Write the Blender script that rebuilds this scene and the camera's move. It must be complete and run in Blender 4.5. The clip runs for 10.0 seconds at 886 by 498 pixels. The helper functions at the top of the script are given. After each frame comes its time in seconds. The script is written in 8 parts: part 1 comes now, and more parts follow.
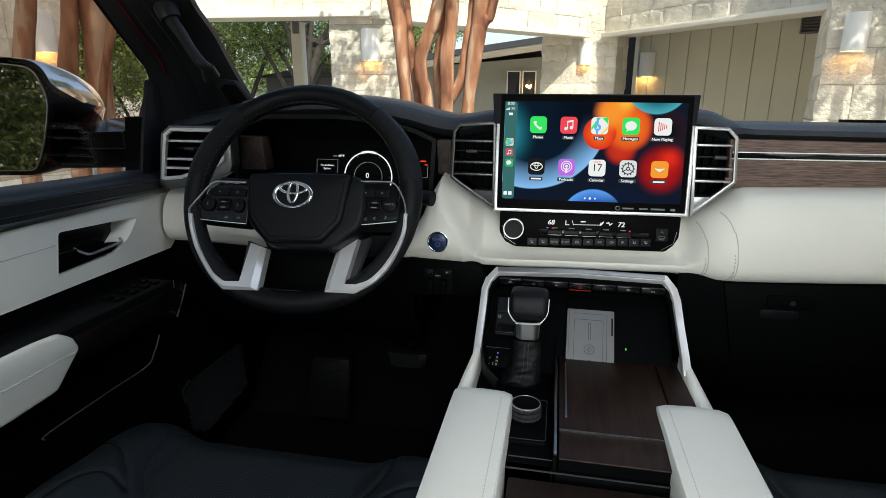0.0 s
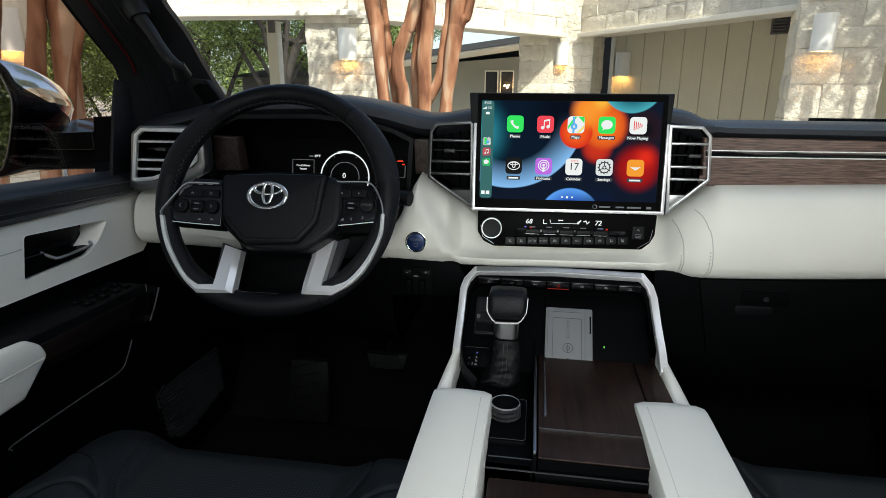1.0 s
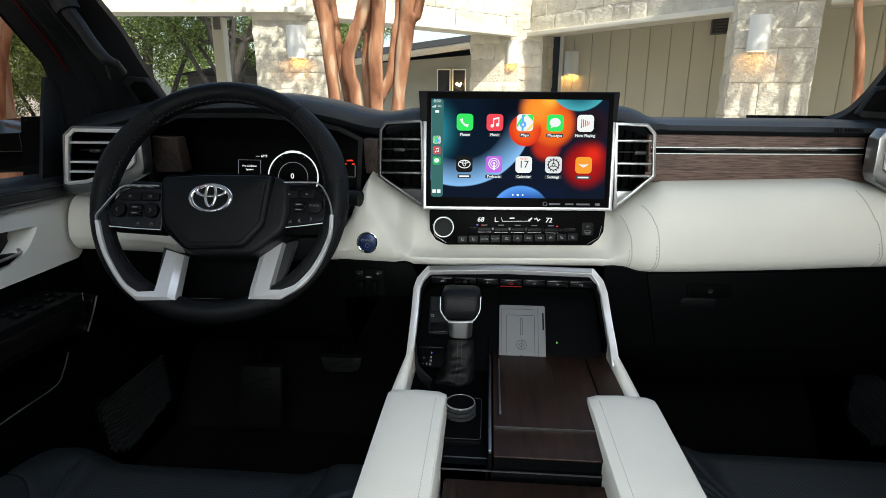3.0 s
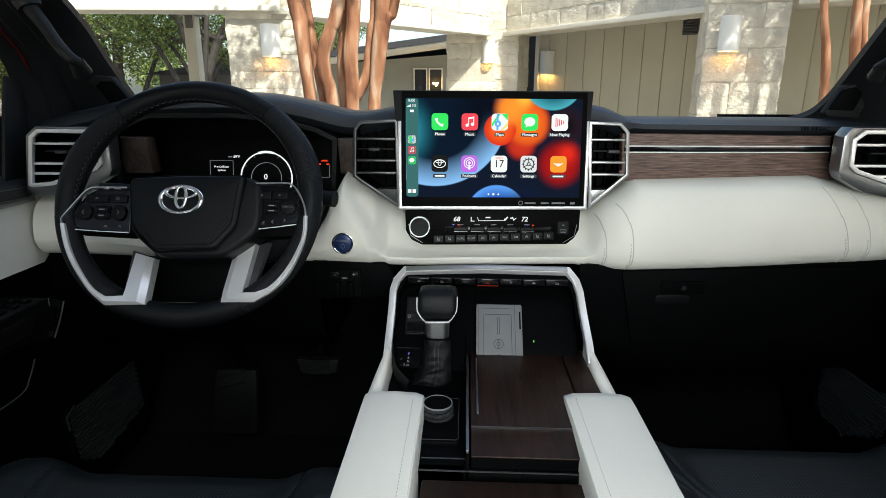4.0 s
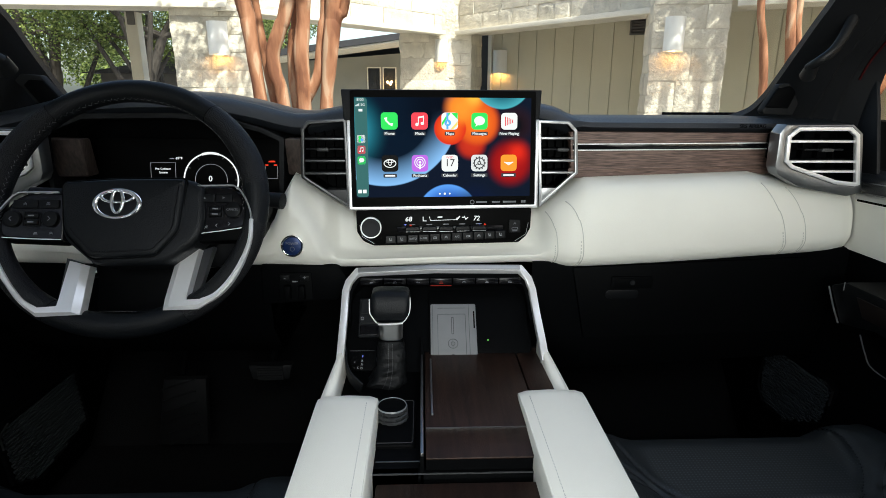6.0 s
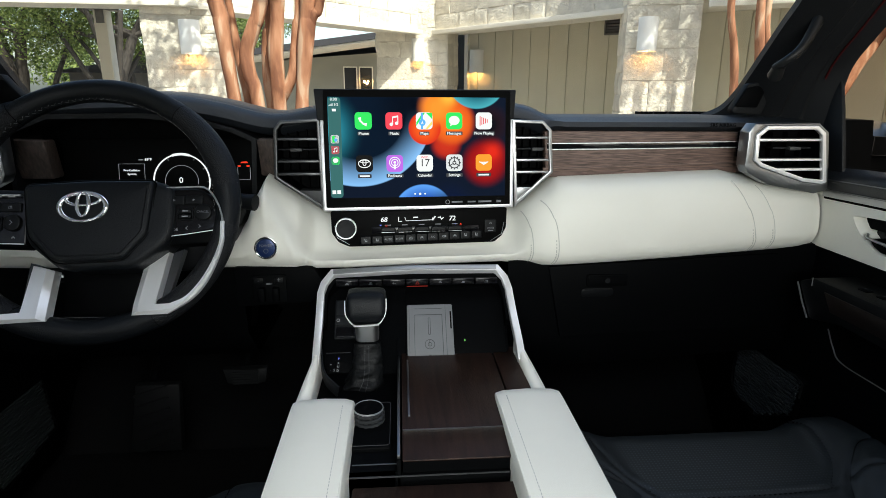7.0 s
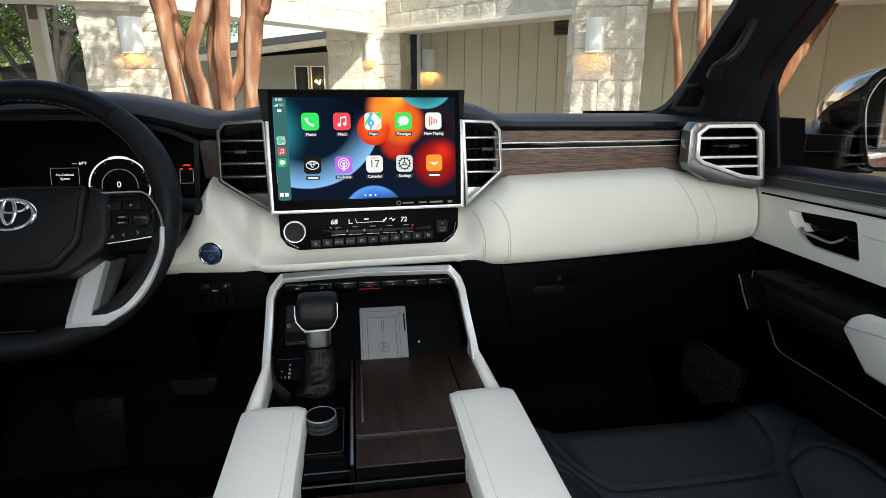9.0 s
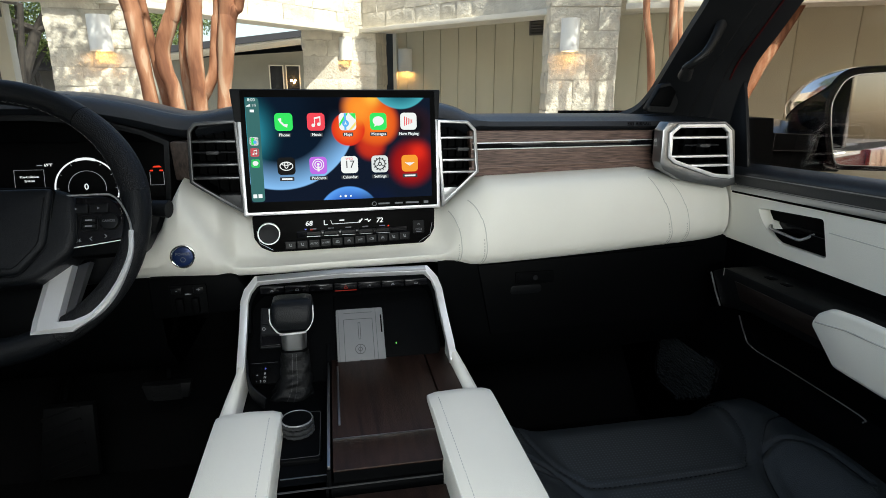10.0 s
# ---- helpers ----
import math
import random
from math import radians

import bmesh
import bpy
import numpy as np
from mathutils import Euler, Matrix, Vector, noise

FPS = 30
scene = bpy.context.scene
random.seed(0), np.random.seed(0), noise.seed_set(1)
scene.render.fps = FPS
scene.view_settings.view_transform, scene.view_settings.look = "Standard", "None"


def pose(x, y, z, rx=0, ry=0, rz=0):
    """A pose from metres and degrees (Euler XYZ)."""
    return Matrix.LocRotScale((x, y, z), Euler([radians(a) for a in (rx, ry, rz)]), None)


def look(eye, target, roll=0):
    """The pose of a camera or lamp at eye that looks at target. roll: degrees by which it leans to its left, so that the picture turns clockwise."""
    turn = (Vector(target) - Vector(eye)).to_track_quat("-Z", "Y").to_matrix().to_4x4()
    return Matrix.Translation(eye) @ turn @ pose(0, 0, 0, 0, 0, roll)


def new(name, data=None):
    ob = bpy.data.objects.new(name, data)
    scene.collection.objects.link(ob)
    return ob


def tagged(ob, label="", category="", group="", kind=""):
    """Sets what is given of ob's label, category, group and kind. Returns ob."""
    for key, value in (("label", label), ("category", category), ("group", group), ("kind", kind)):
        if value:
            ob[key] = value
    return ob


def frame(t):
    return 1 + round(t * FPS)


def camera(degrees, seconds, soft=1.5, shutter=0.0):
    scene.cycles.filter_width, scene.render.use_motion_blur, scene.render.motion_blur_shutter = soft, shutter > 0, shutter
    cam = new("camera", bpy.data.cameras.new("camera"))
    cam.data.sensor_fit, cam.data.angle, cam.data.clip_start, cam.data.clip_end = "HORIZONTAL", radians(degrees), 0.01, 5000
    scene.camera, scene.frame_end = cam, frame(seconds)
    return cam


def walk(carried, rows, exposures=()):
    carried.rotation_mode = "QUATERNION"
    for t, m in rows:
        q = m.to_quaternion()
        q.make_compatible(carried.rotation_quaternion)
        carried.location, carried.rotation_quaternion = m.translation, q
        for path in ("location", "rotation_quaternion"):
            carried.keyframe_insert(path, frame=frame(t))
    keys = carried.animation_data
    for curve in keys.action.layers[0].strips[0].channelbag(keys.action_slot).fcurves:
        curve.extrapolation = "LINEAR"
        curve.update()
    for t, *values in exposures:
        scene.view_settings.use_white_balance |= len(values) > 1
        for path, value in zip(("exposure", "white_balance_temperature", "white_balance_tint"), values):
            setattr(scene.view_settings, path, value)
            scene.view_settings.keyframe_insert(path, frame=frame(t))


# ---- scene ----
cam = camera(75.36, 10.0, soft=0.8)
PATH = [
    (0, -0.0166, -0.022, 1.6212, 74.716, -0.403, 11.128),
    (0.5, -0.0156, -0.0193, 1.6208, 74.715, -0.379, 10.124),
    (1, -0.0145, -0.0167, 1.6205, 74.697, -0.364, 9.037),
    (1.5, -0.0132, -0.0144, 1.6203, 74.672, -0.354, 7.909),
    (2, -0.0119, -0.0121, 1.6202, 74.643, -0.346, 6.767),
    (2.5, -0.0104, -0.01, 1.6201, 74.614, -0.337, 5.626),
    (4, -0.0049, -0.0041, 1.6201, 74.539, -0.307, 2.277),
    (4.5, -0.0027, -0.0023, 1.6201, 74.517, -0.297, 1.182),
    (5, -0.0004, -0.0004, 1.6202, 74.495, -0.287, 0.093),
    (5.5, 0.002, 0.0014, 1.6202, 74.475, -0.278, -0.995),
    (7, 0.0097, 0.0066, 1.6204, 74.424, -0.243, -4.282),
    (7.5, 0.0123, 0.0082, 1.6206, 74.412, -0.228, -5.387),
    (8, 0.0147, 0.0097, 1.6207, 74.402, -0.213, -6.497),
    (8.5, 0.0171, 0.0111, 1.621, 74.394, -0.199, -7.608),
    (9, 0.0192, 0.0123, 1.6213, 74.386, -0.193, -8.721),
    (9.5, 0.0211, 0.0134, 1.6217, 74.374, -0.205, -9.837),
    (10, 0.0226, 0.0142, 1.6222, 74.354, -0.248, -10.962),
]
walk(cam, [(row[0], pose(*row[1:])) for row in PATH], exposures=[(0.0, 1.20, 6500, 3), (4.0, 1.36, 6500, 3), (8.0, 1.40, 6500, 3), (10.0, 1.30, 6500, 3)])

# ---- world ----
SUN_ELEV, SUN_TURN = 52.0, 150.0
world = bpy.data.worlds.new("world")
scene.world = world
world.use_nodes = True
wn = world.node_tree.nodes
sky = wn.new("ShaderNodeTexSky")
sky.sky_type, sky.sun_disc = "NISHITA", False
sky.sun_elevation, sky.sun_rotation = radians(SUN_ELEV), radians(SUN_TURN)
sky.air_density, sky.dust_density = 1.0, 3.0
world.node_tree.links.new(sky.outputs[0], wn["Background"].inputs[0])
wn["Background"].inputs[1].default_value = 0.15
GLOW = 0.44
sun = new("sun", bpy.data.lights.new("sun", "SUN"))
sun.data.energy, sun.data.angle, sun.data.color = 3.4, radians(0.7), (1.0, 0.95, 0.88)
_e, _a = radians(SUN_ELEV), radians(SUN_TURN)
sun.matrix_world = look((0, 0, 30), (-math.sin(_a) * math.cos(_e), -math.cos(_a) * math.cos(_e), 30 - math.sin(_e)))

# daylight through the sunroof, the rear window and the rear side window
for where, to, w, h, watts, opening, tint in (((0.0, -0.69, 2.045), (0.0, -0.69, 0.0), 0.72, 1.05, 7.6, 142, (0.97, 0.985, 0.98)), ((0.0, -1.62, 1.72), (0.0, 1.0, 1.52), 1.3, 0.42, 16.8, 180, (1.0, 0.99, 0.965)), ((-0.835, -1.02, 1.74), (0.45, 0.95, 1.45), 0.9, 0.40, 1.0, 150, (0.94, 0.98, 1.0))):
    lamp = new("daylight", bpy.data.lights.new("daylight", "AREA"))
    lamp.data.shape, lamp.data.size, lamp.data.size_y, lamp.data.energy = "RECTANGLE", w, h, watts
    lamp.data.color, lamp.data.spread = tint, radians(opening)
    lamp.matrix_world = look(where, to)


# ---- builders ----
def thing(name, label, category, m=None, group="", kind=""):
    ob = new(name)
    ob.empty_display_size = 0.05
    if m is not None:
        ob.matrix_world = m
    return tagged(ob, label, category, group, kind)


def mesh_from(name, bm, mat, angle=32):
    bmesh.ops.recalc_face_normals(bm, faces=bm.faces)
    me = bpy.data.meshes.new(name)
    bm.to_mesh(me)
    bm.free()
    for mm in mat if isinstance(mat, (list, tuple)) else [mat]:
        me.materials.append(mm)
    me.polygons.foreach_set("use_smooth", [True] * len(me.polygons))
    me.set_sharp_from_angle(angle=radians(angle))
    return me


def part(name, bm, mat, parent, label="", angle=32):
    ob = new(name, mesh_from(name, bm, mat, angle))
    if parent is not None:
        ob.parent = parent
    return tagged(ob, label)


def single(name, bm, mat, label, category, kind="", angle=32):
    ob = new(name, mesh_from(name, bm, mat, angle))
    return tagged(ob, label, category, "", kind)


def join(*bms):
    out = bmesh.new()
    for b in bms:
        me = bpy.data.meshes.new("tmp")
        b.to_mesh(me)
        b.free()
        out.from_mesh(me)
        bpy.data.meshes.remove(me)
    return out


def bevelled(bm, w, seg=2, angle=25):
    if w > 0:
        es = [e for e in bm.edges if len(e.link_faces) == 2 and e.calc_face_angle(0) > radians(angle)]
        bmesh.ops.bevel(bm, geom=es, offset=w, segments=seg, affect="EDGES", profile=0.5, clamp_overlap=True)
    return bm


def box(x0, x1, y0, y1, z0, z1, bevel=0.0, seg=2):
    bm = bmesh.new()
    bmesh.ops.create_cube(bm, size=1)
    for v in bm.verts:
        v.co = Vector((x0 if v.co.x < 0 else x1, y0 if v.co.y < 0 else y1, z0 if v.co.z < 0 else z1))
    return bevelled(bm, bevel, seg)


def moved(bm, m):
    bm.transform(m)
    return bm


def prism(pts, d0, d1, bevel=0.0, axes="xy", seg=2):
    """A polygon in two of the axes, made thick from d0 to d1 along the third."""
    def put(a, b, c):
        return {"xy": (a, b, c), "xz": (a, c, b), "yz": (c, a, b)}[axes]
    bm = bmesh.new()
    lo = [bm.verts.new(put(a, b, d0)) for a, b in pts]
    hi = [bm.verts.new(put(a, b, d1)) for a, b in pts]
    bm.faces.new(lo[::-1])
    bm.faces.new(hi)
    n = len(pts)
    for i in range(n):
        bm.faces.new((lo[i], lo[(i + 1) % n], hi[(i + 1) % n], hi[i]))
    bmesh.ops.recalc_face_normals(bm, faces=bm.faces)
    return bevelled(bm, bevel, seg)


def inset_poly(pts, w):
    """The outline moved inwards by w (outwards: minus)."""
    n, area = len(pts), 0
    for i in range(n):
        a, b = pts[i], pts[(i + 1) % n]
        area += a[0] * b[1] - b[0] * a[1]
    s, out = (1 if area > 0 else -1), []
    for i in range(n):
        p, q, r = Vector(pts[i - 1]), Vector(pts[i]), Vector(pts[(i + 1) % n])
        d1, d2 = (q - p).normalized(), (r - q).normalized()
        n1, n2 = Vector((-d1.y, d1.x)) * s, Vector((-d2.y, d2.x)) * s
        k = (n1 + n2)
        k = k / max(0.35, (1 + n1.dot(n2)))
        out.append(tuple(q + k * w))
    return out


def ring(pts, w, d0, d1, axes="xz", bevel=0.0, inner=None):
    """A frame of width w round an outline."""
    def put(a, b, c):
        return {"xy": (a, b, c), "xz": (a, c, b), "yz": (c, a, b)}[axes]
    ins = inner or inset_poly(pts, w)
    bm = bmesh.new()
    rows = [[bm.verts.new(put(a, b, d)) for a, b in lst] for lst, d in ((pts, d0), (pts, d1), (ins, d1), (ins, d0))]
    n = len(pts)
    for k in range(4):
        A, B = rows[k], rows[(k + 1) % 4]
        for i in range(n):
            bm.faces.new((A[i], A[(i + 1) % n], B[(i + 1) % n], B[i]))
    bmesh.ops.recalc_face_normals(bm, faces=bm.faces)
    return bevelled(bm, bevel, 2)


def rounded(x0, x1, y0, y1, r, seg=5):
    pts = []
    for cx, cy, a0 in ((x1 - r, y1 - r, 0), (x0 + r, y1 - r, 90), (x0 + r, y0 + r, 180), (x1 - r, y0 + r, 270)):
        for k in range(seg + 1):
            a = radians(a0 + 90 * k / seg)
            pts.append((cx + r * math.cos(a), cy + r * math.sin(a)))
    return pts


def filleted(pts, r, seg=5):
    """The outline with its corners rounded; r is one radius or one for each corner."""
    out, n = [], len(pts)
    for i in range(n):
        p, q, t = Vector(pts[i - 1]), Vector(pts[i]), Vector(pts[(i + 1) % n])
        k = r[i] if isinstance(r, (list, tuple)) else r
        a, b = (p - q), (t - q)
        a, b = q + a.normalized() * min(k, a.length * 0.48), q + b.normalized() * min(k, b.length * 0.48)
        for j in range(seg + 1):
            f = j / seg
            v = a * (1 - f) ** 2 + q * 2 * f * (1 - f) + b * f * f
            out.append((v.x, v.y))
    return out


def pillow(pts, d0, d1, r, crown=0.0, steps=5):
    """A padded slab over an outline in xy: rounded shoulder of radius r, slightly crowned top."""
    rows = [[(x, y, d0) for x, y in pts]]
    for j in range(steps + 1):
        a = math.pi / 2 * j / steps
        rows.append([(x, y, d1 - r + r * math.sin(a)) for x, y in inset_poly(pts, r * (1 - math.cos(a)))])
    cx, cy = sum(x for x, y in pts) / len(pts), sum(y for x, y in pts) / len(pts)
    last = rows[-1]
    for k in (0.85, 0.6, 0.3, 0.08):
        rows.append([(cx + (x - cx) * k, cy + (y - cy) * k, d1 + crown * (1 - k * k)) for x, y, z in last])
    return loft(rows, True, True)


def spline(pts, n, closed=False):
    """Catmull-Rom through the points."""
    P = [Vector(p) for p in pts]
    m, out = len(P), []
    spans = m if closed else m - 1
    for i in range(spans):
        p0 = P[(i - 1) % m] if closed or i > 0 else P[0] * 2 - P[1]
        p1, p2 = P[i], P[(i + 1) % m]
        p3 = P[(i + 2) % m] if closed or i + 2 < m else P[-1] * 2 - P[-2]
        for k in range(n):
            t = k / n
            out.append(0.5 * ((2 * p1) + (p2 - p0) * t + (2 * p0 - 5 * p1 + 4 * p2 - p3) * t * t + (3 * p1 - p0 - 3 * p2 + p3) * t ** 3))
    if not closed:
        out.append(P[-1])
    return out


def resampled(pts, n):
    """n + 1 points at even steps along a line."""
    pts = [Vector(p) for p in pts]
    run = [0.0]
    for a, b in zip(pts, pts[1:]):
        run.append(run[-1] + (b - a).length)
    out = []
    for i in range(n + 1):
        d = run[-1] * i / n
        k = max(1, min(len(pts) - 1, next((j for j, r in enumerate(run) if r >= d - 1e-9), len(pts) - 1)))
        f = (d - run[k - 1]) / max(1e-9, run[k] - run[k - 1])
        out.append(pts[k - 1].lerp(pts[k], f))
    return out


def loft(rows, closed=False, caps=False):
    """A skin over rows of points, each row as long as the others. closed: the rows are loops."""
    bm = bmesh.new()
    V = [[bm.verts.new(p) for p in row] for row in rows]
    n = len(rows[0])
    for a, b in zip(V[:-1], V[1:]):
        for i in range(n if closed else n - 1):
            bm.faces.new((a[i], a[(i + 1) % n], b[(i + 1) % n], b[i]))
    if caps:
        bm.faces.new(V[0][::-1])
        bm.faces.new(V[-1])
    bmesh.ops.recalc_face_normals(bm, faces=bm.faces)
    return bm


def tube(path, r, seg=10, closed=False, squash=1.0, up=None):
    """A round (or, with squash, oval) bar along a path; r may be a list."""
    P = [Vector(p) for p in path]
    n = len(P)
    rs = r if isinstance(r, (list, tuple)) else [r] * n
    rows, prev = [], None
    for i in range(n):
        a = P[i - 1] if closed or i > 0 else P[0]
        b = P[(i + 1) % n] if closed or i < n - 1 else P[-1]
        d = (b - a).normalized()
        if up is not None:
            s = d.cross(Vector(up)).normalized()
        elif prev is None:
            s = d.orthogonal().normalized()
        else:
            s = (prev - d * prev.dot(d)).normalized()
        prev = s
        w = d.cross(s)
        rows.append([P[i] + (s * math.cos(2 * math.pi * k / seg) + w * squash * math.sin(2 * math.pi * k / seg)) * rs[i] for k in range(seg)])
    if closed:
        rows.append(rows[0])
        bm = loft(rows, True)
        bmesh.ops.remove_doubles(bm, verts=bm.verts, dist=1e-6)
        return bm
    return loft(rows, True, True)


def bar(path, w, h, up=(0, 0, 1), closed=False, bevel=0.0):
    """A bar of oblong section along a path: w across, h along up."""
    P = [Vector(p) for p in path]
    n, rows = len(P), []
    for i in range(n):
        d1 = (P[i] - P[i - 1]).normalized() if closed or i > 0 else (P[1] - P[0]).normalized()
        d2 = (P[(i + 1) % n] - P[i]).normalized() if closed or i < n - 1 else d1
        d = (d1 + d2).normalized()
        s = d.cross(Vector(up)).normalized()
        u = s.cross(d)
        k = 1 / max(0.5, d.dot(d1))
        rows.append([P[i] + s * w * 0.5 * k * a + u * h * 0.5 * b for a, b in ((-1, -1), (1, -1), (1, 1), (-1, 1))])
    if closed:
        rows.append(rows[0])
        bm = loft(rows, True)
        bmesh.ops.remove_doubles(bm, verts=bm.verts, dist=1e-6)
    else:
        bm = loft(rows, True, True)
    return bevelled(bm, bevel, 2, 40)


def disc(cx, cy, r, d0, d1, seg=28, bevel=0.0, axes="xy"):
    return prism([(cx + r * math.cos(2 * math.pi * k / seg), cy + r * math.sin(2 * math.pi * k / seg)) for k in range(seg)], d0, d1, bevel, axes)


def ball(c, r, seg=12, rings=8, scale=(1, 1, 1)):
    bm = bmesh.new()
    bmesh.ops.create_uvsphere(bm, u_segments=seg, v_segments=rings, radius=1)
    for v in bm.verts:
        v.co = Vector((c[0] + v.co.x * r * scale[0], c[1] + v.co.y * r * scale[1], c[2] + v.co.z * r * scale[2]))
    return bm


def words(text, size, depth=0.0004, align="CENTER"):
    """Lettering in the xy plane, as a bmesh."""
    cu = bpy.data.curves.new("words", "FONT")
    cu.body, cu.size, cu.extrude, cu.align_x, cu.align_y = text, size, depth, align, "CENTER"
    cu.resolution_u = 2
    ob = bpy.data.objects.new("words", cu)
    scene.collection.objects.link(ob)
    bpy.context.view_layer.update()
    me = bpy.data.meshes.new_from_object(ob.evaluated_get(bpy.context.evaluated_depsgraph_get()))
    bm = bmesh.new()
    bm.from_mesh(me)
    bpy.data.objects.remove(ob)
    bpy.data.curves.remove(cu)
    bpy.data.meshes.remove(me)
    return bm


def glyph(kind, w, h, d=0.0003):
    """A small printed control symbol, w wide and h high, lying in xy."""
    k = kind % 6
    t = h * 0.14
    if k == 0:
        return join(*[bar([(x * w, -h * 0.45, 0), (x * w + w * 0.09, -h * 0.1, 0), (x * w - w * 0.05, h * 0.15, 0), (x * w + w * 0.05, h * 0.45, 0)], t, d) for x in (-0.3, 0.0, 0.3)])
    if k == 1:
        return join(ring([(-w * 0.5, -h * 0.4), (-w * 0.35, h * 0.4), (w * 0.35, h * 0.4), (w * 0.5, -h * 0.4)], t, 0, d, "xy"), box(-t / 2, t / 2, -h * 0.1, h * 0.3, 0, d))
    if k == 2:
        return join(ring([(-w * 0.15 + h * 0.32 * math.cos(a), h * 0.32 * math.sin(a)) for a in [2 * math.pi * i / 14 for i in range(14)]], t, 0, d, "xy"), box(w * 0.2, w * 0.5, -t / 2, t / 2, 0, d))
    if k == 3:
        return prism([(-w * 0.3, -h * 0.4), (-w * 0.3, h * 0.4), (w * 0.35, 0)], 0, d)
    if k == 4:
        return join(box(-w * 0.5, w * 0.5, -h * 0.35, -h * 0.35 + t, 0, d), prism([(-w * 0.42, -h * 0.12), (-w * 0.2, h * 0.38), (w * 0.22, h * 0.38), (w * 0.42, -h * 0.12)], 0, d))
    return join(bar([(-w * 0.4, -h * 0.35, 0), (0, h * 0.1, 0), (w * 0.4, -h * 0.35, 0)], t, d), bar([(-w * 0.4, 0, 0), (0, h * 0.42, 0), (w * 0.4, 0, 0)], t, d))


# ---- materials ----
def material(name, base, rough=0.5, metal=0.0, vary=0.08, scale=8.0, bump=0.0, bump_scale=300.0, grain=None, coat=0.0, spec=0.5, per_object=0.0, stretch=(1, 1, 1)):
    """A surface with variation at two scales and fine relief."""
    m = bpy.data.materials.new(name)
    m.use_nodes = True
    N, Lk = m.node_tree.nodes, m.node_tree.links
    b = N["Principled BSDF"]
    b.inputs["Metallic"].default_value = metal
    b.inputs["Coat Weight"].default_value = coat
    b.inputs["Coat Roughness"].default_value = 0.06
    b.inputs["Specular IOR Level"].default_value = spec
    tc = N.new("ShaderNodeTexCoord")
    mp = N.new("ShaderNodeMapping")
    mp.inputs["Scale"].default_value = stretch
    Lk.new(tc.outputs["Object"], mp.inputs[0])
    big = N.new("ShaderNodeTexNoise")
    big.inputs["Scale"].default_value, big.inputs["Detail"].default_value = scale, 5
    Lk.new(mp.outputs[0], big.inputs["Vector"])
    ramp = N.new("ShaderNodeMapRange")
    ramp.inputs["From Min"].default_value, ramp.inputs["From Max"].default_value = 0.3, 0.7
    ramp.inputs["To Min"].default_value, ramp.inputs["To Max"].default_value = 1 - vary, 1 + vary
    Lk.new(big.outputs["Fac"], ramp.inputs["Value"])
    col = N.new("ShaderNodeMix")
    col.data_type, col.blend_type = "RGBA", "MULTIPLY"
    col.inputs[0].default_value = 1.0
    col.inputs[6].default_value = (*base, 1)
    last = ramp.outputs[0]
    if per_object:
        oi = N.new("ShaderNodeObjectInfo")
        r2 = N.new("ShaderNodeMapRange")
        r2.inputs["To Min"].default_value, r2.inputs["To Max"].default_value = 1 - per_object, 1 + per_object
        Lk.new(oi.outputs["Random"], r2.inputs["Value"])
        mu = N.new("ShaderNodeMath")
        mu.operation = "MULTIPLY"
        Lk.new(last, mu.inputs[0])
        Lk.new(r2.outputs[0], mu.inputs[1])
        last = mu.outputs[0]
    Lk.new(last, col.inputs[7])
    Lk.new(col.outputs[2], b.inputs["Base Color"])
    rr = N.new("ShaderNodeMapRange")
    rr.inputs["To Min"].default_value, rr.inputs["To Max"].default_value = max(0.02, rough * 0.85), min(1, rough * 1.15)
    Lk.new(big.outputs["Fac"], rr.inputs["Value"])
    Lk.new(rr.outputs[0], b.inputs["Roughness"])
    if bump:
        fine = N.new("ShaderNodeTexVoronoi" if grain == "cells" else "ShaderNodeTexNoise")
        fine.inputs["Scale"].default_value = bump_scale
        Lk.new(mp.outputs[0], fine.inputs["Vector"])
        bp = N.new("ShaderNodeBump")
        bp.inputs["Strength"].default_value, bp.inputs["Distance"].default_value = bump, 0.002
        Lk.new(fine.outputs[0], bp.inputs["Height"])
        Lk.new(bp.outputs[0], b.inputs["Normal"])
    return m


def wooden(name, dark, light, rough=0.4, along=(1, 14, 14), scale=6.0, coat=0.0):
    m = material(name, light, rough, vary=0.1, scale=20, bump=0.25, bump_scale=120, stretch=along, coat=coat)
    N, Lk = m.node_tree.nodes, m.node_tree.links
    b = N["Principled BSDF"]
    mp = next(n for n in N if n.type == "MAPPING")
    nz = N.new("ShaderNodeTexNoise")
    nz.inputs["Scale"].default_value, nz.inputs["Detail"].default_value, nz.inputs["Distortion"].default_value = scale, 8, 0.6
    Lk.new(mp.outputs[0], nz.inputs["Vector"])
    cr = N.new("ShaderNodeValToRGB")
    cr.color_ramp.elements[0].position, cr.color_ramp.elements[0].color = 0.35, (*dark, 1)
    cr.color_ramp.elements[1].position, cr.color_ramp.elements[1].color = 0.68, (*light, 1)
    Lk.new(nz.outputs["Fac"], cr.inputs[0])
    Lk.new(cr.outputs[0], b.inputs["Base Color"])
    return m


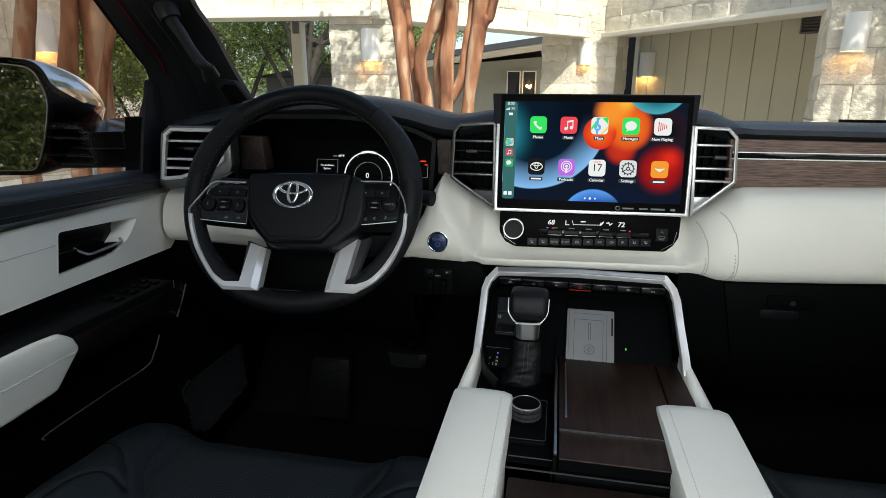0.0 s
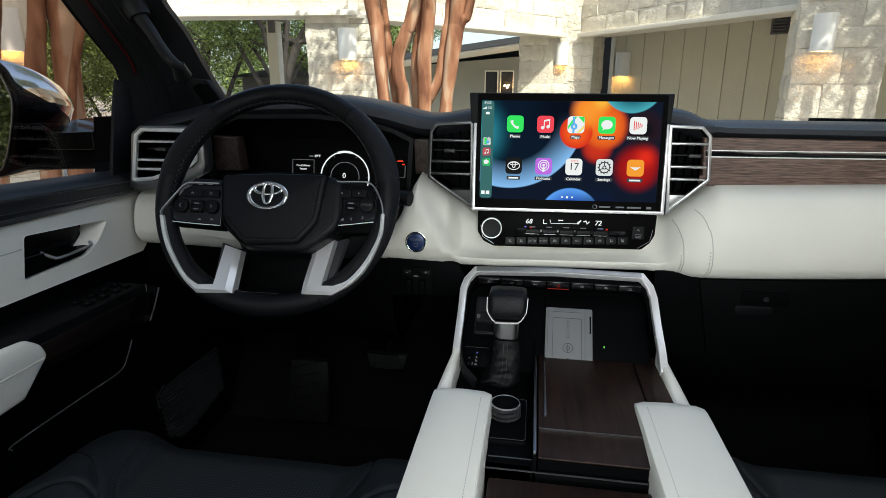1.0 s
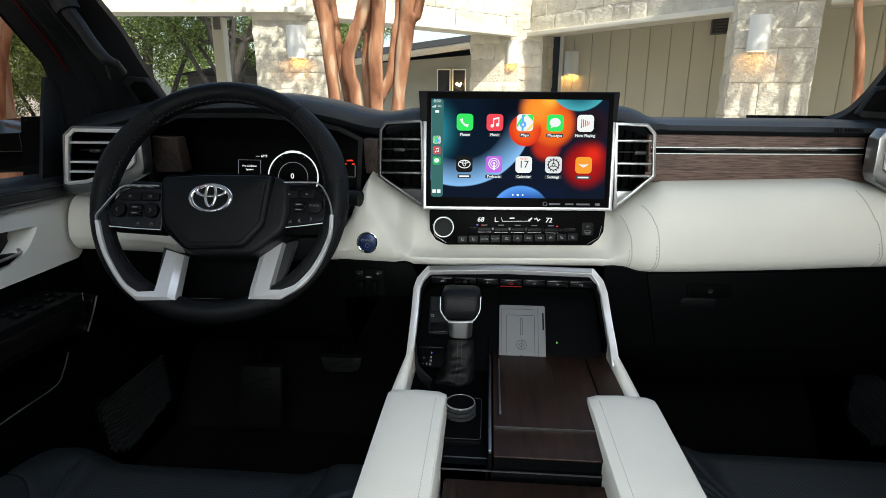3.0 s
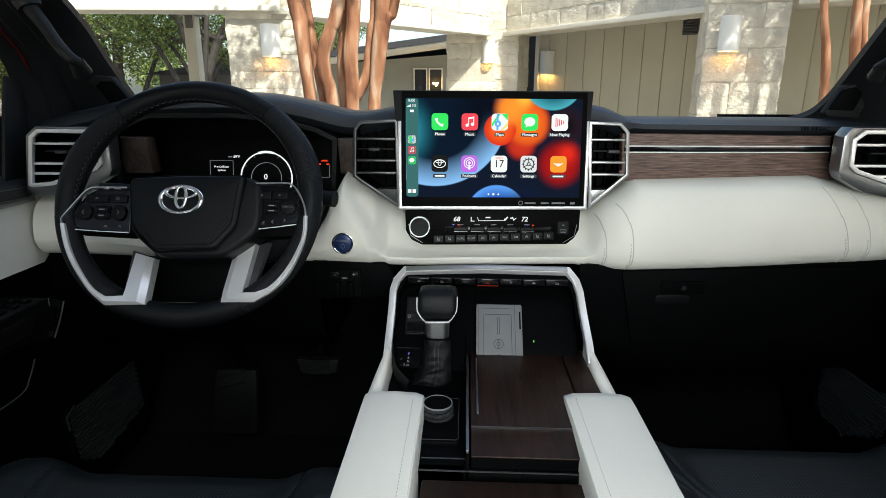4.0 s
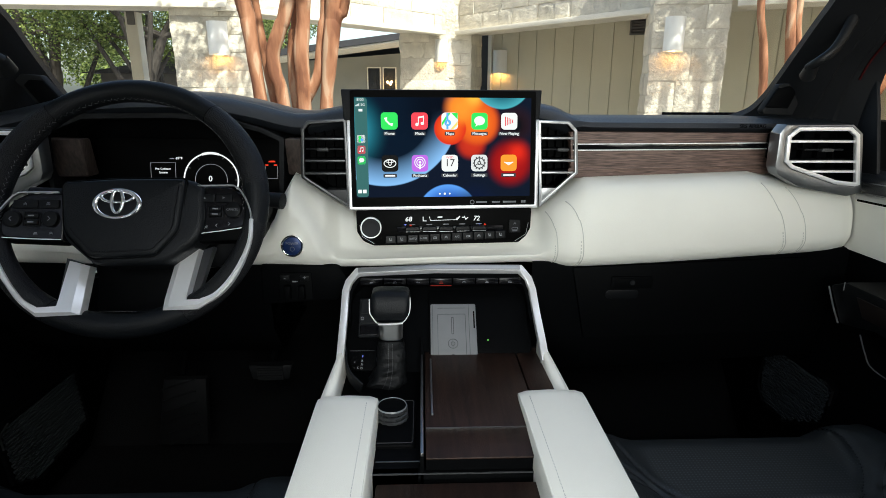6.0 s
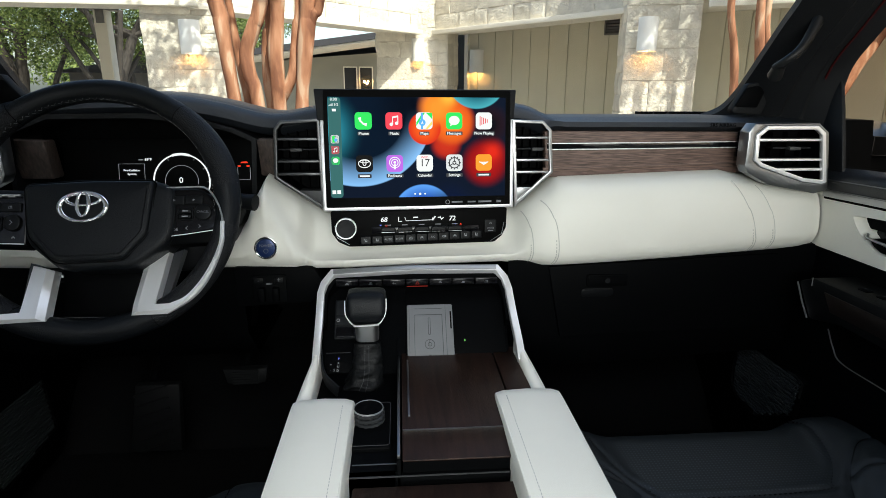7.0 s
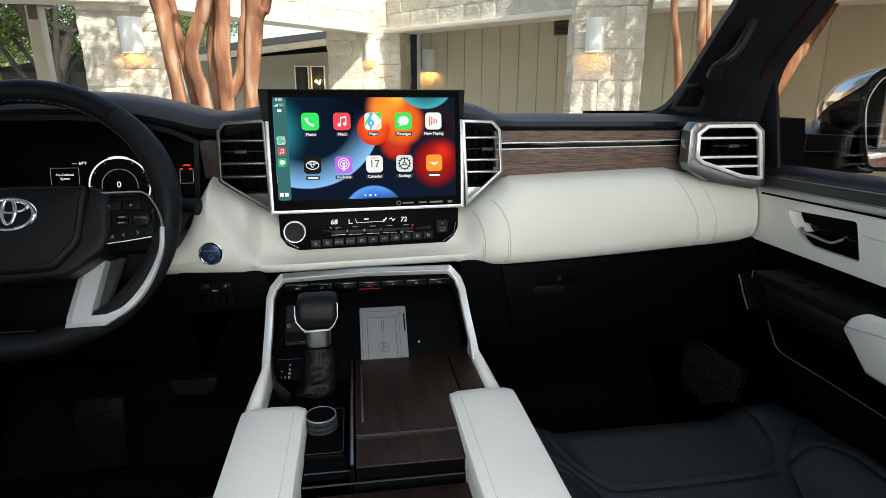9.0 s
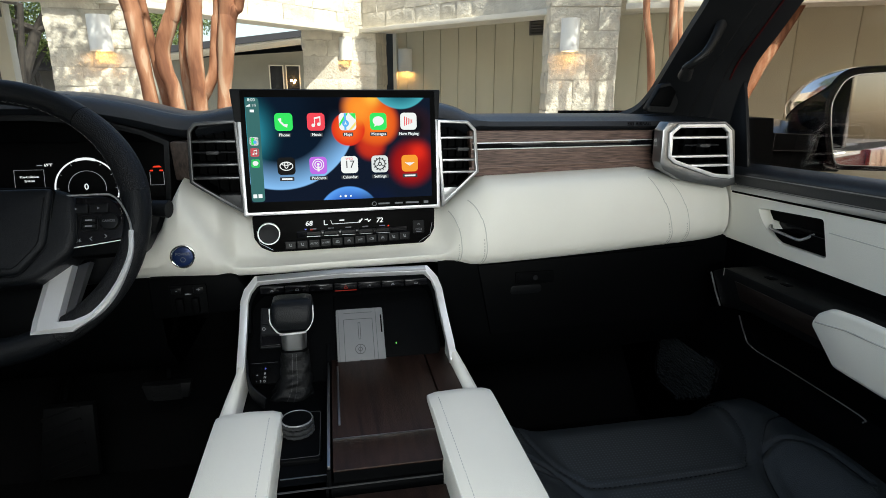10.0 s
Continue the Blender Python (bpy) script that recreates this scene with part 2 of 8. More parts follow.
def glowing(name, color, strength=1.0):
    m = bpy.data.materials.new(name)
    m.use_nodes = True
    b = m.node_tree.nodes["Principled BSDF"]
    b.inputs["Base Color"].default_value = (0.01, 0.01, 0.01, 1)
    b.inputs["Roughness"].default_value = 0.3
    b.inputs["Specular IOR Level"].default_value = 0.0
    b.inputs["Emission Color"].default_value = (*color, 1)
    b.inputs["Emission Strength"].default_value = strength * GLOW
    return m


def glassy(name, rough=0.0, tint=(1, 1, 1)):
    """A clear pane: mostly straight through, with a mirror's sheen at grazing angles."""
    m = bpy.data.materials.new(name)
    m.use_nodes = True
    N, Lk = m.node_tree.nodes, m.node_tree.links
    N.remove(N["Principled BSDF"])
    tr, gl, mx, lw = N.new("ShaderNodeBsdfTransparent"), N.new("ShaderNodeBsdfGlossy"), N.new("ShaderNodeMixShader"), N.new("ShaderNodeLayerWeight")
    tr.inputs[0].default_value = (*tint, 1)
    gl.inputs["Roughness"].default_value = rough
    lw.inputs["Blend"].default_value = 0.5
    pw = N.new("ShaderNodeMath")
    pw.operation = "POWER"
    pw.inputs[1].default_value = 5.0
    mr = N.new("ShaderNodeMapRange")
    mr.inputs["To Min"].default_value, mr.inputs["To Max"].default_value = 0.025, 0.8
    Lk.new(lw.outputs["Facing"], pw.inputs[0])
    Lk.new(pw.outputs[0], mr.inputs["Value"])
    Lk.new(mr.outputs[0], mx.inputs[0])
    Lk.new(tr.outputs[0], mx.inputs[1])
    Lk.new(gl.outputs[0], mx.inputs[2])
    Lk.new(mx.outputs[0], N["Material Output"].inputs[0])
    return m


WHITE_LEATHER = material("white_leather", (0.80, 0.785, 0.715), 0.5, vary=0.03, scale=6, bump=0.12, bump_scale=900, grain="cells")
BLACK_LEATHER = material("black_leather", (0.0040, 0.0049, 0.0062), 0.42, spec=0.19, vary=0.12, scale=9, bump=0.2, bump_scale=800, grain="cells")
SOFT_BLACK = material("soft_black", (0.0066, 0.0074, 0.0088), 0.5, spec=0.20, vary=0.1, scale=12, bump=0.15, bump_scale=1400)
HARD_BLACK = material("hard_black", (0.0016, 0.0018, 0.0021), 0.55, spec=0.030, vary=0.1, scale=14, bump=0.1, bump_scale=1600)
GLOSS_BLACK = material("gloss_black", (0.004, 0.004, 0.005), 0.16, vary=0.1, scale=10, spec=0.25)
DARK_GREY = material("dark_grey", (0.03, 0.031, 0.033), 0.5, vary=0.08, scale=14, bump=0.1, bump_scale=1200)
CHARGER_GREY = material("charger_rubber", (0.16, 0.165, 0.17), 0.6, vary=0.06, scale=20, bump=0.1, bump_scale=900)
SATIN = material("satin_silver", (0.86, 0.86, 0.865), 0.30, 0.50, vary=0.05, scale=10, bump=0.03, bump_scale=1500)
SATIN_DARK = material("satin_grey", (0.25, 0.255, 0.26), 0.34, 1.0, vary=0.05, scale=10, bump=0.03, bump_scale=1500)
VENT_SILVER = material("vent_silver", (0.42, 0.425, 0.43), 0.33, 0.75, vary=0.05, scale=10, bump=0.03, bump_scale=1500)
# darker copy of the vent silver: the left vent's dim reflection as colour
VENT_SHADED = material("vent_silver_shaded", (0.10, 0.102, 0.105), 0.36, 0.75, vary=0.05, scale=10, bump=0.03, bump_scale=1500)
CHROME = material("chrome", (0.85, 0.86, 0.87), 0.08, 1.0, vary=0.03, scale=10)
DARK_WOOD = wooden("dark_walnut", (0.010, 0.005, 0.0035), (0.026, 0.013, 0.0085), 0.42, (16, 1.2, 16), 6, coat=0.0)
DARK_WOOD.node_tree.nodes["Principled BSDF"].inputs["Specular IOR Level"].default_value = 0.20
GREY_WOOD = wooden("grey_walnut", (0.050, 0.029, 0.023), (0.215, 0.135, 0.108), 0.5, (3.2, 24, 60), 9)
# grey walnut again, with the shade round the cluster put into its colour
SHADED_WALNUT = wooden("shaded_grey_walnut", (0.026, 0.019, 0.0165), (0.082, 0.060, 0.051), 0.5, (26, 24, 4), 9)
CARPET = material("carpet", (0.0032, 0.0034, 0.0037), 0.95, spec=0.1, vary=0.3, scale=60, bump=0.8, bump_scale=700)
HEADLINER = material("headliner", (0.25, 0.25, 0.25), 0.9, vary=0.05, scale=20, bump=0.2, bump_scale=600)
RED_PAINT = material("red_paint", (0.35, 0.012, 0.012), 0.25, 0.2, vary=0.05, scale=10, coat=1.0)
STITCH = material("stitching", (0.45, 0.45, 0.43), 0.8, vary=0.1, scale=50)
STITCH_DARK = material("stitching_grey", (0.2, 0.2, 0.2), 0.8, vary=0.1, scale=50)
GLASS = glassy("window_glass", tint=(0.95, 0.97, 0.96))
MIRROR = material("mirror_glass", (0.8, 0.82, 0.84), 0.01, 1.0, vary=0.01, scale=3)
GLOW_WHITE = glowing("display_white", (0.9, 0.92, 0.95), 1.0)
GLOW_DIM = glowing("display_dim", (0.5, 0.53, 0.56), 0.5)
GLOW_RED = glowing("display_red", (0.9, 0.05, 0.02), 0.9)
GLOW_BLUE = glowing("display_blue", (0.25, 0.3, 1.0), 0.8)
GLOW_GREEN = glowing("display_green", (0.3, 1.0, 0.2), 1.0)
# greyed leather white: thread, and the shade painted along folds and creases
SEAM_GREY = material("seam_shadow", (0.52, 0.51, 0.47), 0.7, vary=0.05, scale=30)
SIDE_GLASS = glassy("tinted_side_glass", tint=(0.84, 0.79, 0.75))
PRIVACY_GLASS = glassy("privacy_glass", tint=(0.16, 0.16, 0.16))
PIANO = material("piano_black", (0.004, 0.004, 0.005), 0.07, vary=0.05, scale=10, spec=0.5)
DARK_KEY = material("dark_key", (0.0036, 0.0040, 0.0046), 0.38, vary=0.05, scale=30, spec=0.14)
PRINT = material("print_grey", (0.17, 0.175, 0.19), 0.6, vary=0.05, scale=30)

# ---- cab shell ----
FLOOR_Z = 0.80


def cab_shell():
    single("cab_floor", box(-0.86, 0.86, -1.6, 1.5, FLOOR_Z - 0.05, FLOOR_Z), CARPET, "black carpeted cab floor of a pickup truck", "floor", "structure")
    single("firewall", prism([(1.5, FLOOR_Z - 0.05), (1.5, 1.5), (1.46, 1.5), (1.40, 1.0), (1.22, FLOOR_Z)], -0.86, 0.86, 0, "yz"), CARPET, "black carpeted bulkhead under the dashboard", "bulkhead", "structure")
    back = join(box(-0.86, 0.86, -1.64, -1.6, FLOOR_Z, 1.48), box(-0.86, -0.70, -1.64, -1.6, 1.48, 2.02), box(0.70, 0.86, -1.64, -1.6, 1.48, 2.02))
    single("wall_back", back, HEADLINER, "grey rear wall of the cab", "wall", "structure")
    # glass roof panel behind the front seats' heads
    roof = join(box(-0.80, 0.80, -0.15, 0.62, 2.02, 2.06, 0.01), box(-0.80, 0.80, -1.64, -1.25, 2.02, 2.06, 0.01),
                box(-0.80, -0.60, -1.25, -0.15, 2.02, 2.06, 0.01), box(0.60, 0.80, -1.25, -0.15, 2.02, 2.06, 0.01))
    single("ceiling", roof, HEADLINER, "light grey headliner round the sunroof opening", "ceiling", "structure")
    for s in (-1, 1):
        kick = prism([(0.97, FLOOR_Z - 0.05), (0.97, 1.40), (1.0, 1.57), (1.40, 1.57), (1.50, 1.5), (1.50, FLOOR_Z - 0.05)], 0.785 * s, 0.86 * s, 0, "yz")
        single("wall_kick_panel", kick, HARD_BLACK, "black kick panel beside the footwell", "panel", "structure")
    rear = join(box(-0.90, -0.86, -1.64, -0.45, FLOOR_Z, 1.45), box(0.86, 0.90, -1.64, -0.45, FLOOR_Z, 1.45))
    single("wall_rear_sides", rear, HARD_BLACK, "black rear door panels of the cab", "wall", "structure")


cab_shell()


# ---- dashboard ----
dash = thing("dashboard", "truck dashboard with white leather pad, black top and wood trim", "dashboard")
XS = [-0.765, -0.70, -0.60, -0.45, -0.32, -0.255, -0.225, -0.19, -0.15, -0.10, 0.0, 0.10, 0.19, 0.215, 0.235, 0.26, 0.29, 0.33, 0.42, 0.52, 0.60, 0.64, 0.70, 0.74, 0.766]
Y0 = [0.955, 0.955, 0.955, 0.955, 0.955, 0.957, 0.958, 0.958, 0.966, 0.976, 0.982, 0.986, 0.990, 0.982, 0.966, 0.955, 0.950, 0.948, 0.946, 0.946, 0.948, 0.950, 0.955, 0.962, 0.972]
ZB = [1.335, 1.335, 1.332, 1.330, 1.328, 1.327, 1.326, 1.324, 1.322, 1.322, 1.323, 1.324, 1.325, 1.324, 1.323, 1.322, 1.323, 1.325, 1.330, 1.336, 1.341, 1.343, 1.345, 1.346, 1.347]


def ease(k):
    k = max(0.0, min(1.0, k))
    return k * k * (3 - 2 * k)


def white_row(x, y0, zb):
    mid = ease((x + 0.168) / 0.03) * ease((0.24 - x) / 0.045)
    hs = float(np.interp(x, [-0.765, -0.62, -0.565, -0.27, -0.255, -0.238, -0.218, -0.203, -0.118, 0.211, 0.279, 0.286, 0.585, 0.61, 0.69, 0.766], [0.64, 0.66, 0.42, 0.42, 0.44, 0.72, 0.95, 0.905, 0.58, 0.575, 0.90, 0.945, 0.90, 0.85, 0.74, 0.70]))
    side = [(0.05, -0.012), (0.018, -0.004), (0.004, 0.006), (-0.004, 0.02), (-0.006, 0.045), (-0.004, 0.075), (0.0, 0.1), (0.008, 0.125), (0.022, 0.145), (0.05, 0.157), (0.09, 0.162)]
    centre = [(0.05, -0.012), (0.0, -0.004), (-0.014, 0.004), (-0.018, 0.014), (-0.012, 0.026), (0.004, 0.04), (0.012, 0.06), (0.02, 0.1), (0.03, 0.13), (0.05, 0.15), (0.09, 0.157)]
    row = []
    for (da, za), (db, zc) in zip(side, centre):
        dy, dz = da + (db - da) * mid, za + (zc - za) * mid
        z = zb + dz * (hs if dz > 0.02 else 1)
        y = y0
        if -0.25 < x < -0.09:
            # the raised field round the start button falls away along a curved crease
            edge = float(np.interp(z, [1.325, 1.349, 1.386, 1.422, 1.45], [-0.172, -0.171, -0.184, -0.207, -0.225]))
            y = 0.956 + 0.022 * ease((x - edge) / 0.026)
        row.append((x, y + dy, z))
    return row


xs = sorted([v.x for v in spline([(x, 0, 0) for x in XS], 4) if not -0.245 < v.x < -0.085] + list(np.linspace(-0.245, -0.085, 54)))
rows = [white_row(x, float(np.interp(x, XS, Y0)), float(np.interp(x, XS, ZB))) for x in xs]
rows = [spline(r, 3) for r in rows]
part("leather_pad", loft(rows), WHITE_LEATHER, dash, "white leather wrapped dash pad", 60)


def hood_z(x):
    return float(np.interp(x, [-0.77, -0.70, -0.60, -0.48, -0.40, -0.36, -0.32, -0.28, -0.24, -0.21, -0.18, -0.14, -0.08, 0.0, 0.2, 0.235, 0.255, 0.27, 0.29, 0.8],
                           [1.572, 1.585, 1.608, 1.615, 1.615, 1.612, 1.606, 1.598, 1.587, 1.581, 1.583, 1.592, 1.597, 1.599, 1.600, 1.596, 1.588, 1.578, 1.574, 1.572]))


rows = []
for x in np.linspace(-0.80, 0.80, 97):
    zt = sum(hood_z(x + d) for d in (-0.012, 0, 0.012)) / 3
    drop = 0.036 if x < 0.28 else 0.022
    yf = 1.012 if x > 0.28 else 1.02
    prof = [(yf + 0.03, zt - drop - 0.006), (yf + 0.004, zt - drop), (yf - 0.003, zt - drop * 0.72), (yf + 0.002, zt - drop * 0.35), (yf + 0.014, zt - 0.006), (yf + 0.035, zt - 0.001),
            (yf + 0.10, zt), (1.20, zt * 0.6 + 1.568 * 0.4), (1.30, 1.568), (1.385, 1.562), (1.40, 1.54)]
    rows.append([(x, y, z) for y, z in prof])
# black leather made paler and bluer, the sky's sheen put into the colour
SHEEN_LEATHER = material("sheen_leather", (0.0130, 0.0155, 0.0195), 0.38, spec=0.62, vary=0.12, scale=9, bump=0.2, bump_scale=800, grain="cells")
part("dash_top", loft(rows), SHEEN_LEATHER, dash, "black stitched leather dash top", 50)
part("defroster_grille", join(*[box(x, x + 0.006, 1.335, 1.37, 1.565, 1.5715) for x in np.arange(0.57, 0.74, 0.011)]), HARD_BLACK, dash)
# seams in the dash top and the pad
stitch = []
for x in np.arange(-0.62, 0.25, 0.0062):
    z = hood_z(x) - 0.0035
    z2 = hood_z(x + 0.004) - 0.0035
    stitch.append(tube([(x, 1.032, z + 0.0005), (x + 0.004, 1.032, z2 + 0.0005)], 0.0006, 5))
part("top_stitching", join(*stitch), STITCH_DARK, dash)


def pad_point(x, k):
    """A place on the leather pad, k from 0 (bottom) to 1 (top)."""
    row = spline(white_row(x, float(np.interp(x, XS, Y0)), float(np.interp(x, XS, ZB))), 8)
    i = min(len(row) - 1, max(0, int(8 + k * (len(row) - 24))))
    return row[i]


def on_pad(xs3, k):
    """A place on a bowed seam: xs3 are its x at the bottom, the middle and the top."""
    a, b, c = xs3
    return pad_point(a * (1 - k) * (1 - 2 * k) + b * 4 * k * (1 - k) + c * k * (2 * k - 1), k)


for xs3, side_ in (((0.237, 0.240, 0.222), -1), ((0.276, 0.281, 0.251), 1), ((0.634, 0.630, 0.585), 1), ((0.666, 0.669, 0.632), 1)):
    st = []
    for i in range(15):
        k0 = 0.02 + i * 0.030
        p, q = on_pad(xs3, k0), on_pad(xs3, k0 + 0.018)
        st.append(tube([p + Vector((-0.0045, -0.0003, 0)), q + Vector((-0.0045, -0.0003, 0))], 0.0008, 5))
    part("seam", join(*st), SEAM_GREY, dash, "pale stitching in the leather")
    # the fold's shade drawn as a grey tube
    fold = [on_pad(xs3, i / 30) for i in range(30)]
    part("seam_fold", tube([p + Vector((0, 0.0004, 0)) for p in fold], 0.0010, 6), SEAM_GREY, dash)

# wood trim on the passenger side
wood = part("wood_trim", prism([(0.268, 1.470), (0.262, 1.551), (0.628, 1.549), (0.638, 1.478)], 1.005, 1.03, 0.003, "xz"), GREY_WOOD, dash, "grey-brown open-pore wood trim")
part("trim_lip", loft([[(0.262, 1.012, 1.470), (0.262, 1.004, 1.484), (0.262, 1.0045, 1.4875)], [(0.45, 1.012, 1.472), (0.45, 1.004, 1.489), (0.45, 1.0045, 1.4925)], [(0.640, 1.012, 1.476), (0.640, 1.004, 1.4945), (0.640, 1.0045, 1.4975)]]), GREY_WOOD, wood)
band = []
for u in np.linspace(0, 1, 25):
    x, lo, hi = 0.267 + 0.361 * u, 1.5195 + 0.0032 * u, 1.5300 + 0.0030 * u
    y = 1.0020 - 0.0030 * math.sin(math.pi * u)
    band.append([(x, y + 0.004, hi + 0.001), (x, y, hi), (x, y - 0.0008, (lo + hi) / 2), (x, y, lo), (x, y + 0.004, lo - 0.001)])
part("mirror_band", loft(band), PIANO, wood, "polished dark band", 60)
for q in (1, 3):
    part("chrome_strip", bar([Vector(r[q]) + Vector((0, -0.0012, 0)) for r in band], 0.0022, 0.0016, (0, 0, 1)), SATIN, wood, "bright chrome strip")
# inlays lean face-down and take the darker walnut, both for shade
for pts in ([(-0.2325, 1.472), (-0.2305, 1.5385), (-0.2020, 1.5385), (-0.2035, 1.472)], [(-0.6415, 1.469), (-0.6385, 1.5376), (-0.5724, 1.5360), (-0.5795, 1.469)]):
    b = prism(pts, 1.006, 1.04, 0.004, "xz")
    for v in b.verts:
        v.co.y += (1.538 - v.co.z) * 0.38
    part("wood_inlay", b, SHADED_WALNUT, dash, "grey-brown wood inlay, toned dark for shade")
lettering = moved(words("SRS AIRBAG", 0.009), pose(0.585, 1.0085, 1.5605, 80, 0, 0))
part("lettering", lettering, HARD_BLACK, dash, "dark embossed lettering")

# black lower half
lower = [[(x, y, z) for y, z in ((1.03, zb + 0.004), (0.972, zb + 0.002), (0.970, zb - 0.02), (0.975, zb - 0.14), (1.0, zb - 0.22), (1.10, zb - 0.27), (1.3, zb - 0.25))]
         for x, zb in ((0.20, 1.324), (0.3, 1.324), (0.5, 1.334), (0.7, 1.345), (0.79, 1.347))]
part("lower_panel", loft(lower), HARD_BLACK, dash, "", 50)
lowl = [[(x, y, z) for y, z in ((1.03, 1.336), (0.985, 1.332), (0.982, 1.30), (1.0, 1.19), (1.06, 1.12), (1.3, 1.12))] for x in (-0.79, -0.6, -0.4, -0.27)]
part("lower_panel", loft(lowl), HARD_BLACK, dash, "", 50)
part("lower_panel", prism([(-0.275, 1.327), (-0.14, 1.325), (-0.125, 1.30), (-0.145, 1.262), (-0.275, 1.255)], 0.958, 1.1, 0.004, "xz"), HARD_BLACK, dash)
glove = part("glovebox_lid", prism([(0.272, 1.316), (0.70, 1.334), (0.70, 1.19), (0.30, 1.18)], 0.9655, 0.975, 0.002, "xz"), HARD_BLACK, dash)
part("latch", prism(rounded(0.342, 0.417, 1.2775, 1.3005, 0.004), 0.9625, 0.968, 0.0012, "xz"), HARD_BLACK, glove)
part("latch_face", prism(rounded(0.346, 0.413, 1.2810, 1.2970, 0.003), 0.9615, 0.964, 0.0006, "xz"), HARD_BLACK, glove)
part("latch_recess", prism(rounded(0.334, 0.394, 1.2580, 1.2740, 0.007), 0.9645, 0.967, 0.0008, "xz"), DARK_KEY, glove)
part("lock", disc(0.380, 1.289, 0.0045, 0.9605, 0.963, 16, 0, "xz"), SOFT_BLACK, glove)

# cluster housing behind the wheel
bin_pts = [(-0.64, 1.43), (-0.64, 1.55), (-0.57, 1.578), (-0.42, 1.580), (-0.33, 1.572), (-0.27, 1.556), (-0.232, 1.538), (-0.24, 1.43), (-0.30, 1.40), (-0.58, 1.40)]
part("cluster_shroud", ring(bin_pts, 0.008, 1.015, 1.12, "xz"), SOFT_BLACK, dash)
part("cluster_tray", prism(bin_pts, 1.11, 1.125, 0, "xz"), HARD_BLACK, dash)
part("column_surround", prism([(-0.60, 1.37), (-0.60, 1.428), (-0.245, 1.428), (-0.262, 1.39), (-0.272, 1.37)], 0.975, 1.06, 0.006, "xz"), SOFT_BLACK, dash)
part("column_cover", prism([(-0.50, 1.35), (-0.52, 1.40), (-0.47, 1.428), (-0.31, 1.428), (-0.255, 1.40), (-0.262, 1.375), (-0.31, 1.35)], 0.86, 1.06, 0.012, "xz"), SOFT_BLACK, dash)


GLOW_RED_DIM = glowing("warning_red", (0.8, 0.05, 0.03), 0.2)
CLUSTER_BLACK = material("cluster_black", (0.002, 0.002, 0.002), 0.5, spec=0.05, vary=0.1)
cluster = thing("instrument_cluster", "dark digital instrument display with a round speed dial", "instrument display", pose(-0.42, 1.075, 1.488, 80, 0, 0))
part("panel", prism(rounded(-0.165, 0.165, -0.055, 0.045, 0.01), -0.01, 0, 0.001), CLUSTER_BLACK, cluster)
def dial_arc(r, a0, a1, step=5):
    return [(0.0378 + r * math.cos(radians(a)), -0.0310 + r * math.sin(radians(a)), 0.001) for a in range(a0, a1 + 1, step)]


part("speed_dial", bar(dial_arc(0.0490, -20, 75), 0.0022, 0.001, (0, 0, 1)), GLOW_WHITE, cluster)
part("speed_dial", bar(dial_arc(0.0490, 105, 200), 0.0022, 0.001, (0, 0, 1)), GLOW_WHITE, cluster)
part("dial_top", bar(dial_arc(0.0490, 72, 108, 4), 0.0042, 0.001, (0, 0, 1)), GLOW_WHITE, cluster)
part("dial_inner", bar(dial_arc(0.0290, -10, 190), 0.0006, 0.001, (0, 0, 1)), GLOW_DIM, cluster)
for a in range(0, 181, 30):
    if abs(a - 90) > 5:
        c, d = math.cos(radians(a)), math.sin(radians(a))
        part("dial_tick", bar([(0.0378 + 0.0435 * c, -0.0310 + 0.0435 * d, 0.001), (0.0378 + 0.0465 * c, -0.0310 + 0.0465 * d, 0.001)], 0.0007, 0.001, (0, 0, 1)), GLOW_DIM, cluster)
part("speed", moved(words("0", 0.0150), pose(0.0363, -0.0290, 0.001)), GLOW_WHITE, cluster)
part("temperature", moved(words("69\u00b0F", 0.0068), pose(-0.0190, 0.0085, 0.001)), GLOW_WHITE, cluster)
part("odometer", box(-0.036, -0.028, 0.0075, 0.0090, 0.0004, 0.001), GLOW_DIM, cluster)
part("message_frame", join(box(-0.071, -0.0262, 0.0008, 0.0012, 0.0004, 0.001), box(-0.071, -0.0706, -0.03, 0.001, 0.0004, 0.001), box(-0.0266, -0.0262, -0.03, 0.001, 0.0004, 0.001)), GLOW_DIM, cluster)
part("message", join(moved(words("Pre-Collision", 0.0054, 0.0002), pose(-0.0485, -0.0105, 0.001)), moved(words("System", 0.0054, 0.0002), pose(-0.0485, -0.0170, 0.001))), GLOW_WHITE, cluster)
part("status_mark", join(box(0.1005, 0.1030, -0.0050, -0.0020, 0.0004, 0.001), box(0.1005, 0.1030, -0.0125, -0.0085, 0.0004, 0.001)), GLOW_WHITE, cluster)
part("gauge", join(*[box(x, x + 0.0006, -0.028, -0.006, 0.0004, 0.001) for x in (0.1365, 0.1585)], box(0.1365, 0.1585, -0.0285, -0.028, 0.0004, 0.001)), GLOW_DIM, cluster)
part("warning_light", join(prism([(0.142, 0.0015), (0.156, 0.0015), (0.153, 0.0045), (0.144, 0.0040)], 0.0004, 0.001), box(0.1370, 0.1420, -0.0050, -0.0025, 0.0004, 0.001), box(0.1525, 0.1580, -0.0050, -0.0025, 0.0004, 0.001)), GLOW_RED, cluster)

# ---- vents ----
def span_at(poly, z):
    xs = []
    for i in range(len(poly)):
        (xa, za), (xb, zb) = poly[i - 1], poly[i]
        if (za - z) * (zb - z) < 0:
            xs.append(xa + (xb - xa) * (z - za) / (zb - za))
    return min(xs), max(xs)


